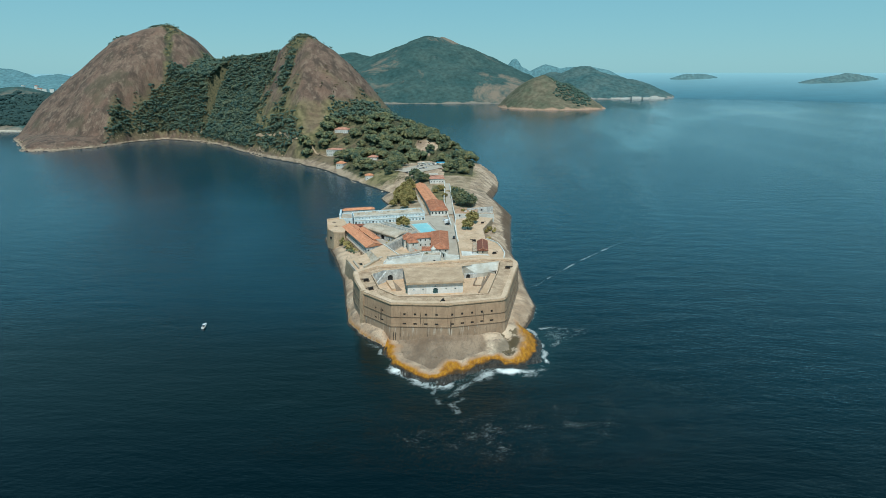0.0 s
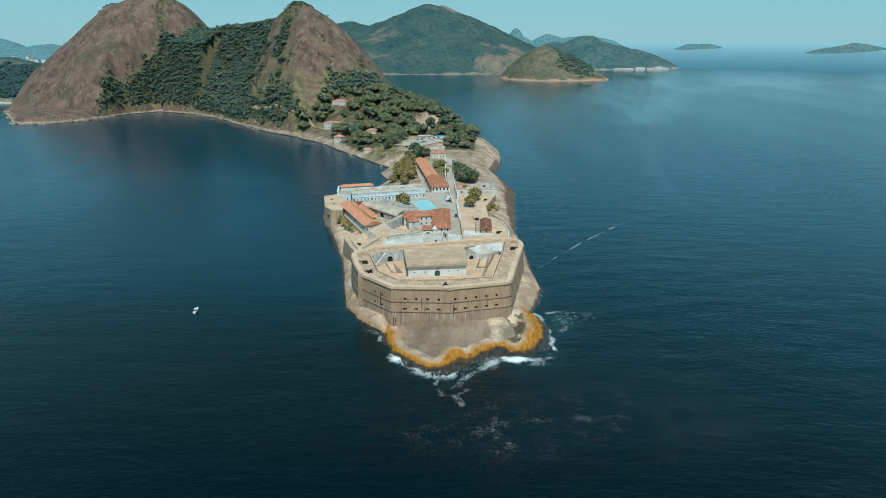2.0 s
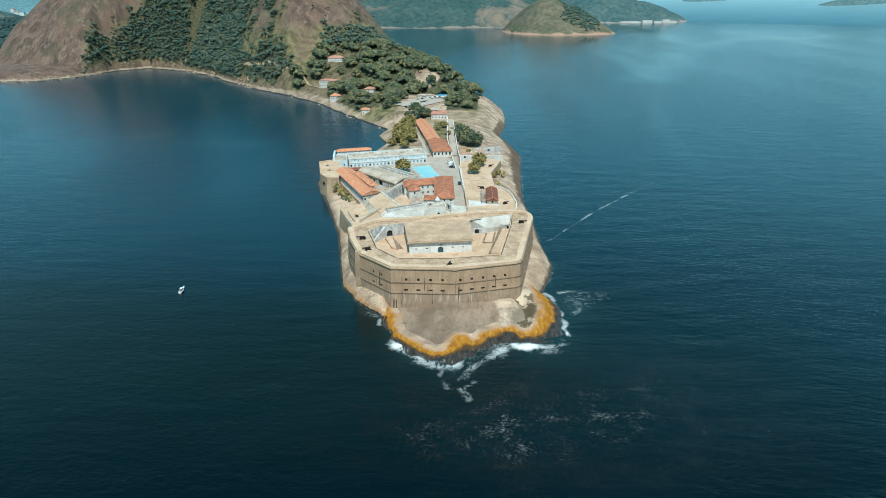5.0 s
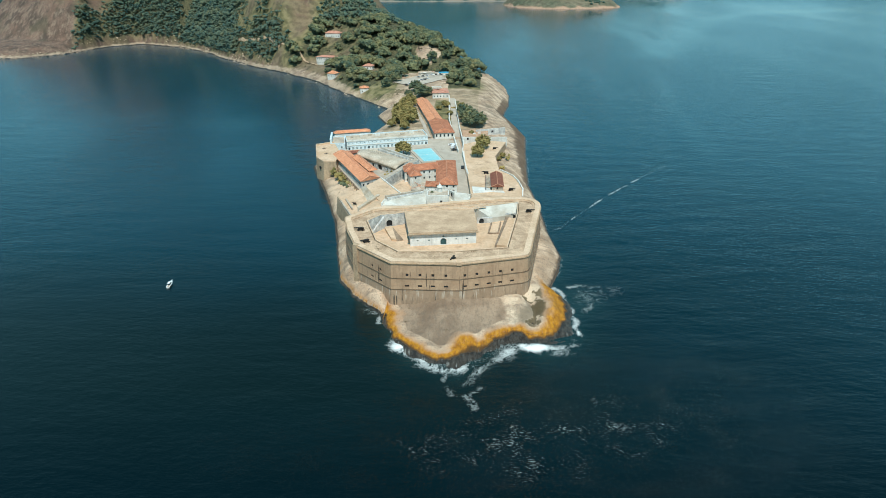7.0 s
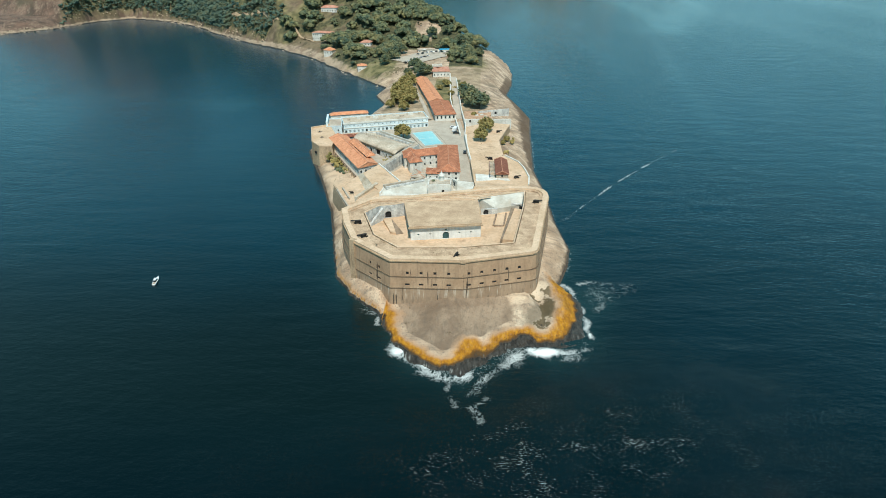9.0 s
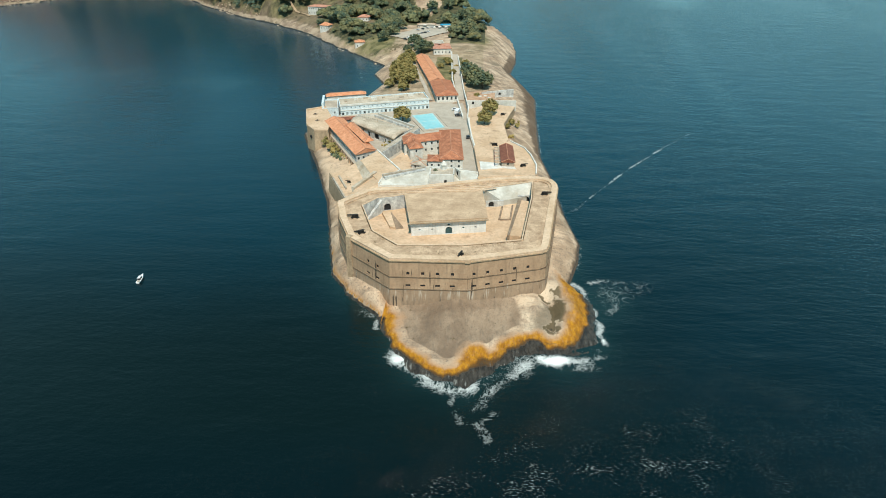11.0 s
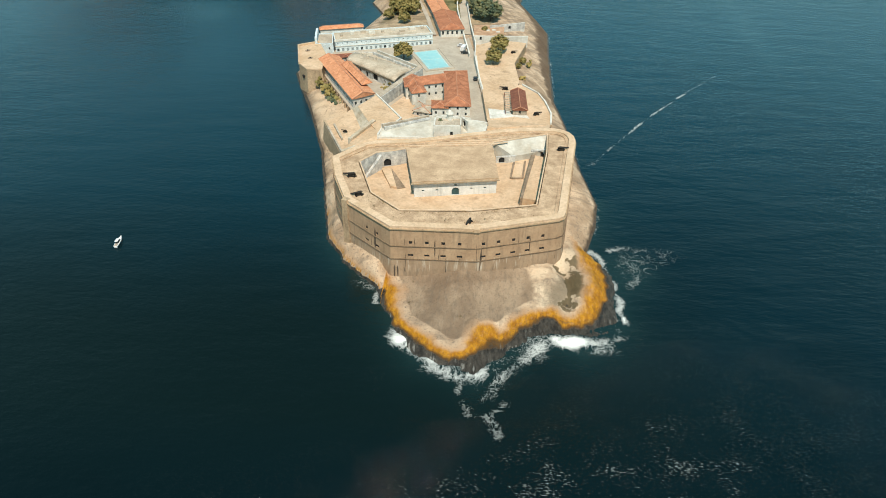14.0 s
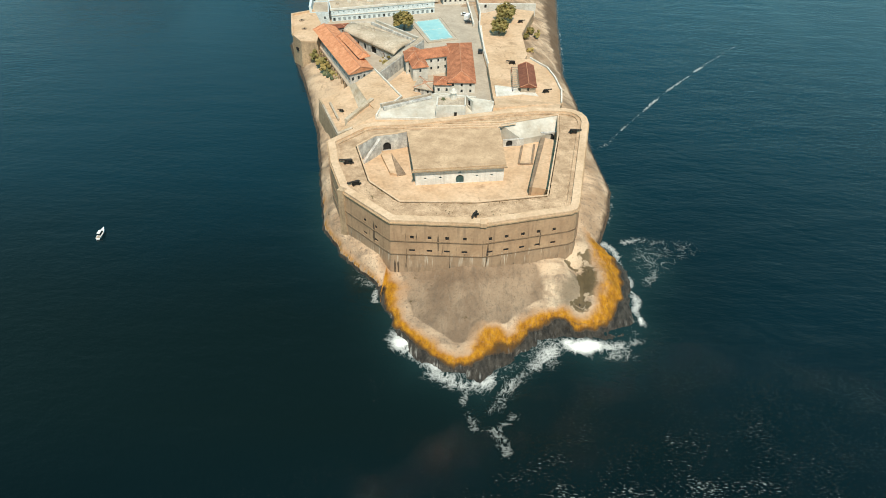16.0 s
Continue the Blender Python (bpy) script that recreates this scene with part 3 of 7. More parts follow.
def growth_of(x, y, z, d):
    """The orange growth: 1 at the edge of the shelf, falling inland, more where it spills down the wet rock, below 0 where there is none."""
    wx, wy = ragged(x, y)
    e = inside_distance(wx, wy, SHELF)
    wide = 4.3 + 1.8 * waves(x, y, 12, 0.16, 3) + 6.5 * np.clip((x - 35) / 8, 0, 1) + 5.5 * np.exp(-((x - 1) ** 2 / 26 + (y + 28) ** 2 / 40))
    spill = 1.1 + 2.3 * np.clip(0.45 + 0.6 * waves(x, y, 51, 0.13, 3), 0, 1) + 0.5 * waves(x, y, 52, 0.7, 3)
    g = np.where(e > 0, 1 - e / np.maximum(wide, 1.2), np.where(y < 14, np.minimum(1 - 0.5 * e / np.maximum(spill, 0.8), 2.2), np.where(e > -0.9, 1.0, -1.0)))
    left = np.where(d > 0.4, 1 - d / 2.0, -1.0)
    return np.clip(np.where(x < -33.5, np.where(y < 45, left, -1.0), g) - 2.0 * (y > 60) - np.clip((y - 16) / 8, 0, 2) * (x > 0), -1, 2.2)


ground = grid_sheet("ground", steps((-1130, -170, 9), (-170, -60, 2), (-60, 56, 0.8), (56, 62, 2)), steps((-48, 20, 0.8), (20, 470, 2), (470, 1450, 8)), land, ground_material(),
                    lambda d: d > -14,
                    {"wood": lambda x, y, z, d: forest(x, y, z, d),
                     "veg": lambda x, y, z, d: np.clip(forest(x, y, z, d) * 1.4 + summit_scrub(x, y) + np.where((y > 410) & (z < 95) & (z > 7) & (x < -90), 0.42, 0) * np.clip((x + 640) / 60, 0, 1)
                                                          + 1.6 * np.exp(-((x + 112) ** 2 / 460 + (y - 450) ** 2 / 620)) + ((x > -40) & (x < -16) & (y > 285) & (y < 378)) * 0.9
                                                          + np.exp(-((x - 3) ** 2 / 90 + (y - 455) ** 2 / 900)) + 0.30 * ((y > 258) & (y < 425) & (x > -80) & (x < 4)), 0, 1),
                     "hill": lambda x, y, z, d: np.clip((y - 430) / 60, 0, 1) * np.clip((30 - x) / 40, 0, 1) * np.clip((-x - 30) / 40 + (y - 640) / 60, 0, 1),
                     "front": lambda x, y, z, d: np.clip((-y + 8) / 5, 0, 1) * np.clip((25 - x) / 11, 0, 1) * np.clip((inside_distance(x, y, SHELF) - 3) / 5, 0, 1) + 0.3 * np.clip((x - 33) / 6, 0, 1) * (y > 22) * (y < 110) + 0.25 * np.clip((-32 - x) / 3, 0, 1) * np.clip((66 - y) / 12, 0, 1),
                     "front_wash": lambda x, y, z, d: np.clip((-10 - y) / 8, 0, 1) * np.clip(1.2 - d / 7, 0, 1), "moss": lambda x, y, z, d: 0.75 * np.exp(-((x + 88) ** 2 / 160 + (y - 428) ** 2 / 160)) + np.maximum(np.maximum(1.05 * np.exp(-((x - 37) ** 2 / 12 + (y + 4) ** 2 / 60)), 1.0 * np.exp(-((x - 39) ** 2 / 18 + (y - 9) ** 2 / 8))), np.maximum(0.9 * np.exp(-(line_distance(x, y, GULLY) / 1.3) ** 2), 0.95 * np.exp(-((x - 33) ** 2 / 16 + (y + 14) ** 2 / 9)))), "flank": lambda x, y, z, d: np.clip((np.where(x > 0, 440, 330) - y) / 20, 0, 1) * np.maximum(np.clip((y - 14) / 6, 0, 1) * (x > 0), 0.7 * (x < -36) * np.clip((y - 30) / 20, 0, 1)), "cleft": lambda x, y, z, d: np.exp(-(line_distance(x, y, CLEFT) / 9) ** 2), "lichen": growth_of})
tagged(ground, "brown granite headland with scrub, pale shore rock and orange growth above the swell", "ground", kind="structure")


# ---- the sea ----
def sea_material():
    m = bpy.data.materials.new("sea_water")
    m.use_nodes = True
    n, ln = m.node_tree.nodes, m.node_tree.links
    b = n["Principled BSDF"]
    tc = n.new("ShaderNodeTexCoord")

    def tex(scale, detail, stretch=(1, 1, 1), turn=0.0, rough=0.55, warp=0.0):
        mp = n.new("ShaderNodeMapping")
        mp.inputs["Scale"].default_value = stretch
        mp.inputs["Rotation"].default_value = (0, 0, turn)
        ln.new(tc.outputs["Object"], mp.inputs["Vector"])
        t = n.new("ShaderNodeTexNoise")
        t.inputs["Scale"].default_value = scale
        t.inputs["Detail"].default_value = detail
        t.inputs["Roughness"].default_value = rough
        t.inputs["Distortion"].default_value = warp
        ln.new(mp.outputs[0], t.inputs["Vector"])
        return t.outputs[0]

    def rng(v, lo, hi, a=0.0, z=1.0):
        r = n.new("ShaderNodeMapRange")
        r.inputs[1].default_value, r.inputs[2].default_value, r.inputs[3].default_value, r.inputs[4].default_value = lo, hi, a, z
        ln.new(v, r.inputs[0])
        return r.outputs[0]

    def calc(op, p, q):
        c = n.new("ShaderNodeMath")
        c.operation = op
        for k, v in enumerate((p, q)):
            if isinstance(v, (int, float)):
                c.inputs[k].default_value = v
            else:
                ln.new(v, c.inputs[k])
        return c.outputs[0]

    def mixed(fac, p, q):
        x = n.new("ShaderNodeMix")
        x.data_type = 'RGBA'
        ln.new(fac, x.inputs["Factor"])
        for k, v in ((6, p), (7, q)):
            if isinstance(v, tuple):
                x.inputs[k].default_value = (*v, 1)
            else:
                ln.new(v, x.inputs[k])
        return x.outputs[2]

    sx = n.new("ShaderNodeSeparateXYZ")
    ln.new(tc.outputs["Object"], sx.inputs[0])
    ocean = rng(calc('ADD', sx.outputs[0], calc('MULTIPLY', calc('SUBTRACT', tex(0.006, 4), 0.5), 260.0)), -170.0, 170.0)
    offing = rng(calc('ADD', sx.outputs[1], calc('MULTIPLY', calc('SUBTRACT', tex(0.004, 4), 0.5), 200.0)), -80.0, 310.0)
    # water pales further out: haze and sky sheen put into its colour
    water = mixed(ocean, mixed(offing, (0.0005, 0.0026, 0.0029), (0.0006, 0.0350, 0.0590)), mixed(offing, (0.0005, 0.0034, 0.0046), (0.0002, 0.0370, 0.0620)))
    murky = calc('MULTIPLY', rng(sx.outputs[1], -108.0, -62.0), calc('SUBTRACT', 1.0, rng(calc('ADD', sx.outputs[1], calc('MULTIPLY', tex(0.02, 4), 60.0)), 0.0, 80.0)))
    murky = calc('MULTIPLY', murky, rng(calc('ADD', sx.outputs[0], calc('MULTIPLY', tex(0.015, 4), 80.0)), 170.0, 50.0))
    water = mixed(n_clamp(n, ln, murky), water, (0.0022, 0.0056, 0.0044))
    reach = n.new("ShaderNodeVectorMath")
    reach.operation = 'LENGTH'
    ln.new(tc.outputs["Object"], reach.inputs[0])
    fa = n.new("ShaderNodeAttribute")
    fa.attribute_name = "foam"
    foam_amount = fa.outputs["Fac"]
    vein = calc('ABSOLUTE', calc('SUBTRACT', tex(0.15, 5, (1, 1.2, 1), 0.5, 0.55, 1.0), 0.5), 0.0)
    vein2 = calc('ABSOLUTE', calc('SUBTRACT', tex(0.42, 4, (1.2, 0.8, 1), -0.4, 0.55, 0.8), 0.5), 0.0)
    grit = calc('SUBTRACT', tex(1.4, 5, rough=0.7), 0.5)
    lace = calc('MINIMUM', calc('MULTIPLY', vein, 7.0), calc('ADD', calc('MULTIPLY', vein2, 6.0), 0.10))
    thin = calc('MULTIPLY', lace, calc('SUBTRACT', 1.0, calc('MULTIPLY', foam_amount, 0.72)))
    foam = rng(calc('ADD', calc('SUBTRACT', calc('MULTIPLY', foam_amount, 1.45), thin), calc('MULTIPLY', grit, 0.75)), 0.24, 1.2)
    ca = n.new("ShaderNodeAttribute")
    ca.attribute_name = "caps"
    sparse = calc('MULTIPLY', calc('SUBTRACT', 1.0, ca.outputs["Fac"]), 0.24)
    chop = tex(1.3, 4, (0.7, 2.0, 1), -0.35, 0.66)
    # white specks mixed into the colour as sun glints on the chop
    painted_glint = rng(calc('SUBTRACT', calc('ADD', chop, calc('MULTIPLY', tex(0.085, 5, (1.0, 1.3, 1), 0.6, 0.6), 0.55)), sparse), 0.90, 0.99)
    foam = calc('MAXIMUM', foam, calc('MULTIPLY', painted_glint, 0.36))
    aer = n.new("ShaderNodeAttribute")
    aer.attribute_name = "shallow"
    water = mixed(calc('MULTIPLY', aer.outputs["Fac"], 0.5), water, (0.012, 0.036, 0.036))
    foam = n_clamp(n, ln, foam)
    film = n.new("ShaderNodeAttribute")
    film.attribute_name = "slick_line"
    water = mixed(calc('MULTIPLY', film.outputs["Fac"], rng(tex(0.03, 5, (1, 0.5, 1)), 0.35, 0.7, 0.25, 0.85)), water, (0.045, 0.125, 0.150))
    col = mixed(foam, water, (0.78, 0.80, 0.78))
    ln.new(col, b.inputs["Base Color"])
    slick = tex(0.0045, 6, (1, 0.22, 1), -0.95)
    ln.new(calc('MAXIMUM', calc('MULTIPLY', foam, 0.8), calc('ADD', rng(slick, 0.35, 0.65, 0.055, 0.10), rng(ocean, 0.0, 1.0, 0.06, 0.0))), b.inputs["Roughness"])
    b.inputs["IOR"].default_value = 1.33
    height = calc('ADD', calc('MULTIPLY', tex(0.05, 3, (0.5, 1.5, 1), 0.45), 1.3), calc('MULTIPLY', tex(0.28, 5, (0.7, 1.5, 1), 0.3, 0.6), 0.72))
    height = calc('ADD', height, calc('MULTIPLY', tex(0.75, 4, (0.6, 1.5, 1), -0.2, 0.6), 0.24))
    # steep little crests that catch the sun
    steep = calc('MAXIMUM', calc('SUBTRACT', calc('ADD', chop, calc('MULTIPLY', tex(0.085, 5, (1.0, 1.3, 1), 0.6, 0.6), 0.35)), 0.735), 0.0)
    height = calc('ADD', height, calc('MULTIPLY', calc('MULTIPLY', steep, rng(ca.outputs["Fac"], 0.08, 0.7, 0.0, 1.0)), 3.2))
    height = calc('ADD', height, calc('MULTIPLY', foam, 0.25))
    bp = n.new("ShaderNodeBump")
    bp.inputs["Distance"].default_value = 1.0
    la = n.new("ShaderNodeAttribute")
    la.attribute_name = "slick_line"
    ln.new(calc('MULTIPLY', calc('MULTIPLY', calc('SUBTRACT', rng(slick, 0.36, 0.56, 0.18, 0.58), calc('MULTIPLY', la.outputs["Fac"], 0.30)), rng(ocean, 0.0, 1.0, 0.75, 1.08)), rng(reach.outputs["Value"], 250.0, 2200.0, 1.0, 0.35)), bp.inputs["Strength"])
    ln.new(height, bp.inputs["Height"])
    ln.new(bp.outputs[0], b.inputs["Normal"])
    return m


def n_clamp(n, ln, value):
    c = n.new("ShaderNodeClamp")
    ln.new(value, c.inputs[0])
    return c.outputs[0]


WAKE = [(52, 88), (60, 98), (70, 112), (84, 132), (97, 150), (112, 168), (130, 190), (152, 214)]


BREAKERS = ((33.0, -28.8, 6.2, 3.0, 1.5), (28.5, -27.6, 3.5, 2.2, 0.9), (-23.0, -32.0, 1.8, 3.0, 0.8), (52.0, -17.0, 1.0, 2.8, 0.9))
# lines of foam: half-width, strength at its start and end, points
FOAM_LINES = ((2.6, 1.05, 0.72, [(-25.0, -29.4), (-19.0, -35.0), (-12.0, -41.2), (-4.9, -45.6), (3.0, -43.5)]),
              (2.1, 0.42, 0.72, [(4.3, -53.2), (10.3, -46.1), (13.0, -42.0), (18.7, -34.8), (24.1, -28.8)]),
              (1.8, 0.75, 0.40, [(37, -29), (42.3, -28.6), (47.1, -27.6), (50, -24)]),
              (1.3, 0.56, 0.42, [(-4.9, -46.4), (-3.7, -50.2), (-2.0, -55.1), (0.7, -59.7), (5.0, -60.0), (10.1, -55.0)]),
              (1.6, 0.60, 0.40, [(5.0, -60.0), (6.5, -62.0), (8.7, -66.0)]),
              (1.5, 0.45, 0.40, [(2.3, -46.5), (10.4, -39.5), (18.0, -33.0)]),
              (1.2, 0.75, 0.80, [(46.5, 20.0), (49.2, 13.0), (51.0, 3.5), (51.4, -9.2), (52.4, -18.6)]),
              (1.4, 0.62, 0.45, [(53.6, 22.1), (60.4, 24.3), (67.6, 23.1), (69.3, 16.8)]), (2.0, 0.40, 0.32, [(58, 0), (62, 6), (70, 14), (81, 21)]),
              (1.3, 0.45, 0.30, [(55, 16), (60, 13), (66, 4)]),
              (1.1, 0.62, 0.50, [(-50.9, 8.7), (-46.2, 4.2), (-38.7, 0.6), (-40.0, -3.2)]), (1.1, 0.42, 0.68, [(-42.6, -4.2), (-38.6, -7.8), (-34.5, -9.1), (-34.2, -13.6)]),
              (1.2, 0.45, 0.35, [(50, 94), (54, 91), (57, 93), (60, 98)]), (1.0, 0.38, 0.25, [(80, 104), (88, 107), (94, 105), (97, 97)]))


def breakers(x, y):
    b = 0 * x
    for cx, cy, wx, wy, a in BREAKERS:
        b = np.maximum(b, a * np.exp(-((x - cx) ** 2 / wx ** 2 + (y - cy) ** 2 / wy ** 2)))
    return b * np.clip(0.85 + 0.3 * waves(x, y, 28, 0.5, 3), 0, 1.2)


def foam_of(x, y, z, extra):
    wx, wy = ragged(x, y)
    d = -inside_distance(wx, wy, SHORE + BAY)
    swell = np.clip((4 - y) / 20, 0, 1) * np.clip((x + 32) / 10, 0, 1)
    burst = np.clip(0.5 + 0.5 * waves(x, y, 15, 0.09, 3), 0, 1)
    f = 0.42 * np.exp(-np.maximum(d, 0) / (0.8 + 1.6 * swell * burst)) * (0.45 + 0.55 * swell * burst)
    f = np.where(d < 0, 0.10 + 0.30 * swell * np.clip(0.25 + burst, 0, 1), f)
    f = np.maximum(f, np.minimum(breakers(x, y), 1.15))
    for wide, s0, s1, pts in FOAM_LINES:
        (ax, ay), (bx, by) = pts[0], pts[-1]
        k = np.clip(((x - ax) * (bx - ax) + (y - ay) * (by - ay)) / ((bx - ax) ** 2 + (by - ay) ** 2), 0, 1)
        r = line_distance(x + 0.9 * waves(x, y, 18, 0.35, 2), y + 0.9 * waves(x, y, 19, 0.35, 2), pts)
        f = np.maximum(f, (0.82 * (s0 + (s1 - s0) * k) * (0.85 + 0.3 * waves(x, y, 27, 0.45, 2))) * np.exp(-(r / (1.6 * wide)) ** 2))
    for cx, cy, wx_, wy_, a in ((61, 12, 10, 13, 0.34), (74, 20, 9, 8, 0.27), (-41, -3, 7, 8, 0.27), (-30, -48, 8, 10, 0.16), (42, -31, 9, 4, 0.40), (2, -52, 8, 8, 0.20), (22, -36, 8, 4, 0.28)):
        f = np.maximum(f, a * np.exp(-((x - cx) ** 2 / wx_ ** 2 + (y - cy) ** 2 / wy_ ** 2)))
    f = np.maximum(f, 0.42 * np.exp(-np.abs(d - 0.6) / 1.0) * (x > -78) * (y < np.where(x > 0, 430, 225)) * (y > 12) * (0.4 + 0.6 * burst) * np.where(x > 0, 1.0, 0.6))
    w = line_distance(x, y, WAKE)
    return np.maximum(f, 0.62 * np.exp(-((w + 0.6 * waves(x, y, 17, 0.2, 2)) / 0.75) ** 2) * (0.8 + 0.3 * waves(x, y, 16, 0.12, 2)))


def glints_of(x, y, z, extra):
    """Where sun glints are painted white on the open water and small crests steepen."""
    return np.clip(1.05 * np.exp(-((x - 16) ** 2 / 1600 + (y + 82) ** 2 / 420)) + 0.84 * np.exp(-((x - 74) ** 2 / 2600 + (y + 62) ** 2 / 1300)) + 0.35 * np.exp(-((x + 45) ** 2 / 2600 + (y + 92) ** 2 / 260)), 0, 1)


def slick_of(x, y, z, extra):
    """Long pale current lines on the open sea."""
    sway = 14 * waves(x, y, 20, 0.012, 3)
    f = np.exp(-((line_distance(x + sway, y, [(280, 790), (254, 678), (228, 459), (205, 319), (212, 240)]) / 8) ** 2)) * 0.4 * np.clip(0.6 + 0.5 * waves(x, y, 24, 0.03, 3), 0, 1)
    f = np.maximum(f, 0.9 * np.exp(-((line_distance(x, y, [(300, 820), (593, 1467), (884, 1832), (1100, 1841), (1707, 2390)]) / 40) ** 2)))
    f = np.maximum(f, 0.7 * np.exp(-((line_distance(x + sway, y, [(-160, 300), (-230, 330), (-330, 345)]) / 22) ** 2)) * 0.5 * np.clip(0.4 + waves(x, y, 25, 0.05, 3), 0, 1))
    return f


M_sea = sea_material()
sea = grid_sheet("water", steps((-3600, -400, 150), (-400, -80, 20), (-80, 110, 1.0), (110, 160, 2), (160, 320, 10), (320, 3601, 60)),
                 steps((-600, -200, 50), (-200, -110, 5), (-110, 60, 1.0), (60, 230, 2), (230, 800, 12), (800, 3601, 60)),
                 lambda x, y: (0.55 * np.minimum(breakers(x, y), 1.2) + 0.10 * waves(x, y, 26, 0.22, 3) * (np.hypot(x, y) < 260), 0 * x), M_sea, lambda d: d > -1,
                 {"foam": foam_of, "caps": glints_of, "slick_line": slick_of, "shallow": lambda x, y, z, e: np.clip(np.exp(inside_distance(x, y, SHORE + BAY) / 6) * (y < 60) + 0.9 * np.exp(-((x - 59) ** 2 / 90 + (y - 11) ** 2 / 150)), 0, 1)})
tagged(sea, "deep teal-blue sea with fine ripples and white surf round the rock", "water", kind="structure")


def far_sea():
    """The sea past 3.4 km, its distance compressed so that the horizon stands at the right height."""
    verts, faces, rings, steps_round = [], [], 14, 96
    for i in range(rings):
        k = i / (rings - 1)
        r = 3300 + 1450 * k
        far = 1 / ((1 - k) / 3300 + k / 40000)
        for j in range(steps_round + 1):
            a = math.pi * (-0.12 + 1.24 * j / steps_round)
            verts.append((r * math.cos(a), -180 + r * math.sin(a), 141 - 141 * r / far + (0.0 if k else -0.3)))
    for i in range(rings - 1):
        for j in range(steps_round):
            a = i * (steps_round + 1) + j
            faces.append((a, a + 1, a + steps_round + 2, a + steps_round + 1))
    me = bpy.data.meshes.new("backdrop")
    me.from_pydata(verts, [], faces)
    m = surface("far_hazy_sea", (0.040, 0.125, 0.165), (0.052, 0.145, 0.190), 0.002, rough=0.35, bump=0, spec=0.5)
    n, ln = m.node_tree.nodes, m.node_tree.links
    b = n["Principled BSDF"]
    # painted haze: the ring's colour pales with height towards that of the sky
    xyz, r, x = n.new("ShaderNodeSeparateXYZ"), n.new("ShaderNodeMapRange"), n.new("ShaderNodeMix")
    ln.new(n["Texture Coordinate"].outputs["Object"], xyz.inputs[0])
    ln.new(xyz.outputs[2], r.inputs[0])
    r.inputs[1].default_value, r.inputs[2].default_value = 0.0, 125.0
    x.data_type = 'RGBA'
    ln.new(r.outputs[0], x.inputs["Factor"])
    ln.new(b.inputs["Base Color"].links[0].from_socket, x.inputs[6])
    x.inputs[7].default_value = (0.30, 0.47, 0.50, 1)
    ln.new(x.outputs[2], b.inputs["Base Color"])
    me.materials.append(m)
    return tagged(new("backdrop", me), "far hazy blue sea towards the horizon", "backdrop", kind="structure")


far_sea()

# ---- building helpers ----
def inset(poly, r):
    """The outline moved to its left by r (inwards for an anticlockwise one), mitred."""
    out, k = [], len(poly)
    for i in range(k):
        (ax, ay), (bx, by), (cx, cy) = poly[i - 1], poly[i], poly[(i + 1) % k]
        u, v = Vector((bx - ax, by - ay)).normalized(), Vector((cx - bx, cy - by)).normalized()
        p, q = Vector((-u.y, u.x)), Vector((-v.y, v.x))
        m = (p + q) / max(0.35, 1 + p.dot(q))
        out.append((bx + m.x * r, by + m.y * r))
    return out


def ring(outer, inner, z0, z1):
    bm = bmesh.new()
    k = len(outer)
    rows = [[bm.verts.new((x, y, z)) for x, y in poly] for poly, z in ((outer, z0), (outer, z1), (inner, z1), (inner, z0))]
    for a, b in zip(rows, rows[1:] + rows[:1]):
        for i in range(k):
            bm.faces.new((a[i], a[(i + 1) % k], b[(i + 1) % k], b[i]))
    bmesh.ops.recalc_face_normals(bm, faces=bm.faces)
    return bm


def sheet_with_hole(outer, hole, z):
    from_loops = [[Vector((x, y, 0)) for x, y in loop] for loop in (outer, hole)]
    flat = [p for loop in from_loops for p in loop]
    bm = bmesh.new()
    vs = [bm.verts.new((p.x, p.y, z)) for p in flat]
    for tri in tessellate_polygon(from_loops):
        if len(set(tri)) == 3:
            try:
                bm.faces.new([vs[i] for i in tri])
            except ValueError:
                pass
    for f in bm.faces:
        f.normal_update()
        if f.normal.z < 0:
            f.normal_flip()
    return bm


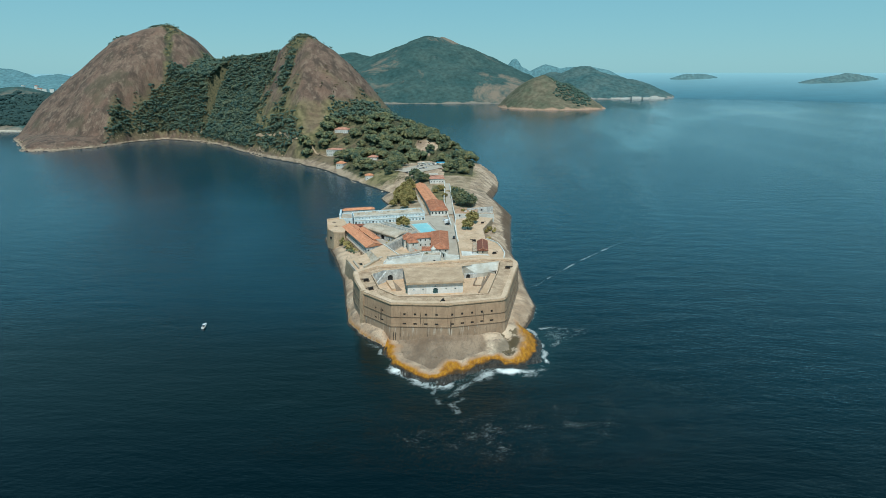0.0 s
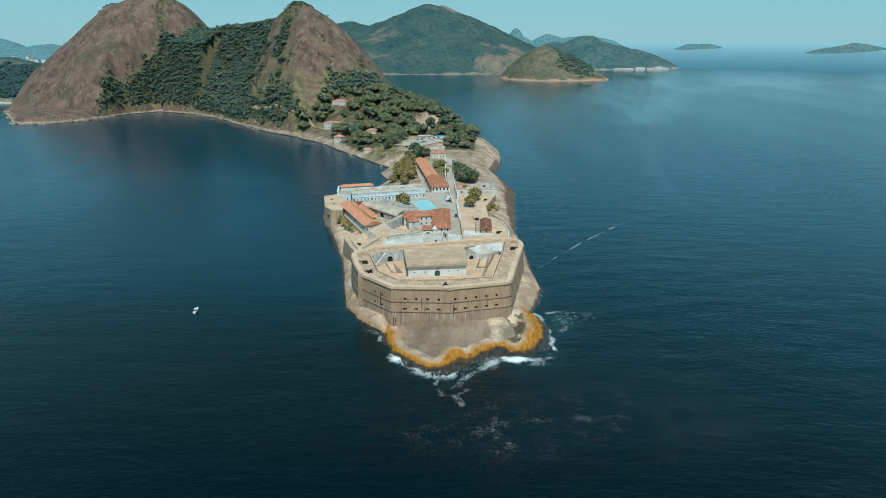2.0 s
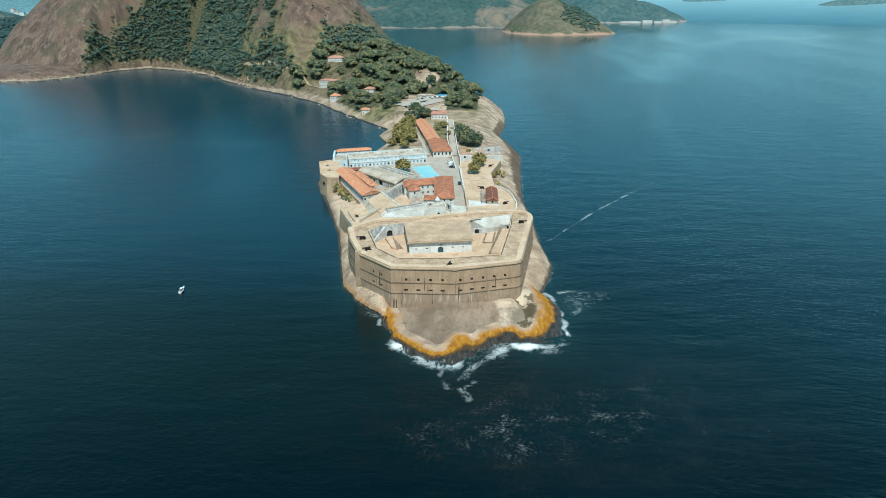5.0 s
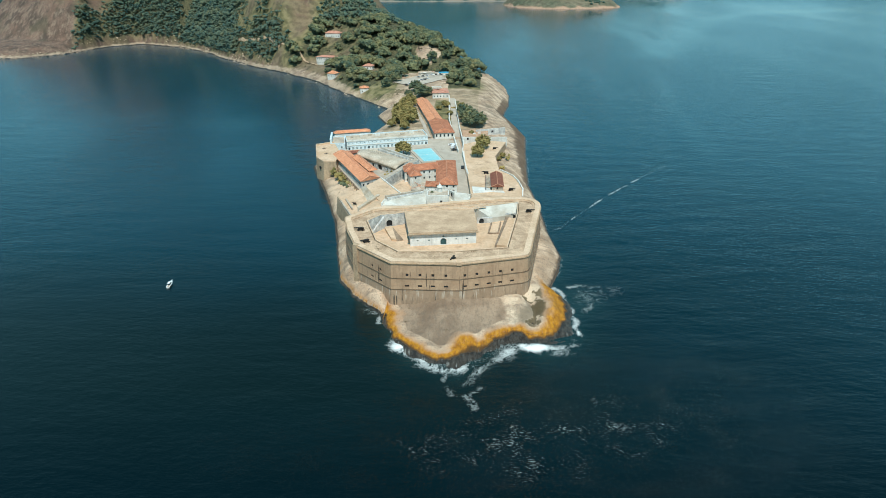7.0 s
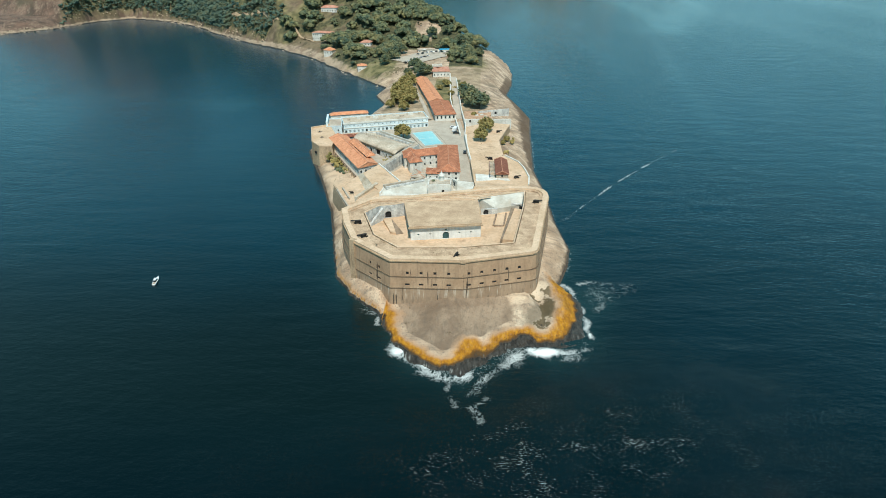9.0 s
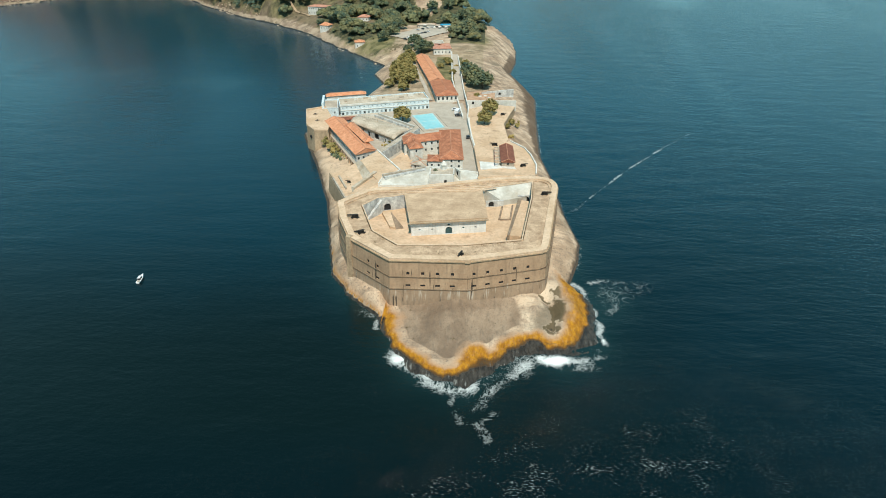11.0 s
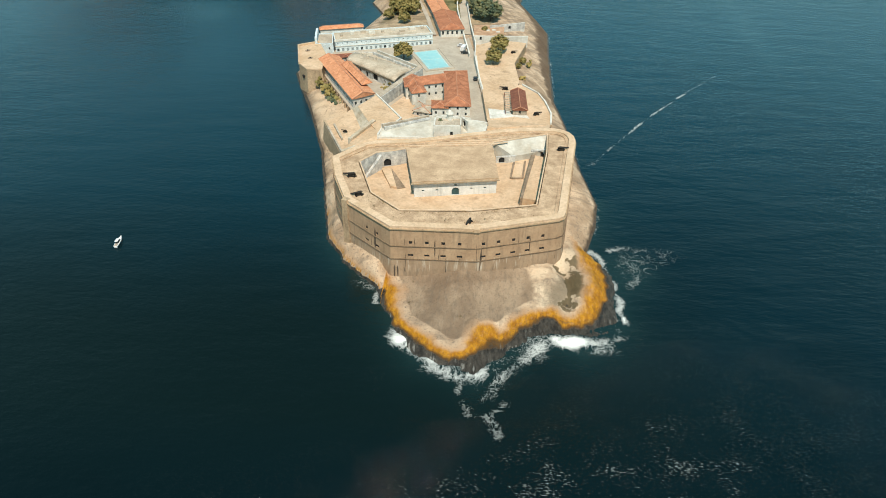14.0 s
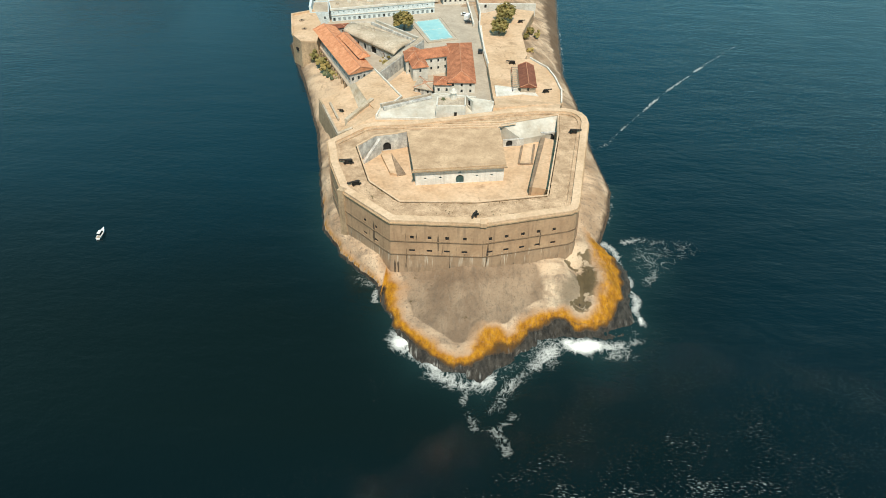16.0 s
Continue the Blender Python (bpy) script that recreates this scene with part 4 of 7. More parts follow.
def panel(t0, t1, zb, zt, openings=(), b0=None, b1=None, th=0.6, recess=0.4):
    """A wall seen from its right-hand side (going from t0 to t1), with real openings (u, z, width, height, arched).
    b0 and b1: its foot, where it leans. Returns the wall's bmesh and a list of pane bmeshes."""
    t0, t1 = Vector(t0), Vector(t1)
    b0, b1 = Vector(b0 or t0), Vector(b1 or t1)
    length = (t1 - t0).length
    d = (t1 - t0) / length
    inward = Vector((-d.y, d.x))

    def at(u, z, dep=0.0):
        k = (z - zb) / (zt - zb)
        p = (b0 + (b1 - b0) * (u / length)).lerp(t0 + d * u, k) + inward * dep
        return (p.x, p.y, z)

    us = sorted({0.0, length, *[o[0] - o[2] / 2 for o in openings], *[o[0] + o[2] / 2 for o in openings]})
    zs = sorted({zb, zt, *[o[1] for o in openings], *[o[1] + o[3] for o in openings]})
    bm, seen, panes = bmesh.new(), {}, []

    def vert(u, z, dep=0.0):
        key = (round(u, 3), round(z, 3), round(dep, 3))
        if key not in seen:
            seen[key] = bm.verts.new(at(u, z, dep))
        return seen[key]

    for ua, ub in zip(us, us[1:]):
        for za, zc in zip(zs, zs[1:]):
            um, zm = (ua + ub) / 2, (za + zc) / 2
            if not any(abs(um - o[0]) < o[2] / 2 and o[1] < zm < o[1] + o[3] for o in openings):
                bm.faces.new((vert(ua, za), vert(ub, za), vert(ub, zc), vert(ua, zc)))
    a, b, c, e = vert(0, zb, th), vert(length, zb, th), vert(length, zt, th), vert(0, zt, th)
    bm.faces.new((b, a, e, c))
    top = [vert(u, zt) for u in us]
    bm.faces.new([*top, c, e])
    bm.faces.new([*[vert(u, zb) for u in us][::-1], a, b])
    bm.faces.new([*[vert(0, z) for z in zs], e, a])
    bm.faces.new([*[vert(length, z) for z in zs][::-1], b, c])
    for u, z, w, h, arched in openings:
        q = [(u - w / 2, z), (u + w / 2, z), (u + w / 2, z + h), (u - w / 2, z + h)]
        for i in range(4):
            p1, p2 = q[i], q[(i + 1) % 4]
            bm.faces.new((vert(*p2), vert(*p1), bm.verts.new(at(*p1, recess)), bm.verts.new(at(*p2, recess))))
        if arched:
            r = w / 2
            for side in (-1, 1):
                arc = [(u + side * r * math.cos(k * math.pi / 12), z + h - r + r * math.sin(k * math.pi / 12)) for k in range(7)]
                pts = [(u + side * r, z + h), *arc] if side < 0 else [(u + side * r, z + h), *arc]
                bm.faces.new([bm.verts.new(at(pu, pz, 0.02)) for pu, pz in pts])
        pm = bmesh.new()
        f = [pm.verts.new(at(pu, pz, recess)) for pu, pz in q]
        g = [pm.verts.new(at(pu, pz, recess + 0.08)) for pu, pz in q]
        pm.faces.new(f)
        pm.faces.new(g[::-1])
        for i in range(4):
            pm.faces.new((f[i], g[i], g[(i + 1) % 4], f[(i + 1) % 4]))
        panes.append(pm)
    return bm, panes


def hip_roof(poly, z, ridge, over=0.6, hip=(1, 1)):
    """A tiled roof over a four-cornered plan whose long sides are 0-1 and 2-3; hip 0: gable, 1: full hip."""
    p = [Vector((*q, z)) for q in inset(poly, -over)]
    half = (p[3] - p[0]).length / 2
    m0, m1 = (p[0] + p[3]) / 2, (p[1] + p[2]) / 2
    axis = (m1 - m0).normalized()
    r0, r1 = m0 + axis * half * hip[0], m1 - axis * half * hip[1]
    r0.z = r1.z = ridge
    bm = bmesh.new()
    v = [bm.verts.new(q) for q in (*p, r0, r1)]
    lo = [bm.verts.new(q - Vector((0, 0, 0.25))) for q in p]
    for f in ((0, 1, 5, 4), (1, 2, 5), (2, 3, 4, 5), (3, 0, 4)):
        bm.faces.new([v[i] for i in f])
    for i in range(4):
        bm.faces.new((lo[i], lo[(i + 1) % 4], v[(i + 1) % 4], v[i]))
    bm.faces.new(lo[::-1])
    bmesh.ops.recalc_face_normals(bm, faces=bm.faces)
    ribs = bmesh.new()
    for a, b in ((4, 5), (0, 4), (3, 4), (1, 5), (2, 5)):
        tube(ribs, v[a].co + Vector((0, 0, 0.05)), v[b].co + Vector((0, 0, 0.05)), 0.2, 0.2, 6)
    return bm, ribs


def tube(bm, a, b, ra, rb, sides=8, caps=True):
    a, b = Vector(a), Vector(b)
    d = (b - a).normalized()
    s = d.orthogonal().normalized()
    t = d.cross(s)
    rows = []
    for p, r in ((a, ra), (b, rb)):
        rows.append([bm.verts.new(p + (s * math.cos(k * 2 * math.pi / sides) + t * math.sin(k * 2 * math.pi / sides)) * r) for k in range(sides)])
    for k in range(sides):
        bm.faces.new((rows[0][k], rows[0][(k + 1) % sides], rows[1][(k + 1) % sides], rows[1][k]))
    if caps:
        bm.faces.new(rows[0][::-1])
        bm.faces.new(rows[1])


def box(bm, x0, y0, z0, x1, y1, z1):
    return prism(bm, [(x0, y0), (x1, y0), (x1, y1), (x0, y1)], z0, z1)


def house(name, label, poly, z0, z1, ridge, walls, roofs, rows=1, gap=3.2, roof="hip", hip=(1, 1), win=(1.0, 1.5), category="house", sides=(0, 1, 2, 3), paint=None, attic=None):
    """A house on a four-cornered anticlockwise plan: each wall, window, and the roof with its ridge tiles are parts."""
    cx, cy = sum(p[0] for p in poly) / 4, sum(p[1] for p in poly) / 4
    e = thing(name, cx, cy, z0, label, category)
    for i in range(4):
        a, b = poly[i], poly[(i + 1) % 4]
        n = math.dist(a, b)
        ops = []
        if i in sides:
            k = max(1, int((n - 1.0) / gap))
            storey = (z1 - z0) / rows
            for r in range(rows):
                w2 = attic if attic and r == rows - 1 else (win[0], min(win[1], storey * 0.55))
                ops += [((j + 0.5) * n / k, z0 + r * storey + storey * (0.3 if w2 != attic else 0.42) * (1.0 if not attic or r else 0.12), *w2, False) for j in range(k)]
        bm, panes = panel(a, b, z0 - 5.0, z1, ops, th=0.4, recess=0.22)
        w = part("wall", bm, walls, e)
        for j, p in enumerate(panes):
            part("window", p, M_pane if not paint or (j * 7 + i) % 5 == 0 else paint, w)
    if roof == "hip":
        bm, ribs = hip_roof(poly, z1, ridge, hip=hip)
        r = part("roof", bm, roofs, e)
        part("ridge_tiles", ribs, M_ridge, r)
    else:
        bm = solid(inset(poly, 0.45), z1 - 0.9, z1 - 0.35)
        r = part("roof", bm, roofs, e)
        part("parapet", ring(inset(poly, -0.08), inset(poly, 0.42), z1 - 0.02, z1 + 0.45), walls, e)
    return e


M_pane = surface("dark_window_glass", (0.02, 0.03, 0.035), (0.05, 0.06, 0.065), 1.2, rough=0.25, bump=0)
M_paleglass = surface("pale_window_glass", (0.16, 0.21, 0.23), (0.36, 0.43, 0.45), 1.2, rough=0.25, bump=0)
M_door = surface("teal_painted_door", (0.03, 0.07, 0.075), (0.05, 0.11, 0.115), 1.2, rough=0.6, bump=0.1)
M_ridge = surface("pale_mortared_ridge_tiles", (0.42, 0.19, 0.11), (0.54, 0.29, 0.19), 1.0)

# ---- the fort battery ----
OUT = [(-61.5, 46.8), (-57, 32), (-49.5, 15), (-30.5, -0.5), (0, 0), (29.0, 8.9), (30.9, 10.2), (31.9, 13.0), (41.5, 69), (41.3, 73.2), (39.6, 76.9), (36.5, 79.3),
       (33, 80.2), (29.5, 80.2), (23, 79.8), (9, 77.2), (-5, 72.6), (-19, 68), (-32, 64), (-46, 62), (-50.5, 60)]
HOLE = [(-49.5, 45.0), (-43.7, 53.0), (-36.0, 55.3), (-31.4, 57.5), (-25.6, 30.6), (7.1, 36.2), (4.6, 62.5), (6.0, 66.0), (26.0, 74.0), (29.6, 75.4),
        (28.2, 58.6), (21.5, 18.2), (-2.3, 12.6), (-28.6, 11.0), (-40.8, 22.0)]
TERRACE, YARD = 22.8, 15.8
fort = thing("fort_battery", -10, 35, 0, "tan stone fort battery with two tiers of gun ports", "fort")
FOOT = inset(OUT, -1.7)
ports = {2: [(0.48, 0), (0.71, 0)], 3: [(0.235, 0), (0.425, 0), (0.615, 0), (0.805, 0)], 4: [(0.085, 0), (0.27, 0), (0.455, 0), (0.635, 0), (0.82, 0)]}
for i in range(len(OUT)):
    a, b = OUT[i], OUT[(i + 1) % len(OUT)]
    n = math.dist(a, b)
    ops = []
    for k, _ in ports.get(i, ()):
        ops += [(k * n, 16.4, 1.25, 1.3, False), (k * n, 11.1, 1.9, 1.0, False)]
    bm, panes = panel(a, b, -1.0, TERRACE, ops, FOOT[i], FOOT[(i + 1) % len(OUT)], th=2.0, recess=0.3)
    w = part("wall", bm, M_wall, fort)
    # each port is closed by a dark sheet in place of its shaded inside
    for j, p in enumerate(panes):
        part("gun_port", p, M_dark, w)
part("terrace", sheet_with_hole(inset(OUT, 0.3), HOLE, TERRACE), M_walk, fort, "sun-bleached tan terrace paving")
part("cordon", ring(inset(OUT, -0.55), inset(OUT, 0.5), TERRACE - 0.3, TERRACE + 0.1), M_stone, fort)
part("parapet", ring(inset(OUT, -0.05), inset(OUT, 2.7), TERRACE + 0.1, TERRACE + 1.05), M_parapet, fort, "broad weathered parapet")
part("banquette", ring(inset(OUT, 2.7), inset(OUT, 4.1), TERRACE - 0.05, TERRACE + 0.4), M_walk, fort)
for zc in (15.3, 9.8):
    k = (zc + 1) / (TERRACE + 1)
    line = [(f[0] + (o[0] - f[0]) * k, f[1] + (o[1] - f[1]) * k) for f, o in zip(FOOT, OUT)]
    part("string_course", ring(inset(line, -0.28), inset(line, 0.3), zc, zc + 0.24), M_course, fort)
part("court_floor", solid(HOLE[::-1], YARD - 0.5, YARD), M_sandtop, fort, "dusty tan court floor")
inner = HOLE
for i in range(len(inner)):
    a, b = inner[i], inner[(i + 1) % len(inner)]
    n = math.dist(a, b)
    ops, m, foot = [], M_stone, {}
    if i in (0, 1, 2):
        m = M_oldwhite
        ops = [(n * 0.52, YARD + 0.02, 3.2, 3.6, True)] if i == 1 else []
    if i == 3:
        m = M_oldwhite
    if i == 4:
        m = M_front
        ops = [(n * f, YARD + 2.4, 0.9, 0.75, False) for f in (0.11, 0.28, 0.695, 0.86)] + [(n * 0.5, YARD + 0.02, 3.0, 3.6, True), (n * 0.5, YARD + 4.3, 1.1, 0.8, False)]
    if i in (5, 6, 7, 8):
        m = M_white
    bm, panes = panel(a, b, YARD - 0.3, TERRACE, ops, th=0.8, recess=0.6)
    w = part("court_wall", bm, m, fort, {0: "stained grey whitewash", 4: "whitewashed casemate front"}.get(i, ""))
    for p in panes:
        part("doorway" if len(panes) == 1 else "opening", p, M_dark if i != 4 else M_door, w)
part("coping", ring(inset(HOLE[::-1], -0.5), HOLE[::-1], TERRACE + 0.004, TERRACE + 0.4), M_parapet, fort)
# the casemate roof edge, the whitewashed slope, ramps and low walls of the court
part("roof_slab", solid([(-26.2, 30.0), (7.8, 35.8), (5.4, 62.6), (-31.9, 57.2)], TERRACE + 0.02, TERRACE + 0.45), M_roofslab, fort)
part("ledge", solid([(-26.6, 28.9), (8.2, 34.8), (7.6, 36.3), (-26.3, 30.7)], TERRACE - 0.35, TERRACE + 0.018), M_stone, fort, "projecting weathered eave")
part("slope", solid([(6.2, 65.9), (14.5, 62.4), (29.4, 68.6), (29.7, 75.2)], YARD, [22.7, 18.6, 18.6, 22.7]), M_lime, fort, "whitewashed sloping court wall")
bm, panes = panel((7.1, 60.4), (15.6, 62.0), YARD, 18.9, [(2.6, YARD + 0.02, 2.6, 2.7, True)], th=0.8, recess=0.5)
w = part("arch_wall", bm, M_oldwhite, fort)
part("doorway", panes[0], M_dark, w)
bm, panes = panel((22.6, 66.2), (29.4, 67.4), YARD, 19.6, [(3.6, YARD + 0.02, 5.0, 3.2, True)], th=0.8, recess=0.6)
w = part("arch_wall", bm, M_oldwhite, fort)
part("doorway", panes[0], M_dark, w)
part("ramp_wall", solid([(16.2, 27.6), (17.2, 27.4), (24.4, 64.5), (22.6, 64.9)], YARD, [19.4, 19.8, 18.6, 18.2]), M_brownstone, fort)
part("ramp", solid([(17.2, 27.4), (22.95, 26.2), (29.1, 63.0), (24.4, 64.5)], YARD, [19.6, 19.6, 18.2, 18.2]), M_sandtop, fort)
part("low_wall", solid([(12.9, 47.6), (13.6, 47.6), (15.4, 60.6), (14.6, 60.6)], YARD, YARD + 0.9), M_brownstone, fort)
part("low_wall", solid([(18.0, 47.9), (18.7, 47.9), (20.4, 62.0), (19.6, 62.0)], YARD, YARD + 0.9), M_brownstone, fort)
part("low_wall", solid([(13.6, 47.4), (18.0, 47.7), (18.0, 48.4), (13.6, 48.1)], YARD, YARD + 0.6), M_brownstone, fort)
part("ramp_wedge", solid([(-36.0, 36.6), (-33.4, 36.0), (-37.6, 49.8), (-41.6, 49.5)], YARD, [16.9, 16.9, 17.6, 17.4]), M_sandtop, fort, "worn tan ramp")
part("ramp_side", solid([(-33.3, 35.9), (-29.9, 37.2), (-37.3, 49.7)], YARD, [16.1, 16.1, 17.5]), M_brownstone, fort, "stained grey ramp side")
part("stair", solid([(-48.4, 43.8), (-47.4, 43.2), (-41.6, 51.6), (-42.6, 52.6)], YARD, [16.0, 16.0, 22.4, 22.4]), M_oldwhite, fort)
for k in range(3):
    part("step", solid([(-33, 59.4 + k * 1.9), (5, 63.9 + k * 1.9), (12, 66.5 + k * 1.9), (12, 67.1 + k * 1.9), (5, 64.6 + k * 1.9), (-33, 60.1 + k * 1.9)], TERRACE + 0.003, TERRACE + 0.32), M_parapet, fort)
# a sentry buttress on the left salient and bevelled key stone on the front one
part("buttress", solid([(-51.6, 13.6), (-48.8, 12.2), (-47.2, 14.6), (-50.2, 16.6)], 2, TERRACE + 1.3, [(-50.9, 14.4), (-49.0, 13.6), (-47.6, 15.2), (-50.0, 16.6)]), M_stone, fort)
part("key_stone", solid([(-1.0, -0.75), (1.0, -0.65), (1.2, 2.2), (-1.2, 2.1)], TERRACE - 0.3, TERRACE + 1.25), M_sandtop, fort)

# ---- platforms behind the battery ----


def platform(name, label, poly, z, m, foot=-1.0, rim=None, lean=0.0, edge=None):
    """A raised terrace: retaining wall, paved top, and a low rim where it has one."""
    e = thing(name, sum(p[0] for p in poly) / len(poly), sum(p[1] for p in poly) / len(poly), 0, label, "terrace")
    zt = z if isinstance(z, (list, tuple)) else [z] * len(poly)
    bm = bmesh.new()
    lo = [bm.verts.new((*p, foot)) for p in (inset(poly, -lean) if lean else poly)]
    hi = [bm.verts.new((*p, h - 0.25)) for p, h in zip(poly, zt)]
    for i in range(len(poly)):
        j = (i + 1) % len(poly)
        bm.faces.new((lo[i], lo[j], hi[j], hi[i]))
    part("retaining_wall", bm, edge or M_stone, e)
    bm = bmesh.new()
    prism(bm, inset(poly, -0.15), min(zt) - 0.4, zt)
    bmesh.ops.recalc_face_normals(bm, faces=bm.faces)
    part("paving", bm, m, e)
    if rim:
        for i, h in rim.items():
            a, b = Vector(poly[i]), Vector(poly[(i + 1) % len(poly)])
            d = (b - a).normalized()
            w = Vector((-d.y, d.x)) * 0.7
            za, zb2 = zt[i], zt[(i + 1) % len(poly)]
            part("rim_wall", solid([tuple(a), tuple(b), tuple(b + w), tuple(a + w)], min(za, zb2) - 0.3, [za + h, zb2 + h, zb2 + h, za + h]), M_white, e, "whitewashed low wall")
    return e


platform("glacis", "tan sloping terrace between the battery and white gate block", [(-52, 58), (-30, 61), (-5, 69), (22, 76), (30, 80), (33.4, 95.9), (16, 102.8), (3.4, 99.8), (3.6, 88.5), (-6, 82), (-22, 76), (-47, 74), (-56, 66)],
         [20.3, 20.6, 20.8, 21, 21, 18.02, 17.82, 17.6, 19.9, 20.6, 20.6, 20.4, 19], M_sandtop)
platform("main_yard", "pale paved yard between the barracks and houses", [(-102, 181), (-69.6, 121.6), (-48, 100), (-8, 103), (-9, 150), (-4, 200), (-12, 252), (-34, 246), (-98, 214)], 10.4, M_paved)
platform("ramp_road", "pale paved ramp rising from the yard to the gate", [(-10.5, 204), (-4.5, 204), (5.5, 102), (-8, 102)], [10.5, 10.5, 14.6, 14.6], M_paved)
platform("upper_platform", "tan raised deck beside the gate with stained lime walls", [(-63.3, 110), (-53.5, 90.2), (-47.5, 80.5), (-45, 81), (-38.9, 96.7), (-56, 125.5)], [17.6, 18, 18.4, 18.4, 18, 17.6],
         M_sandtop, rim={3: 0.7, 4: 0.7}, lean=0.6, edge=M_oldwhite)
apr = platform("gate_apron", "tan paved apron sloping down from the gate", [(-61, 64), (-49.5, 70.5), (-46.5, 80), (-51, 91.5), (-59.8, 76)], [16.4, 18.6, 19.0, 17.6, 16.2], M_sandtop, foot=6)
for a, b, za, zb2, th in (((-59.9, 74.6), (-51.2, 92.4), 17.6, 18.9, 1.8), ((-61.6, 62.4), (-49.3, 70.4), 17.6, 19.4, 1.4)):
    d = (Vector(b) - Vector(a)).normalized()
    w = Vector((-d.y, d.x)) * th
    part("rim_wall", solid([a, b, (b[0] + w.x, b[1] + w.y), (a[0] + w.x, a[1] + w.y)], 8, [za, zb2, zb2, za]), M_tanlime, apr, "pale lime-washed thick low wall")
low = platform("gun_terrace", "rough tan lower terrace with a gun and dark parapets", [(-79.5, 101), (-62.8, 66.5), (-60.6, 78), (-58.2, 90.5), (-67.6, 114), (-71, 108)], [12.6, 13.4, 14, 14.2, 14.2, 13.4], M_sandtop, foot=2, lean=1.4)
bm = bmesh.new()
q = [bm.verts.new(c) for c in ((-68.6, 115.5, 13.6), (-58.4, 90.0, 13.8), (-53.6, 90.3, 18.1), (-63.4, 110.2, 17.7))]
bm.faces.new(q)
k = bmesh.ops.extrude_face_region(bm, geom=bm.faces[:])
bmesh.ops.translate(bm, verts=[v for v in k["geom"] if isinstance(v, bmesh.types.BMVert)], vec=(1.6, 0.6, -3))
bmesh.ops.recalc_face_normals(bm, faces=bm.faces)
part("sloping_face", bm, M_tanlime, low, "whitish lime-washed sloping face")
for a, b, za, zb2, m in (((-76.2, 94.2), (-62.8, 66.4), 14.0, 14.9, M_grey), ((-73.4, 96.4), (-66.0, 80.6), 14.2, 14.6, M_grey), ((-79.6, 101.2), (-76.2, 94.2), 13.6, 14.0, M_stone)):
    d = (Vector(b) - Vector(a)).normalized()
    w = Vector((-d.y, d.x)) * 0.9
    part("parapet", solid([a, b, (b[0] + w.x, b[1] + w.y), (a[0] + w.x, a[1] + w.y)], 5, [za, zb2, zb2, za]), m, low, "dark weathered parapet")
platform("south_platform", "tan gun platform with low whitewashed walls", [(3, 100), (16, 103), (34, 96), (35, 108), (33, 122), (30, 133), (22, 144), (12, 143), (0, 138)],
         [17.6, 17.8, 18, 18, 18, 18, 18, 17.6, 17.2], M_sandtop, rim={2: 0.8, 3: 0.8, 4: 0.8, 5: 0.8}, lean=1.0, edge=M_tanlime)
part("white_apron", solid([(3.4, 112), (4.2, 100.8), (10, 102.0), (16, 103.6), (23.6, 102.2), (22.6, 105.6), (15.4, 105.6), (14.0, 110), (9, 111)], 17.4, 18.08), M_white, bpy.data.objects["south_platform"], "whitewashed paving")
platform("east_platform", "tan lower gun platform with pale broken paving", [(0, 139), (16, 143), (21, 158), (19, 188), (28, 226), (10, 231), (-5, 220), (-5, 199), (-2.5, 160)],
         [14, 14, 14, 14, 14, 14, 13.4, 13.4, 13.6], M_sandtop, rim={8: 0.8, 7: 0.8}, lean=0.8)
bas = platform("north_bastion", "tan bastion over the water with a paved top", [(-120, 203), (-111, 172), (-104, 163), (-95, 163), (-99, 190), (-108, 211)],
               [15.6, 16, 16, 16, 15.8, 15.6], M_sandtop, lean=1.6, rim={})
bm = bmesh.new()
prism(bm, [(-120.4, 203), (-111.4, 171.6), (-110.4, 172), (-119.2, 202.4)], 15, 16.6)
prism(bm, [(-120.4, 203.2), (-119.4, 202.4), (-107.8, 210.4), (-108.2, 211.4)], 15, 16.6)
bmesh.ops.recalc_face_normals(bm, faces=bm.faces)
part("parapet", bm, M_sandtop, bas)
part("gun_port", solid(rect(-107.2, 166.2, 40, 1.4, 2.2), 9.4, 10.9), M_dark, bas)

# white gate block
gate = thing("gate_block", -20, 78, 20, "whitewashed gate block with a roof terrace and small tower", "building")
plan = [(-47, 71.5), (-24, 72.4), (-6, 74.6), (2, 78.6), (3, 86.5), (-5, 88.5), (-22, 91), (-46, 79)]
for i in range(len(plan)):
    a, b = plan[i], plan[(i + 1) % len(plan)]
    n = math.dist(a, b)
    bm, panes = panel(a, b, 18.0, (20.9, 20.9, 20.9, 21.6, 22.8, 23.6, 23.6, 22.0)[i], [], th=0.7)
    w = part("wall", bm, M_white, gate)
    for p in panes:
        part("window", p, M_dark, w)
part("roof", solid(inset(plan, 0.5), 18.0, [20.85, 20.85, 20.85, 20.9, 22.4, 23.0, 23.2, 22.9]), M_lime, gate, "worn limewashed roof")
keep_plan = [(-21.4, 73.0), (-8.9, 74.0), (-9.2, 83.4), (-21.5, 82.6)]
for i in range(4):
    a, b = keep_plan[i], keep_plan[(i + 1) % 4]
    bm, panes = panel(a, b, 19.0, 26.4, [(8.2, 21.4, 1.3, 2.1, False)] if i == 0 else [], th=0.6)
    w = part("upper_wall", bm, M_white, gate)
    for p in panes:
        part("doorway", p, M_dark, w)
part("upper_roof", solid(inset(keep_plan, 0.5), 25.2, 25.6), M_grey, gate)
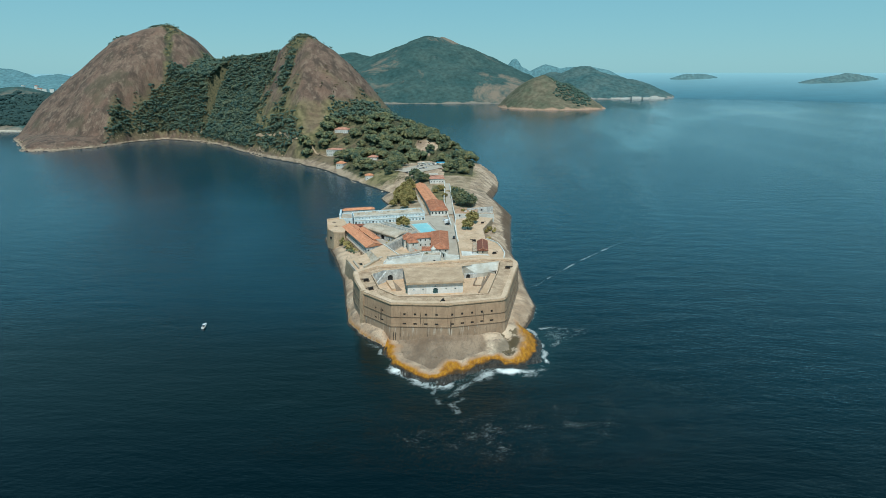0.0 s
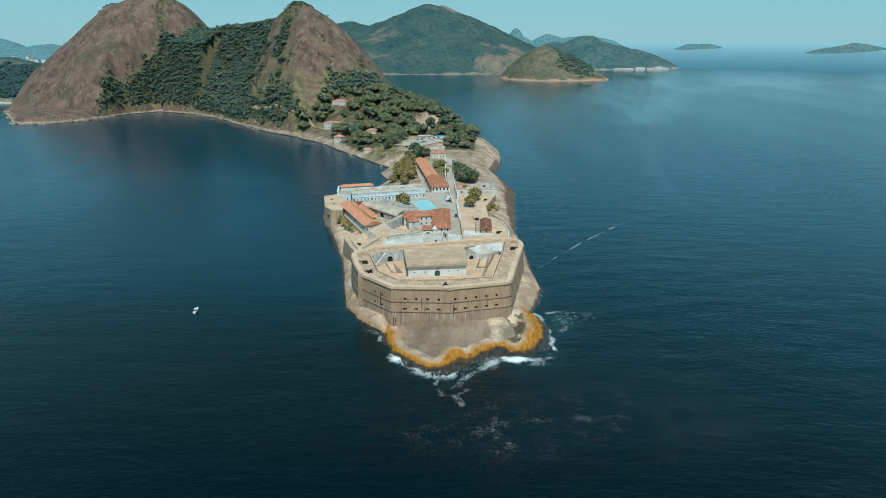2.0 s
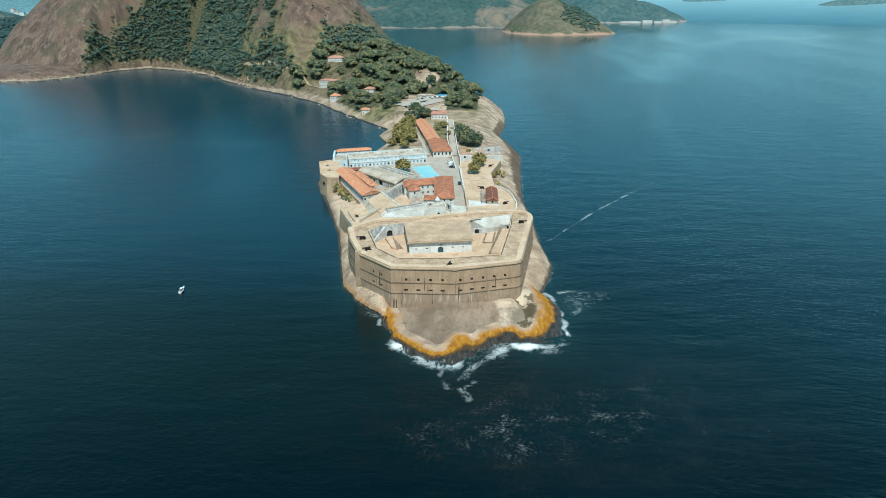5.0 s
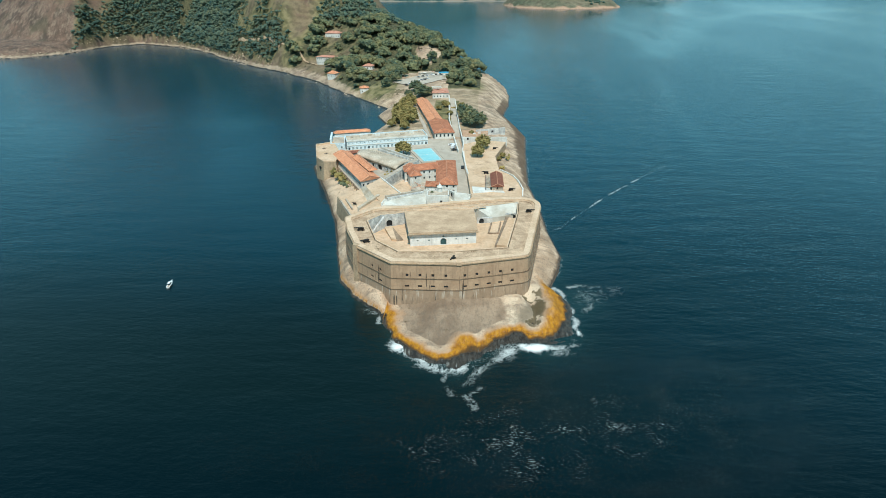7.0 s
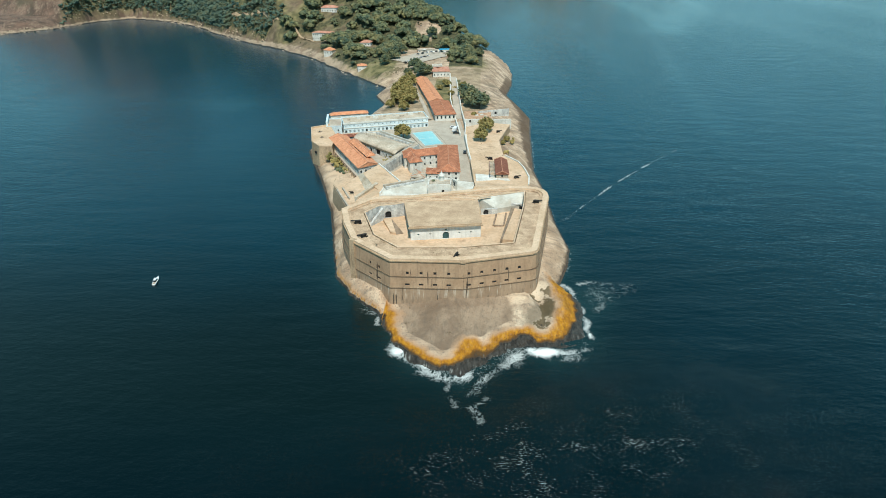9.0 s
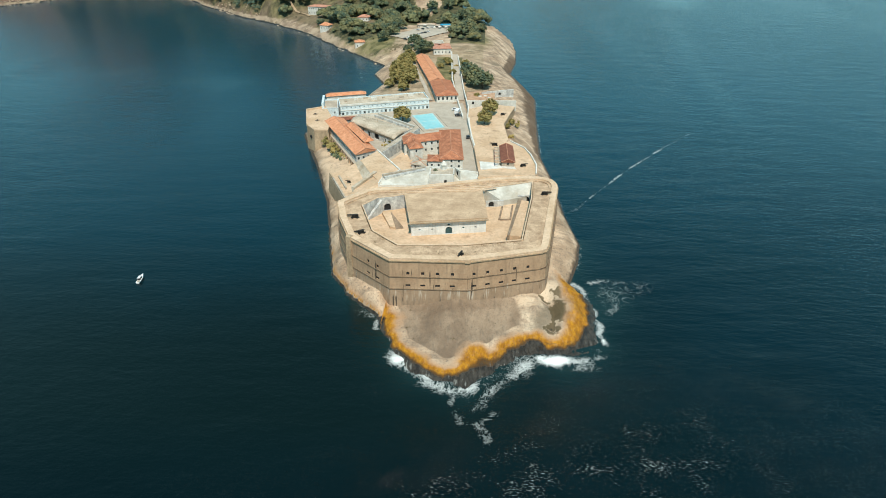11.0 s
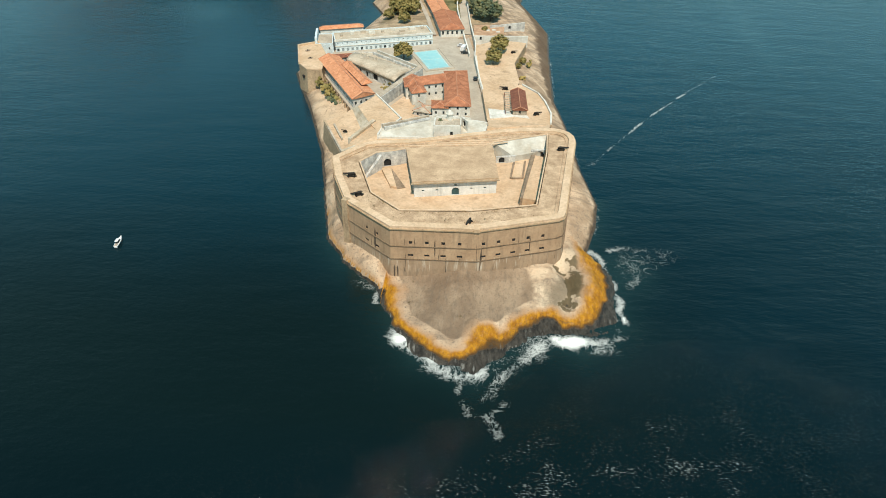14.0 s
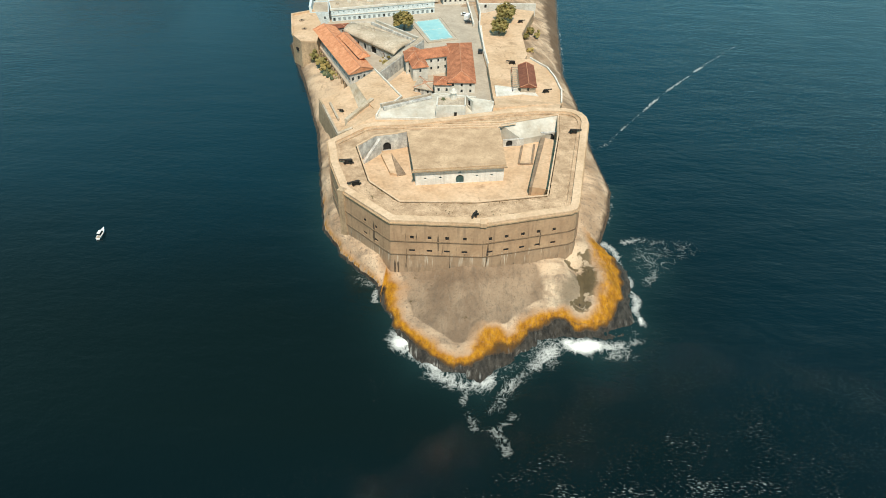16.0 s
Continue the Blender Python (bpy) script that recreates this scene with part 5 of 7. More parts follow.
part("sunk_stair", solid([(-44.4, 76.2), (-43.6, 75.4), (-24.0, 85.6), (-24.4, 88.2)], 22.0, 23.6), M_oldwhite, gate, "dark stained sunk stair")
part("stair_wall", solid([(-44.8, 76.6), (-24.6, 88.4), (-24.9, 89.2), (-45.4, 77.3)], 22.8, 24.3), M_grey, gate)
bm = bmesh.new()
tube(bm, (-14.6, 82.2, 25.5), (-14.6, 82.2, 28.2), 1.45, 1.3, 12)
tube(bm, (-14.6, 82.2, 28.2), (-14.6, 82.2, 28.6), 1.75, 1.7, 12)
tube(bm, (-14.6, 82.2, 28.6), (-14.6, 82.2, 29.7), 1.5, 0.75, 12)
tube(bm, (-14.6, 82.2, 29.7), (-14.6, 82.2, 30.2), 0.75, 0.2, 12)
tube(bm, (-14.6, 82.2, 30.2), (-14.6, 82.2, 31.0), 0.2, 0.1, 6)
part("turret", bm, M_white, gate)
bm, panes = panel((-9.6, 83.6), (-6.2, 78.6), 21.0, 26.4, [(3.2, 22.9, 2.2, 2.6, True)], th=0.5)
w = part("arch_wall", bm, M_white, gate)
part("doorway", panes[0], M_dark, w)

# ---- houses inside the fort ----
e = house("red_roofed_house", "white two-storey house wing with a terracotta hipped roof", [(-5.9, 110.6), (-9.6, 157.6), (-21.8, 155.6), (-18.4, 110.0)], 13.6, 19.7, 22.4, M_white, M_tile, rows=2, hip=(1, 1), gap=3.6)
house("red_roofed_house", "white two-storey back wing under weathered terracotta tiles", [(-41.5, 132.8), (-20.2, 141.2), (-23.4, 152.6), (-43.6, 143.8)], 12, 19.6, 21.9, M_white, M_tile, rows=2, gap=3.6, hip=(1, 0))
house("red_roofed_house", "low white wing with a small terracotta roof", [(-25, 109.6), (-17.4, 110.0), (-17.9, 118.4), (-25.6, 118.0)], 13.6, 18.6, 20.0, M_white, M_tile, rows=1, gap=3.0)
house("red_roofed_house", "white side wing under weathered terracotta tiles", [(-43.0, 144.5), (-37.0, 125.0), (-30.0, 127.4), (-36.0, 147)], 12, 19.4, 21.4, M_white, M_tile, rows=2, gap=3.6, hip=(0, 1))
house("lean_to_shed", "grey stained lean-to against the house court", [(-35, 113), (-26.4, 110.4), (-26.2, 119), (-33.6, 124)], 12, 15.2, 16.4, M_oldwhite, M_grey, rows=1)
brk = house("barracks", "long barracks with a bright orange tiled roof over the rock", [(-58.6, 131.2), (-89.6, 185.4), (-100.8, 180.0), (-68.8, 123.2)], 10.4, 15.8, 18.4, M_oldwhite, M_orange, rows=1, gap=2.6, hip=(0, 0), win=(1.3, 1.7))
bm, ribs = hip_roof([(-61.4, 141.2), (-78.8, 170.6), (-83.8, 167.0), (-66.2, 137.2)], 18.0, 20.0, over=0.3, hip=(0.6, 0.6))
cl = part("clerestory", bm, M_orange, brk, "raised orange ridge roof")
part("ridge_tiles", ribs, M_ridge, cl)
# dark strip added for the shadow line along the clerestory
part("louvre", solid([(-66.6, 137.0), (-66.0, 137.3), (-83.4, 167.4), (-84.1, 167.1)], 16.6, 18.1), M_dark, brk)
house("annex", "low annex under a dark rusty brown roof", [(-97, 181.5), (-84, 188.5), (-82.4, 193.4), (-99, 190)], 10.4, 15.0, 16.2, M_oldwhite, M_brown, rows=1)
ret = thing("buttressed_wall", -86, 150, 2, "retaining wall with stone piers and painted shade between them under the barracks", "wall")
RA, RB = Vector((-70.6, 122.6)), Vector((-103.0, 180.4))
RD = (RB - RA).normalized()
RN = Vector((-RD.y, RD.x))
# the shade between the piers is put into this face's dark colour
part("face", solid([tuple(RA), tuple(RA - RN * 1.4), tuple(RB - RN * 1.4), tuple(RB)], 1, 10.3), M_course, ret, "wall face coloured dark as shade between the piers")
for k in range(13):
    p = RA + RD * (2.5 + k * 5.0)
    q = [p, p + RD * 1.5, p + RD * 1.5 + RN * 1.5, p + RN * 1.5]
    t4 = [p, p + RD * 1.5, p + RD * 1.5 + RN * 0.5, p + RN * 0.5]
    part("pier", solid([tuple(c) for c in q], 1, 10.2, [tuple(c) for c in t4]), M_stone, ret)
# grey casemate with an earth-stained roof, and the curtain wall beside it
cas = thing("casemate", -60, 172, 10.4, "weathered casemate with an earth-stained vaulted roof and arched openings", "building")
CAS = [(-83.0, 179.9), (-50.2, 150.2), (-39.0, 170.6), (-66.5, 193.4), (-81.1, 192.4)]
for i in range(len(CAS)):
    a, b = CAS[i], CAS[(i + 1) % len(CAS)]
    n = math.dist(a, b)
    holes = [(n * 0.16, 10.8, 1.6, 2.6, False), (n * 0.28, 10.6, 2.2, 3.4, True), (n * 0.42, 10.6, 2.4, 3.4, True), (n * 0.60, 10.6, 4.6, 4.6, True), (n * 0.80, 11.0, 1.4, 2.4, False)] if i == 0 else []
    bm, panes = panel(a, b, 8, 16.6, holes, th=0.9, recess=0.7)
    w = part("wall", bm, M_oldwhite, cas)
    for q in panes:
        part("doorway", q, M_dark, w)
bm = bmesh.new()
grid = []
for i in range(13):
    u = i / 12
    a = Vector((-83.4, 179.5)).lerp(Vector((-50.0, 149.6)), u)
    b = Vector((-79.8, 191.4)).lerp(Vector((-41.2, 167.4)), u)
    grid.append([bm.verts.new((*a.lerp(b, k / 9), 16.5 + 1.3 * math.sin(math.pi * min(k / 8.2, 1.0)) ** 0.7)) for k in range(10)])
for ra, rb in zip(grid, grid[1:]):
    for k in range(9):
        bm.faces.new((ra[k], rb[k], rb[k + 1], ra[k + 1]))
for f in bm.faces:
    f.smooth = True
k = bmesh.ops.extrude_face_region(bm, geom=bm.faces[:])
bmesh.ops.translate(bm, verts=[v for v in k["geom"] if isinstance(v, bmesh.types.BMVert)], vec=(0, 0, -1.8))
bmesh.ops.recalc_face_normals(bm, faces=bm.faces)
part("roof", bm, M_caseroof, cas, "earth-stained vaulted roof")
part("deck", solid(inset(CAS, 0.3), 15.6, 16.45), M_caseroof, cas)
part("parapet", solid([(-38.7, 168.8), (-66.4, 193.4), (-67.0, 192.6), (-39.4, 168.0)], 16.2, 18.0), M_lime, cas)
part("parapet", solid([(-42.2, 166.8), (-68.5, 189.6), (-69.0, 189.0), (-42.8, 166.2)], 16.4, 18.0), M_oldwhite, cas)
for k in range(7):
    x, y = -75 + k * 1.7, 184 - k * 1.1 - (k % 2) * 1.4
    bm = bmesh.new()
    tube(bm, (x, y, 17.4), (x, y, 19.1), 0.3, 0.22, 7)
    part("vent", bm, M_grey, cas)
cur = thing("curtain_wall", -46, 145, 10, "grey stained curtain wall with a walk on top", "wall")
bm, panes = panel((-54.6, 121.4), (-35.6, 167.6), 8, 16.8, [(k * 4.4 + 5, 12.6, 0.7, 1.2, False) for k in range(10)], th=3.2, recess=0.6)
w = part("wall", bm, M_oldwhite, cur)
for p in panes:
    part("loophole", p, M_dark, w)
part("walk", solid([(-55.0, 121.8), (-36.0, 168.0), (-38.8, 169.2), (-57.6, 122.8)], 16.75, 17.1), M_grey, cur)
# sand floor in the house court
platform("sand_court", "yellow sand court behind the curtain wall", [(-51, 118), (-40, 99), (-31, 104), (-33, 122), (-42, 140)], [12.3, 12.6, 12.8, 12.6, 12.2], M_sandtop, foot=8)

# blue building
blue = house("blue_building", "long two-storey pale blue building with rows of white-framed windows", [(-97, 208.6), (-35, 229.4), (-40.6, 247), (-102.6, 226.4)], 10.4, 17.3, 19, M_blue, M_caseroof, rows=2, gap=3.0, roof="flat", win=(1.5, 2.7), attic=(0.75, 0.8), paint=M_paleglass)
part("cornice", solid([(-97.4, 208.1), (-34.6, 229.2), (-34.9, 230.1), (-97.7, 209.0)], 17.0, 18.1), M_white, blue)
part("string_course", solid([(-97.2, 208.2), (-34.8, 229.0), (-35.0, 229.5), (-97.4, 208.7)], 13.7, 14.1), M_white, blue)
for k in range(9):
    f = 0.06 + k * 0.105
    x, y = -99 + 62 * f, 219 + 20.6 * f
    part("roof_box", solid(rect(x, y + (k % 3) * 2.2, 18.5, 2.0 + (k % 4) * 0.7, 1.6), 17.0, 18.2 + (k % 2) * 0.6), M_white if k % 2 else M_grey, blue)
house("blue_pavilion", "pale blue corner pavilion with a small orange roof strip", [(-109.4, 207.4), (-98.4, 208.2), (-103.4, 229), (-113.4, 227)], 10.4, 15.8, 17, M_blue, M_grey, rows=1, gap=3.4, roof="flat")
part("end_wall", solid([(-113.9, 227.2), (-110.0, 207.2), (-108.6, 207.5), (-112.5, 227.4)], 10.4, 19.6), M_blue, bpy.data.objects["blue_pavilion"], "tall pale blue end wall")
house("orange_roof_strip", "narrow outbuilding with an orange tiled roof", [(-112, 230), (-84, 239), (-85.4, 243.6), (-113.4, 234.6)], 10.4, 17.8, 19.4, M_white, M_orange, rows=1)

# sports court
crt = thing("sports_court", -33, 199, 10.5, "cyan painted sports court with white lines and a low kerb", "court")
C4 = [(-45.7, 211), (-33.4, 182.3), (-20.8, 187.5), (-31.4, 217)]
part("kerb", ring(inset(C4, -2.6), inset(C4, -2.0), 9.8, 11.0), M_paved, crt)
part("apron", solid(inset(C4, -2.0), 10.0, 10.75), M_paved, crt)
part("surface", solid(C4, 10.5, 10.85), M_court, crt)
part("line", ring(inset(C4, 0.5), inset(C4, 0.75), 10.8, 10.87), M_white, crt)
part("line", solid([(-39.7, 196.4), (-26.2, 202), (-26.3, 202.25), (-39.8, 196.65)], 10.8, 10.87), M_white, crt)

# long house in two parts
house("long_house", "white house with a terracotta hipped roof beside the road", [(-14.4, 247.6), (-22.6, 287), (-38.6, 283), (-30.6, 244)], 10.6, 15.6, 18.4, M_white, M_tile, rows=1, gap=2.6, hip=(0.7, 0.3), win=(1.4, 2.4))
house("long_house", "long low house under a bright orange tiled roof", [(-26.6, 287.6), (-49.0, 375), (-60.4, 372), (-39.0, 284.5)], 11.4, 15.6, 18.2, M_oldwhite, M_orange, rows=1, gap=3.0, hip=(0, 0))
house("shed", "small shed with a rusty brown tiled roof", [(22.4, 106.0), (22.0, 129), (15.2, 129), (15.6, 105.8)], 17.7, 20.6, 22.4, M_grey, M_brown, rows=1, hip=(0, 0), gap=5)
perg = thing("pergola", 13.4, 117, 17.8, "weathered grey timber pergola beside the shed", "pergola")
for k in range(11):
    part("slat", solid(rect(13.5, 106.4 + k * 2.15, 2, 3.6, 0.55), 20.0, 20.25), M_grey, perg)
for x, y in ((11.9, 106), (11.7, 128.4), (11.8, 117.2)):
    bm = bmesh.new()
    tube(bm, (x, y, 17.2), (x, y, 20.1), 0.14, 0.14, 6)
    part("post", bm, M_brown, perg)
part("rail", solid(rect(11.8, 117.2, 90.5, 23, 0.3), 19.75, 20.02), M_brown, perg)
house("ridge_house", "white house with a faded red roof in a dirt clearing", [(-228, 606), (-202, 600), (-198, 612), (-224, 618)], 15, 25, 26.6, M_white, M_faded, rows=2)
house("ridge_hut", "small hut with a faded red roof among the trees", [(-150, 546), (-137, 546), (-136, 555), (-149, 555)], ground_at(-143, 550), ground_at(-143, 550) + 4.5, ground_at(-143, 550) + 7, M_white, M_faded, rows=1)
house("upper_house", "pale house with a faded red-brown roof among the trees", [(-229, 668), (-206, 666), (-205, 676), (-228, 678)], 43, 50, 53.0, M_white, M_faded, rows=1)
house("slope_hut", "small hut with a steep orange roof on the slope", [(-195, 534), (-184, 531), (-181, 540), (-192, 543)], 9, 14.5, 17.5, M_white, M_orange, rows=1)
house("forecourt_kiosk", "low white service house at the forecourt", [(-72, 508), (-52, 510), (-53, 517), (-73, 515)], 16, 20.5, 21.6, M_white, M_grey, rows=1)
house("gatehouse", "white gatehouse with arched front and a faded red roof", [(-44, 384), (-27, 386), (-30, 408), (-46, 406)], 14.5, 20.5, 22.6, M_white, M_faded, rows=1, hip=(1, 1), gap=3)
house("guard_house", "small white guard house with a pale parapet", [(-47, 410), (-36, 412), (-38, 424), (-48, 422)], 15.5, 20, 21, M_white, M_grey, rows=1, roof="flat")
house("shore_hut", "small white hut with an orange roof by the bay", [(-136, 455), (-126, 457), (-128, 465), (-138, 463)], 4.0, 11.0, 13.0, M_white, M_orange, rows=1)

# road walls
wallw = thing("road_wall", -10, 200, 10, "long whitewashed road wall with a rounded top", "wall")
for a, b, za, zb3 in (((-15.5, 250), (-9.5, 206), 10.6, 10.6), ((-22, 300), (-15.5, 250), 12.4, 10.6), ((-27, 388), (-22, 300), 16, 12.4)):
    d = Vector((b[0] - a[0], b[1] - a[1])).normalized()
    w = Vector((-d.y, d.x)) * 0.9
    part("wall", solid([a, b, (b[0] + w.x, b[1] + w.y), (a[0] + w.x, a[1] + w.y)], 7, [za + 2.0, zb3 + 2.0, zb3 + 2.0, za + 2.0]), M_white, wallw)
wallw = thing("road_wall", 0, 170, 10, "whitewashed wall along the gun platforms", "wall")
for a, b, za, zb3 in (((-6, 222), (-6, 200), 13.0, 13.0), ((-6, 200), (-2.2, 160), 13.0, 13.6), ((-2.2, 160), (4.0, 106), 13.6, 15.8), ((-11, 270), (-6, 222), 12, 13), ((-20, 372), (-11, 270), 15.5, 12)):
    d = Vector((b[0] - a[0], b[1] - a[1])).normalized()
    w = Vector((-d.y, d.x)) * 0.8
    part("wall", solid([a, b, (b[0] + w.x, b[1] + w.y), (a[0] + w.x, a[1] + w.y)], 7, [za + 1.4, zb3 + 1.4, zb3 + 1.4, za + 1.4]), M_white, wallw)
wallw = thing("white_wall", 12, 236, 10, "broad whitewashed cross wall with a doorway", "wall")
bm, panes = panel((-7, 232.6), (29.5, 234.6), 8, 15.6, [(4.5, 13.0, 1.4, 2.0, False)], th=1.2)
w = part("wall", bm, M_white, wallw)
part("doorway", panes[0], M_dark, w)
wallw = thing("white_wall", 16, 262, 8, "low pale ruin wall above the rock", "wall")
bm, panes = panel((4, 258), (29, 268), 8, 14.8, [(9, 11.5, 3, 2, True), (15, 11.5, 2, 2, True)], th=1.2)
w = part("wall", bm, M_oldwhite, wallw)
for p in panes:
    part("doorway", p, M_dark, w)

platform("earth_yard", "red earth yard between two whitewashed walls", [(-7, 240), (13, 239.5), (14, 262), (2, 266), (-8, 264)], [13.2, 13.2, 13.4, 13.4, 13.2], M_earth, foot=6)
for x, y in ((2.5, 252), (6.5, 253.5), (9.5, 249)):
    tagged(link("white_slab", solid(rect(x, y, 12, 2.4, 1.5), 13.1, 13.9), M_white), "pale stone slab lying on the red earth", "slab", "slabs on the earth yard")


def strip(name, label, pts, width, lift, m, kind="structure"):
    """A road laid on the ground along a line."""
    bm, rows = bmesh.new(), []
    line = []
    for (ax, ay), (bx, by) in zip(pts, pts[1:]):
        k = max(1, int(math.hypot(bx - ax, by - ay) / 4))
        line += [(ax + (bx - ax) * j / k, ay + (by - ay) * j / k) for j in range(k)]
    line.append(pts[-1])
    for i, (x, y) in enumerate(line):
        ax, ay = line[max(i - 1, 0)]
        bx, by = line[min(i + 1, len(line) - 1)]
        d = Vector((bx - ax, by - ay)).normalized()
        row = []
        for k in (-1, -0.33, 0.33, 1):
            px, py = x - d.y * width / 2 * k, y + d.x * width / 2 * k
            row.append(bm.verts.new((px, py, float(land(np.array([px]), np.array([py]))[0][0]) + lift)))
        rows.append(row)
    for a, b in zip(rows, rows[1:]):
        for k in range(3):
            bm.faces.new((a[k], b[k], b[k + 1], a[k + 1]))
    bmesh.ops.recalc_face_normals(bm, faces=bm.faces)
    return tagged(link(name, bm, m), label, "road", kind=kind)


strip("road", "pale asphalt road through the neck", [(-12.5, 250), (-16.5, 300), (-23.5, 386)], 6.0, 0.6, M_paved)
strip("lane", "narrow pale lane beside the long house", [(-64.5, 370), (-54, 328), (-43.6, 286), (-35.4, 248)], 3.0, 0.7, M_paved)
strip("road_shore", "sandy track along the bay shore", [(-225, 600), (-262, 640), (-300, 662), (-345, 705), (-400, 752), (-440, 796), (-480, 842)], 2.6, 0.9, M_stone)
strip("road_forecourt", "pale parking forecourt before the gate", [(-84, 452), (-64, 474), (-48, 500), (-40, 530)], 40.0, 0.8, M_paved)

# ---- foliage ----
def leaf_material(name, dark, light, dry=0.6):
    m = bpy.data.materials.new(name)
    m.use_nodes = True
    n, ln = m.node_tree.nodes, m.node_tree.links
    b = n["Principled BSDF"]
    b.inputs["Roughness"].default_value = 0.75
    b.inputs["Specular IOR Level"].default_value = 0.15
    g = n.new("ShaderNodeNewGeometry")
    tc = n.new("ShaderNodeTexCoord")
    t = n.new("ShaderNodeTexNoise")
    t.inputs["Scale"].default_value = 0.9
    t.inputs["Detail"].default_value = 6
    ln.new(tc.outputs["Object"], t.inputs["Vector"])
    s = n.new("ShaderNodeMath")
    s.operation = 'MULTIPLY_ADD'
    ln.new(g.outputs["Random Per Island"], s.inputs[0])
    s.inputs[1].default_value = 0.24
    stand = n.new("ShaderNodeTexNoise")
    stand.inputs["Scale"].default_value = 0.14
    stand.inputs["Detail"].default_value = 3
    ln.new(tc.outputs["Object"], stand.inputs["Vector"])
    ln.new(stand.outputs[0], s.inputs[2])
    r = n.new("ShaderNodeMapRange")
    r.inputs[1].default_value, r.inputs[2].default_value = 0.40, 0.88
    ln.new(s.outputs[0], r.inputs[0])
    x = n.new("ShaderNodeMix")
    x.data_type = 'RGBA'
    ln.new(r.outputs[0], x.inputs["Factor"])
    x.inputs[6].default_value, x.inputs[7].default_value = (*dark, 1), (*light, 1)
    # drier, browner stands here and there
    far, fr, y = n.new("ShaderNodeTexNoise"), n.new("ShaderNodeMapRange"), n.new("ShaderNodeMix")
    far.inputs["Scale"].default_value = 0.08
    far.inputs["Detail"].default_value = 4
    ln.new(tc.outputs["Object"], far.inputs["Vector"])
    fr.inputs[1].default_value, fr.inputs[2].default_value, fr.inputs[3].default_value, fr.inputs[4].default_value = 0.46, 0.66, 0.0, dry
    ln.new(far.outputs[0], fr.inputs[0])
    y.data_type = 'RGBA'
    ln.new(fr.outputs[0], y.inputs["Factor"])
    ln.new(x.outputs[2], y.inputs[6])
    y.inputs[7].default_value = (light[0] * 1.25, light[1] * 0.95, light[2] * 0.75, 1)
    ln.new(y.outputs[2], b.inputs["Base Color"])
    bp = n.new("ShaderNodeBump")
    bp.inputs["Strength"].default_value = 0.9
    bp.inputs["Distance"].default_value = 0.6
    ln.new(t.outputs[0], bp.inputs["Height"])
    ln.new(bp.outputs[0], b.inputs["Normal"])
    glow, both = n.new("ShaderNodeBsdfTranslucent"), n.new("ShaderNodeMixShader")
    ln.new(y.outputs[2], glow.inputs["Color"])
    both.inputs[0].default_value = 0.16
    ln.new(b.outputs[0], both.inputs[1])
    ln.new(glow.outputs[0], both.inputs[2])
    ln.new(both.outputs[0], n["Material Output"].inputs["Surface"])
    return m


# hill leaves are tinted bluer and paler, haze put into their colour
M_wood = leaf_material("hazed_hill_foliage", (0.044, 0.094, 0.088), (0.140, 0.182, 0.122))
M_olive = leaf_material("olive_foliage", (0.115, 0.105, 0.034), (0.42, 0.345, 0.14), 0.4)
M_green = leaf_material("garden_foliage", (0.042, 0.078, 0.060), (0.235, 0.240, 0.120), 0.45)
M_scrub = leaf_material("dry_scrub", (0.035, 0.042, 0.018), (0.105, 0.098, 0.045))
M_bark = surface("grey_bark", (0.08, 0.065, 0.05), (0.16, 0.13, 0.10), 2.0)


def ball(level):
    bm = bmesh.new()
    bmesh.ops.create_icosphere(bm, subdivisions=level, radius=1.0)
    v = np.array([q.co[:] for q in bm.verts])
    f = np.array([[w.index for w in q.verts] for q in bm.faces])
    bm.free()
    return v, f


BALLS = {1: ball(1), 2: ball(2)}


def clumps(centres, radii, level, rng, squash=0.8, rough=0.28):
    """Uneven leaf clumps at the given places: vertices and faces."""
    v0, f0 = BALLS[level]
    k, n = len(v0), len(centres)
    jit = 1 + rng.uniform(-rough, rough, (n, k, 1))
    v = v0[None] * jit * np.asarray(radii)[:, None, None] * np.array([1, 1, squash])
    a = rng.uniform(0, 6.28, n)
    c, s = np.cos(a)[:, None], np.sin(a)[:, None]
    v = np.stack([v[..., 0] * c - v[..., 1] * s, v[..., 0] * s + v[..., 1] * c, v[..., 2]], -1) + np.asarray(centres)[:, None]
    return v.reshape(-1, 3), (f0[None] + (np.arange(n) * k)[:, None, None]).reshape(-1, 3)


def mesh_object(name, v, f, material, parent=None):
    me = bpy.data.meshes.new(name)
    me.from_pydata(v.tolist(), [], f.tolist())
    me.materials.append(material)
    ob = new(name, me)
    if parent is not None:
        ob.parent = parent
        if parent.parent is None:
            ob.matrix_parent_inverse = parent.matrix_basis.inverted()
    return ob


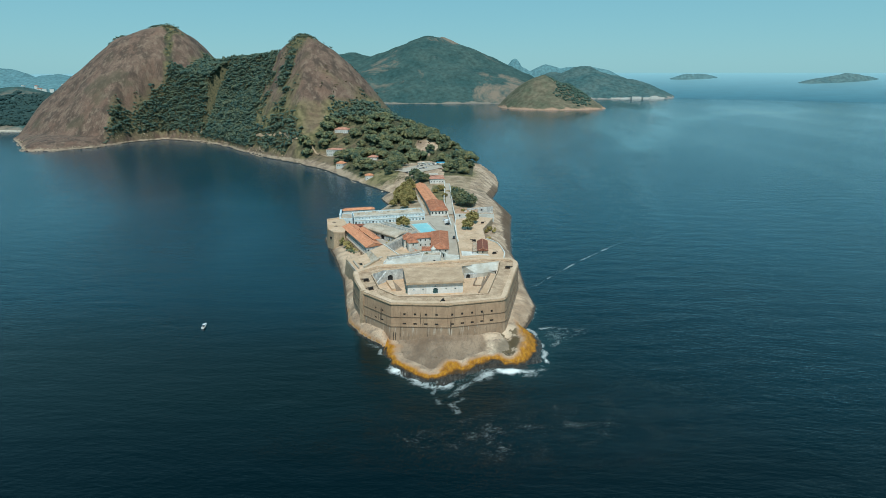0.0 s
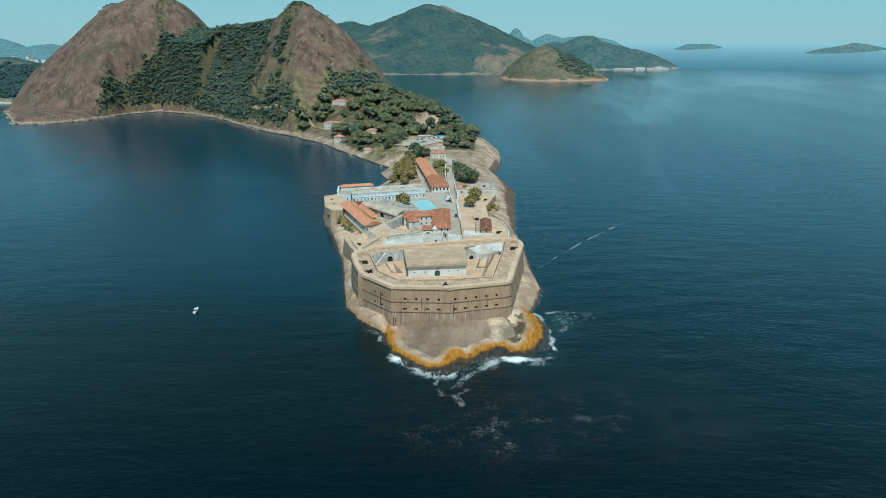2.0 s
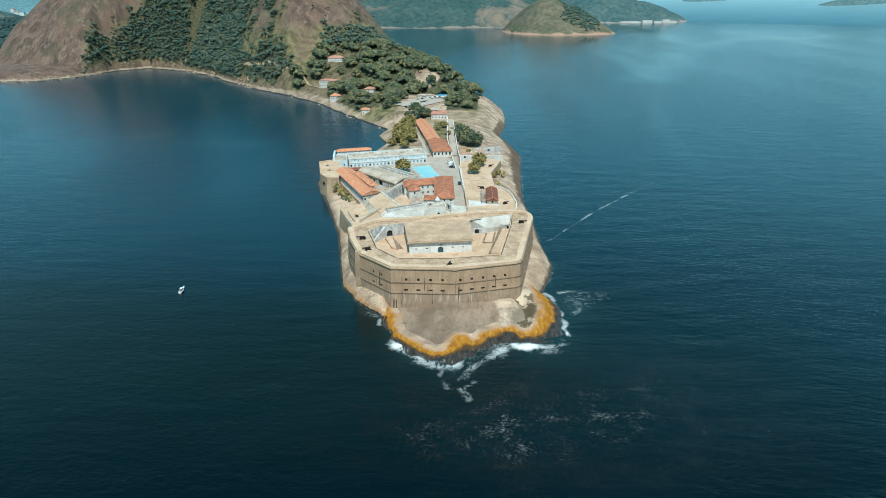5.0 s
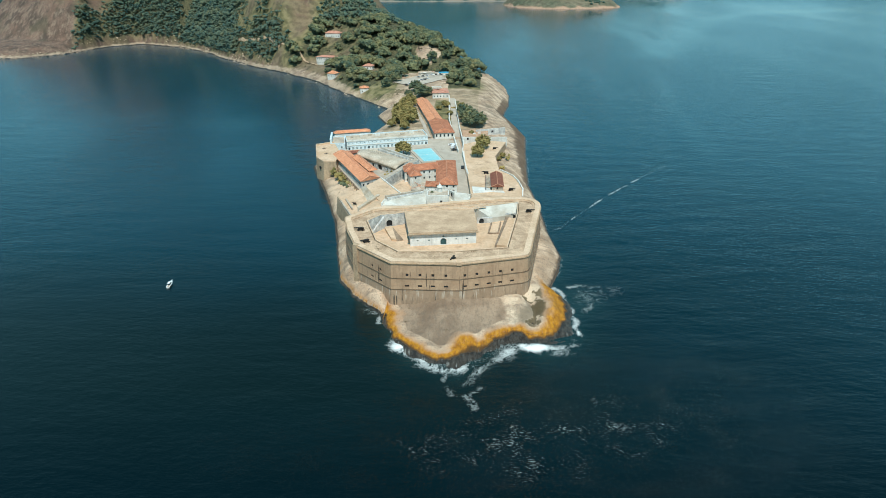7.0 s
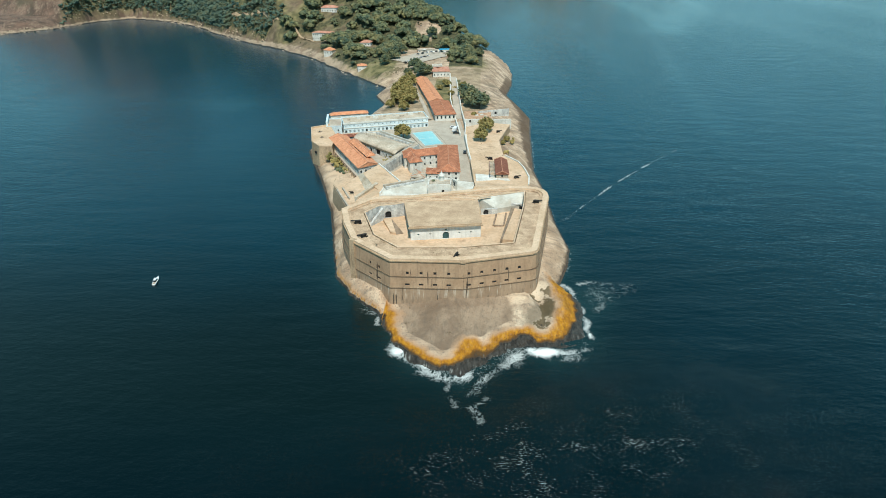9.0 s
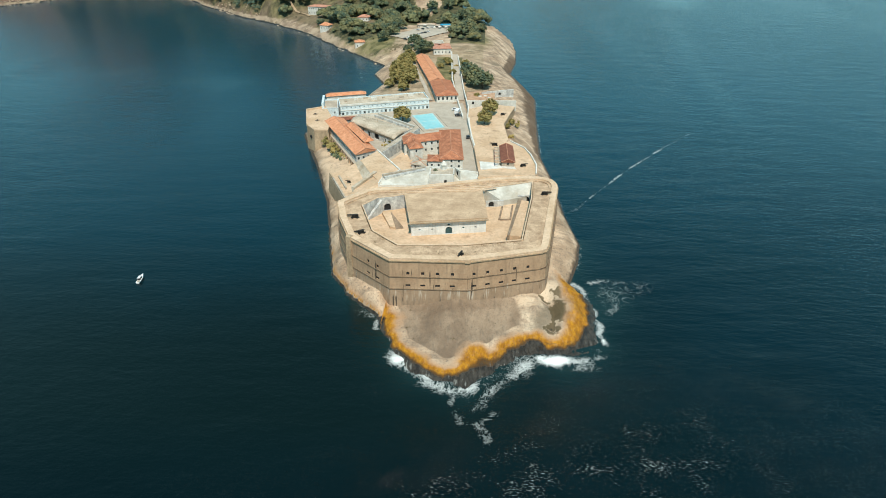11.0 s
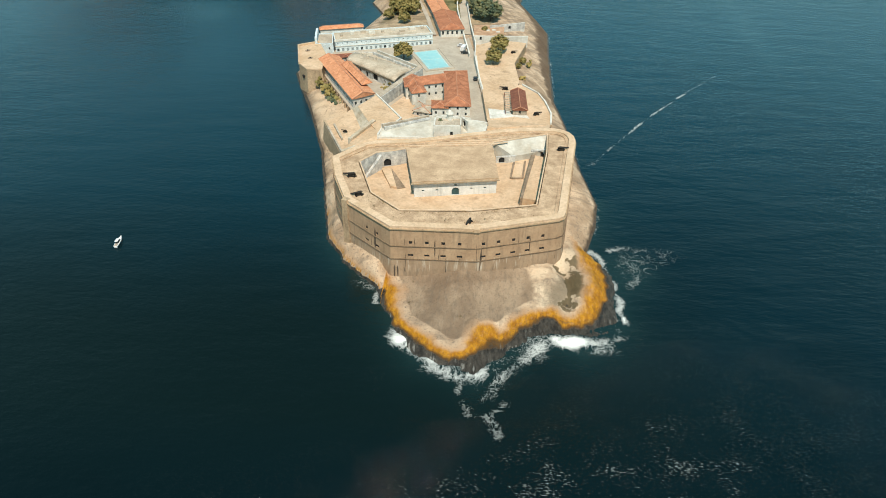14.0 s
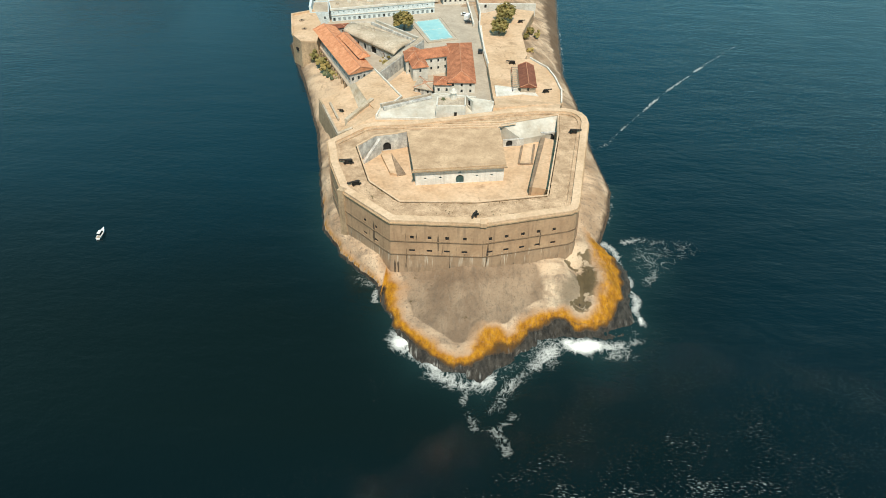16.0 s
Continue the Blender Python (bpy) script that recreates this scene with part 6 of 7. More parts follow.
def sprays(centres, radii, per, rng):
    """Small leafy twigs standing out of clumps: quads at random tilts."""
    c, r = np.repeat(np.asarray(centres), per, 0), np.repeat(np.asarray(radii), per)[:, None]
    out = rng.normal(0, 1, c.shape)
    out[:, 2] = np.abs(out[:, 2])
    out /= np.linalg.norm(out, axis=1)[:, None]
    p = c + out * r * np.array([1, 1, 0.8]) * rng.uniform(0.8, 1.25, r.shape)
    u = rng.normal(0, 1, c.shape)
    u /= np.linalg.norm(u, axis=1)[:, None]
    w = np.cross(u, rng.normal(0, 1, c.shape))
    w /= np.linalg.norm(w, axis=1)[:, None]
    s = r * rng.uniform(0.14, 0.32, r.shape)
    return np.stack([p - u * s, p + w * s * 0.7, p + u * s, p - w * s * 0.7], 1).reshape(-1, 3), np.arange(len(p) * 4).reshape(-1, 4)


def wood(name, label, xr, yr, cell, per, level, size, seed, want, material, lift=0.3, leaves=10):
    rng = np.random.RandomState(seed)
    gx, gy = np.meshgrid(np.arange(*xr, cell), np.arange(*yr, cell))
    x = gx.ravel() + rng.uniform(-0.5, 0.5, gx.size) * cell
    y = gy.ravel() + rng.uniform(-0.5, 0.5, gx.size) * cell
    z, d = land(x, y)
    ok = want(x, y, z, d) > rng.uniform(0.15, 0.95, x.size)
    x, y, z = x[ok], y[ok], z[ok]
    r = size * rng.uniform(0.5, 1.35, x.size) ** 1.3
    cs, rs = [], []
    for k in range(per):
        a, q = rng.uniform(0, 6.28, x.size), np.sqrt(rng.uniform(0.0, 0.95, x.size))
        cs.append(np.stack([x + np.cos(a) * q * r, y + np.sin(a) * q * r, z + r * (lift + 0.72 * np.sqrt(1 - q * q) + rng.uniform(-0.12, 0.1, x.size))], -1))
        rs.append(r * rng.uniform(0.26, 0.44, x.size))
    cs, rs = np.concatenate(cs), np.concatenate(rs) * rng.uniform(0.62, 1.15, len(cs) * x.size)
    v, f = clumps(cs, rs, level, rng, 0.8, 0.36)
    lv, lf = sprays(cs, rs, leaves, rng)
    me = bpy.data.meshes.new(name)
    me.from_pydata(np.concatenate([v, lv]).tolist(), [], f.tolist() + (lf + len(v)).tolist())
    me.materials.append(material)
    return tagged(new(name, me), label, "woods", kind="stuff")


wood("woods", "dense dark green woods on the granite hills", (-1000, -90), (600, 1120), 5.6, 8, 1, 4.7, 21, lambda x, y, z, d: np.where((y - 640 > 0.9 * (x + 300)) | (y > 700), forest(x, y, z, d), 0), M_wood, leaves=3)
wood("summit_scrub", "low dark green scrub on the bare summits and in the cleft", (-900, -280), (800, 1110), 3.4, 5, 1, 2.5, 25, lambda x, y, z, d: summit_scrub(x, y), M_wood, leaves=3)
wood("foot_woods", "dense dark green woods down to the bay shore", (-745, -395), (725, 1010), 3.6, 7, 1, 4.6, 24, lambda x, y, z, d: np.where((d < 62) & (d > 1.5), forest(x, y, z, d), 0), M_wood, lift=0.2, leaves=4)


def steepness(x, y):
    z0 = land(x, y)[0]
    return np.hypot(land(x + 3, y)[0] - z0, land(x, y + 3)[0] - z0) / 3


wood("slope_woods", "dark green woods hanging on the steep saddle above the bay", (-700, -330), (790, 1000), 3.1, 5, 1, 4.2, 26, lambda x, y, z, d: forest(x, y, z, d) * np.clip(steepness(x, y) - 0.9, 0, 1) * 1.6, M_wood, leaves=3)
wood("ridge_woods", "lush green woods on the near ridge", (-330, 20), (420, 760), 8.2, 34, 1, 6.8, 22,
     lambda x, y, z, d: np.where((y - 640 > 0.9 * (x + 300)) | (y > 700), 0, forest(x, y, z, d) * np.where(waves(x, y, 31, 0.045, 3) > 0.05, 0.36, 0.74) * np.clip(0.62 + z / 90, 0, 1)), M_green, leaves=12)
wood("scrub", "low olive scrub on the rock slopes", (-720, -60), (430, 1000), 7.0, 3, 1, 2.2, 23,
     lambda x, y, z, d: np.where(forest(x, y, z, d) < 0.5, 0.42, 0.0) * (d > 14) * (waves(x, y, 33, 0.05, 3) > -0.05) * ((dome_distance(x, y) > 1.0) | (z < 60)) * ((y > 570) | (x < -105)), M_scrub)


def shore_boulders():
    """Pale broken rocks along the bay's edge."""
    rng = np.random.RandomState(35)
    x, y = rng.uniform(-1000, -70, 60000), rng.uniform(395, 1000, 60000)
    d = inside_distance(x, y, SHORE + BAY)
    ok = (d > -5) & (d < 7) & (waves(x, y, 36, 0.05, 3) > -0.25) & ((x < -330) | (rng.uniform(0, 1, x.size) < 0.15))
    x, y = x[ok], y[ok]
    z, _ = land(x, y)
    r = rng.uniform(0.5, 1.5, len(x)) ** 1.6
    v, f = clumps(np.stack([x, y, np.maximum(z, -0.4) + r * 0.1], -1), r, 1, rng, 0.65, 0.3)
    m = surface("pale_shore_rock", (0.26, 0.19, 0.13), (0.50, 0.39, 0.28), 0.2, fine=6.0, stain=0.6, stain_colour=(0.12, 0.09, 0.065))
    tagged(mesh_object("shore_boulders", v, f, m), "pale broken boulders along the edge of the bay", "boulders", kind="stuff")


shore_boulders()


def tree(label, height, spread, leaves, seed):
    """A tree at the origin: tapered trunk, limbs, and a crown of clumps and single leaves."""
    rng = np.random.RandomState(seed)
    e = thing("tree", 0, 0, 0, label, "tree")
    bm = bmesh.new()
    tube(bm, (0, 0, -0.8), (0.15, 0.1, height * 0.35), 0.32, 0.22, 8)
    ends = []
    for k in range(7):
        a = k * 0.9 + rng.uniform(0, 0.5)
        p = Vector((0.15, 0.1, height * rng.uniform(0.25, 0.36)))
        q = Vector((math.cos(a) * spread * rng.uniform(0.4, 0.7), math.sin(a) * spread * rng.uniform(0.4, 0.7), height * rng.uniform(0.55, 0.85)))
        m = p.lerp(q, 0.5) + Vector((0, 0, 0.4))
        tube(bm, p, m, 0.16, 0.11, 6)
        tube(bm, m, q, 0.11, 0.04, 6)
        ends.append(q)
    part("trunk", bm, M_bark, e)
    n = 230
    a, q = rng.uniform(0, 6.28, n), np.sqrt(rng.uniform(0.02, 1, n)) * (0.82 + 0.18 * np.sin(a * 3 + seed))
    c = np.stack([np.cos(a) * q * spread, np.sin(a) * q * spread, height * (0.34 + 0.62 * np.sqrt(np.clip(1 - q ** 2, 0, 1)) * rng.uniform(0.25, 1.0, n) + 0.12 * np.sin(a * 4 + q * 5))], -1)
    v, f = clumps(c, rng.uniform(0.35, 0.95, n) * spread / 4.8, 1, rng, 0.75, 0.35)
    m = 900
    i = rng.randint(0, n, m)
    p = c[i] + rng.normal(0, 0.55, (m, 3)) * spread / 4.2
    u = rng.normal(0, 1, (m, 3))
    u /= np.linalg.norm(u, axis=1)[:, None]
    w = np.cross(u, rng.normal(0, 1, (m, 3)))
    w /= np.linalg.norm(w, axis=1)[:, None]
    s = rng.uniform(0.18, 0.38, (m, 1))
    quad = np.stack([p - u * s, p + w * s * 0.6, p + u * s, p - w * s * 0.6], 1).reshape(-1, 3)
    k = len(v)
    me = bpy.data.meshes.new("crown")
    me.from_pydata(np.concatenate([v, quad]).tolist(), [], f.tolist() + (np.arange(m * 4).reshape(-1, 4) + k).tolist())
    me.materials.append(leaves)
    ob = new("crown", me)
    ob.parent = e
    return e


KINDS = [tree("olive-green spreading tree with sunlit crown", 7.5, 4.6, M_olive, 41), tree("dark green broad tree beside the road", 9.0, 6.0, M_green, 42),
         tree("small bushy olive tree among rocks", 4.6, 3.4, M_olive, 43)]


FORT_TREES = [(0, -51, 199, 10.4, 1.35), (0, 6.0, 187, 14, 1.1), (0, 9.5, 208, 14, 1.3), (2, 25, 205, None, 0.8), (2, 22, 196, None, 0.7), (2, 0, 255, 12, 0.7)]
GATE_TREES = [(1, -57, 392, None, 1.4), (1, -50, 398, None, 1.0), (1, -66, 420, None, 1.3), (1, -56, 404, None, 1.0), (1, -72, 404, None, 0.8), (1, -20, 470, None, 1.3), (1, -12, 490, None, 1.3), (1, -16, 510, None, 1.2), (1, -6, 465, None, 1.0), (1, -22, 535, None, 1.3), (1, -10, 530, None, 1.2), (1, 2, 500, None, 1.0), (1, -95, 470, None, 1.2), (1, -104, 452, None, 1.1), (1, -90, 500, None, 1.1), (1, -100, 520, None, 1.2), (1, -80, 560, None, 1.2), (1, -60, 566, None, 1.2), (1, -40, 570, None, 1.1)]
NECK_TREES = [(0, -68, 342, None, 1.7), (0, -65, 356, None, 1.6), (0, -60, 318, None, 1.5), (0, -56, 296, None, 1.4), (2, -76, 346, None, 1.5), (2, -70, 300, None, 1.3), (2, -27, 350, None, 1.1), (2, -22, 322, None, 0.9), (0, -72, 332, None, 1.6), (0, -64, 296, None, 1.4), (0, -70, 312, None, 1.6), (0, -66, 352, None, 1.4), (0, -63, 326, None, 1.3), (0, -60, 306, None, 1.2), (0, -60, 276, None, 1.0), (0, -74, 290, None, 0.9), (2, -12, 350, None, 1.1), (2, -34, 340, None, 0.9), (2, -30, 360, None, 0.9)]
ROADSIDE_TREES = [(1, -4, 300, None, 1.5), (1, 4, 284, None, 1.35), (1, -8, 316, None, 1.3), (1, 6, 296, None, 1.2), (1, -2, 288, None, 1.2)]
for k, x, y, z, sc in (*FORT_TREES, *NECK_TREES, *ROADSIDE_TREES, *GATE_TREES):
    z = ground_at(x, y) if z is None else z
    t_ = copy_thing(KINDS[k], pose(x, y, z, 0, 0, (x * 37 + y * 11) % 360) @ Matrix.Scale(sc, 4))
    t_["group"] = "trees on the fort and neck"
for t_ in KINDS:
    for o in (*t_.children_recursive, t_):
        bpy.data.objects.remove(o)


def bush(label, pts, r, seed, material):
    rng = np.random.RandomState(seed)
    for x, y, z in pts:
        n = 16
        c = np.array([x, y, z]) + rng.normal(0, 1, (n, 3)) * np.array([r * 0.5, r * 0.5, r * 0.28]) + np.array([0, 0, r * 0.35])
        v, f = clumps(c, rng.uniform(0.25, 0.5, n) * r, 1, rng, 0.8, 0.35)
        tagged(mesh_object("bush", v, f, material), label, "bush", "bushes on the fort")


bush("yellow-green creeper bush on the retaining wall", [(-99, 168, 8.5), (-96, 161, 8.6), (-91, 153, 8.2), (-88, 148, 7.6), (-82, 141, 7.2)], 3.0, 51, M_olive)
bush("dark shrub under the barracks wall", [(-86, 145, 5.8), (-84, 140, 6.0), (-80, 136, 6.4)], 2.6, 52, M_green)
bush("green bush growing beside the casemate", [(-55.6, 150.0, 10.6), (-53.4, 147.2, 10.6)], 2.4, 53, M_olive)
bush("small plant growing on the turret", [(-18.6, 80.6, 25.6)], 1.0, 54, M_green)
bush("dry bush on the rock slope", [(24, 178, 8.0), (29, 200, 8.6), (-24, 330, 12), (-20, 345, 13), (-62, 380, 13.4)], 2.2, 55, M_olive)


def weeds(pts, step, spread, seed):
    """Dry tufts along a line: centres and radii."""
    rng = np.random.RandomState(seed)
    cs, rs = [], []
    for (ax, ay, az), (bx, by, bz) in zip(pts, pts[1:]):
        n = int(math.hypot(bx - ax, by - ay) / step)
        for k in rng.uniform(0, 1, n):
            cs.append((ax + (bx - ax) * k + rng.normal(0, spread), ay + (by - ay) * k + rng.normal(0, spread), az + (bz - az) * k + 0.05))
            rs.append(rng.uniform(0.08, 0.24))
    return cs, rs


M_weed = leaf_material("dry_weeds", (0.11, 0.082, 0.042), (0.30, 0.23, 0.125), 0.3)
cs, rs = [], []
for pts, step, spread, seed in (([(21.5, 19.4, YARD), (-2.3, 13.8, YARD), (-28.0, 12.2, YARD), (-40.0, 22.6, YARD)], 0.45, 0.5, 71), ([(21.5, 17.0, TERRACE), (-2.3, 11.2, TERRACE), (-29.0, 9.6, TERRACE), (-42.0, 21.4, TERRACE)], 0.7, 0.7, 72),
                                ([(-47.5, 24, TERRACE + 0.4), (-31, 5.5, TERRACE + 0.4), (0, 5.0, TERRACE + 0.4), (27, 13.0, TERRACE + 0.4)], 2.2, 1.2, 73),                                 ([(31, 20, TERRACE), (37, 60, TERRACE)], 1.4, 1.3, 75), ([(-60, 84, 14), (-72, 98, 13.4)], 1.3, 1.2, 76), ([(6, 150, 14), (10, 215, 14)], 1.6, 3.0, 77), ([(8, 108, 17.8), (24, 136, 18)], 1.6, 2.0, 78)):
    a, b = weeds(pts, step, spread, seed)
    cs, rs = cs + a, rs + b
v, f = clumps(np.array(cs), np.array(rs), 1, np.random.RandomState(79), 0.5, 0.4)
tagged(mesh_object("dry_weeds", v, f, M_weed), "dry brown weeds growing on the terraces and copings", "weeds", kind="stuff")


# ---- guns, vehicles, boat ----
def lathe(bm, profile, sides=12):
    """A turned body along x from pairs of (x, radius)."""
    rows = [[bm.verts.new((x, r * math.cos(k * 2 * math.pi / sides), r * math.sin(k * 2 * math.pi / sides))) for k in range(sides)] for x, r in profile]
    for a, b in zip(rows, rows[1:]):
        for k in range(sides):
            bm.faces.new((a[k], a[(k + 1) % sides], b[(k + 1) % sides], b[k]))
    bm.faces.new(rows[0][::-1])
    bm.faces.new(rows[-1])


def cannon():
    e = thing("cannon", 0, 0, 0, "black iron cannon on a heavy iron carriage", "cannon", "cannons on the ramparts")
    bm = bmesh.new()
    lathe(bm, [(-2.2, 0.18), (-2.0, 0.3), (-1.7, 0.52), (-1.5, 0.55), (-0.2, 0.5), (-0.1, 0.44), (1.4, 0.36), (1.5, 0.4), (2.6, 0.3), (2.75, 0.38), (2.95, 0.36), (2.96, 0.2), (2.3, 0.18)])
    bmesh.ops.translate(bm, verts=bm.verts, vec=(0.2, 0, 1.5))
    part("barrel", bm, M_iron, e)
    for sy in (-1, 1):
        bm = bmesh.new()
        p = [(-1.9, 0.3), (1.3, 0.3), (1.3, 1.0), (0.7, 1.35), (-0.3, 1.35), (-0.6, 1.0), (-1.9, 0.75)]
        a = [bm.verts.new((x, sy * 0.62, z)) for x, z in p]
        b = [bm.verts.new((x, sy * 0.80, z)) for x, z in p]
        bm.faces.new(a)
        bm.faces.new(b[::-1])
        for i in range(len(p)):
            bm.faces.new((a[i], a[(i + 1) % len(p)], b[(i + 1) % len(p)], b[i]))
        bmesh.ops.recalc_face_normals(bm, faces=bm.faces)
        part("carriage_cheek", bm, M_iron, e)
        for x in (-1.4, 0.9):
            bm = bmesh.new()
            tube(bm, (x, sy * 0.84, 0.36), (x, sy * 1.06, 0.36), 0.36, 0.36, 14)
            part("wheel", bm, M_iron, e)
    for x in (-1.4, 0.9):
        bm = bmesh.new()
        tube(bm, (x, -0.84, 0.36), (x, 0.84, 0.36), 0.09, 0.09, 8)
        part("axle", bm, M_iron, e)
    bm = bmesh.new()
    box(bm, -2.4, -0.45, 0.06, 1.6, 0.45, 0.3)
    part("bed", bm, M_iron, e)
    return e


gun = cannon()
GUNS = [(35.0, 61.5, TERRACE, 5, 0.9), (-3.0, 4.6, TERRACE, 250, 0.85), (-51.0, 33.0, TERRACE, 185, 0.95), (-45.6, 19.5, TERRACE, 205, 0.9), (12.0, 138.0, 17.5, 170, 0.9),
        (27.5, 106.5, 18.0, 20, 0.8), (-66.0, 88.6, 13.95, 170, 0.55), (19.0, 206.0, 14.0, 20, 0.8)]
for x, y, z, a, sc in GUNS:
    copy_thing(gun, pose(x, y, z + 0.02, 0, 0, a) @ Matrix.Scale(sc, 4))
for o in (*gun.children_recursive, gun):
    bpy.data.objects.remove(o)

for x, y in ((-111.5, 194), (-106.5, 181)):
    mount = thing("gun_mount", x, y, 15.8, "worn round stone gun mount on the bastion", "gun mount", "gun mounts")
    bm = bmesh.new()
    tube(bm, (x, y, 15.6), (x, y, 16.05), 1.7, 1.6, 18)
    part("plinth", bm, M_brownstone, mount)
    bm = bmesh.new()
    tube(bm, (x, y, 16.0), (x, y, 16.5), 0.55, 0.45, 12)
    part("pivot", bm, M_iron, mount)

M_carwhite = surface("white_car_paint", (0.70, 0.71, 0.72), (0.80, 0.80, 0.80), 0.6, rough=0.3, bump=0, spec=0.5)
M_cardark = surface("dark_car_paint", (0.02, 0.022, 0.024), (0.035, 0.036, 0.038), 0.6, rough=0.3, bump=0, spec=0.5)
M_tyre = surface("tyre_rubber", (0.012, 0.012, 0.012), (0.025, 0.025, 0.025), 3.0, rough=0.9)
M_glass = surface("tinted_car_glass", (0.012, 0.015, 0.018), (0.02, 0.025, 0.03), 1.0, rough=0.1, bump=0, spec=0.6)
M_silver = surface("silver_car_paint", (0.38, 0.39, 0.40), (0.46, 0.47, 0.48), 0.6, rough=0.3, bump=0, spec=0.5)


def vehicle(name, label, profile, length, width, paint, group, cabin=None, truck=False):
    """A parked vehicle along x: shaped body, cabin glass, wheels with tyres and rims."""
    e = thing(name, 0, 0, 0, label, "truck" if truck else "car", group)
    bm = bmesh.new()
    a = [bm.verts.new((x, -width / 2, z)) for x, z in profile]
    b = [bm.verts.new((x, width / 2, z)) for x, z in profile]
    bm.faces.new(a)
    bm.faces.new(b[::-1])
    for i in range(len(profile)):
        j = (i + 1) % len(profile)
        bm.faces.new((a[i], a[j], b[j], b[i]))
    bmesh.ops.recalc_face_normals(bm, faces=bm.faces)
    bmesh.ops.bevel(bm, geom=bm.edges[:], offset=0.06, segments=2, affect='EDGES')
    part("body", bm, paint, e)
    x0, x1, z0, z1 = cabin
    bm = bmesh.new()
    q = [(x0, z0), (x1, z0), (x1 - 0.35, z1), (x0 + 0.35, z1)]
    lo = [bm.verts.new((x, y, z)) for (x, z) in q[:2] for y in (-width / 2 - 0.01, width / 2 + 0.01)]
    hi = [bm.verts.new((x, y, z)) for (x, z) in (q[3], q[2]) for y in (-width / 2 + 0.12, width / 2 - 0.12)]
    for f in ((0, 2, 3, 1), (4, 5, 7, 6)):
        bm.faces.new([(lo + hi)[i] for i in f])
    for f in ((0, 1, 5, 4), (1, 3, 7, 5), (3, 2, 6, 7), (2, 0, 4, 6)):
        bm.faces.new([(lo + hi)[i] for i in f])
    bmesh.ops.recalc_face_normals(bm, faces=bm.faces)
    part("windows", bm, M_glass, e)
    bm = bmesh.new()
    box(bm, x0 + 0.42, -width / 2 + 0.16, z1 - 0.02, x1 - 0.42, width / 2 - 0.16, z1 + 0.06)
    part("roof", bm, paint, e)
    for x in (-length * 0.31, length * 0.31):
        for sy in (-1, 1):
            bm = bmesh.new()
            tube(bm, (x, sy * (width / 2 - 0.18), 0.34), (x, sy * (width / 2 + 0.02), 0.34), 0.34, 0.34, 14)
            w = part("wheel", bm, M_tyre, e)
            bm = bmesh.new()
            tube(bm, (x, sy * (width / 2 + 0.02), 0.34), (x, sy * (width / 2 + 0.04), 0.34), 0.2, 0.2, 10)
            part("rim", bm, M_silver, w)
    return e


CAR = [(-2.1, 0.3), (2.1, 0.3), (2.15, 0.75), (1.2, 0.95), (-1.9, 0.98), (-2.15, 0.8)]
TRUCK = [(-3.4, 0.5), (3.4, 0.5), (3.4, 1.3), (1.9, 1.4), (1.85, 2.7), (-3.4, 2.7)]
trk = vehicle("truck", "white box truck parked in the yard", TRUCK, 6.8, 2.3, M_carwhite, "parked vehicles", (1.7, 3.3, 1.2, 2.3), True)
cars = [vehicle("car", "dark parked car with tinted windows", CAR, 4.2, 1.8, M_cardark, "parked vehicles", (-1.5, 1.0, 0.92, 1.45)),
        vehicle("car", "white parked car with tinted windows", CAR, 4.2, 1.8, M_carwhite, "parked vehicles", (-1.5, 1.0, 0.92, 1.45)),
        vehicle("car", "silver parked car with tinted windows", CAR, 4.2, 1.8, M_silver, "parked vehicles", (-1.5, 1.0, 0.92, 1.45))]
copy_thing(trk, pose(-13.5, 219.5, 10.45, 0, 0, 78) @ Matrix.Scale(1.15, 4))
copy_thing(cars[0], pose(-12.5, 212.4, 10.62, 0, 0, 5) @ Matrix.Scale(1.15, 4))
copy_thing(cars[1], pose(-15.5, 225.6, 10.62, 0, 0, 5) @ Matrix.Scale(1.15, 4))
copy_thing(cars[0], pose(-4.4, 164.0, 12.25, 0, 0, 94) @ Matrix.Scale(1.2, 4))
rng_ = np.random.RandomState(5)
for k in range(14):
    x, y = (-80 + k * 3.2, 447 + k * 4.4) if k < 8 else (-70 + (k - 8) * 5.0, 488 + (k - 8) * 4.5)
    copy_thing(cars[k % 3], pose(x, y, ground_at(x, y) + 0.85, 0, 0, 140 + rng_.uniform(-8, 8)))
for t_ in (trk, *cars):
    for o in (*t_.children_recursive, t_):
        bpy.data.objects.remove(o)

boat = thing("motor_boat", -143.6, 11.8, 0, "small white motor boat with a dark cabin", "boat")
bm = bmesh.new()
secs = [(-3.6, 1.1, 0.9), (-1.5, 1.3, 1.0), (1.0, 1.2, 1.1), (2.8, 0.7, 1.3), (4.2, 0.06, 1.5)]
rows = [[bm.verts.new((x, -w, h)), bm.verts.new((x, -w * 0.55, -0.3)), bm.verts.new((x, w * 0.55, -0.3)), bm.verts.new((x, w, h))] for x, w, h in secs]
for a, b in zip(rows, rows[1:]):
    for k in range(3):
        bm.faces.new((a[k], b[k], b[k + 1], a[k + 1]))
    bm.faces.new((a[3], b[3], b[0], a[0]))
bm.faces.new(rows[0])
bm.faces.new(rows[-1][::-1])
bmesh.ops.recalc_face_normals(bm, faces=bm.faces)
hull = part("hull", bm, M_carwhite)
bm = bmesh.new()
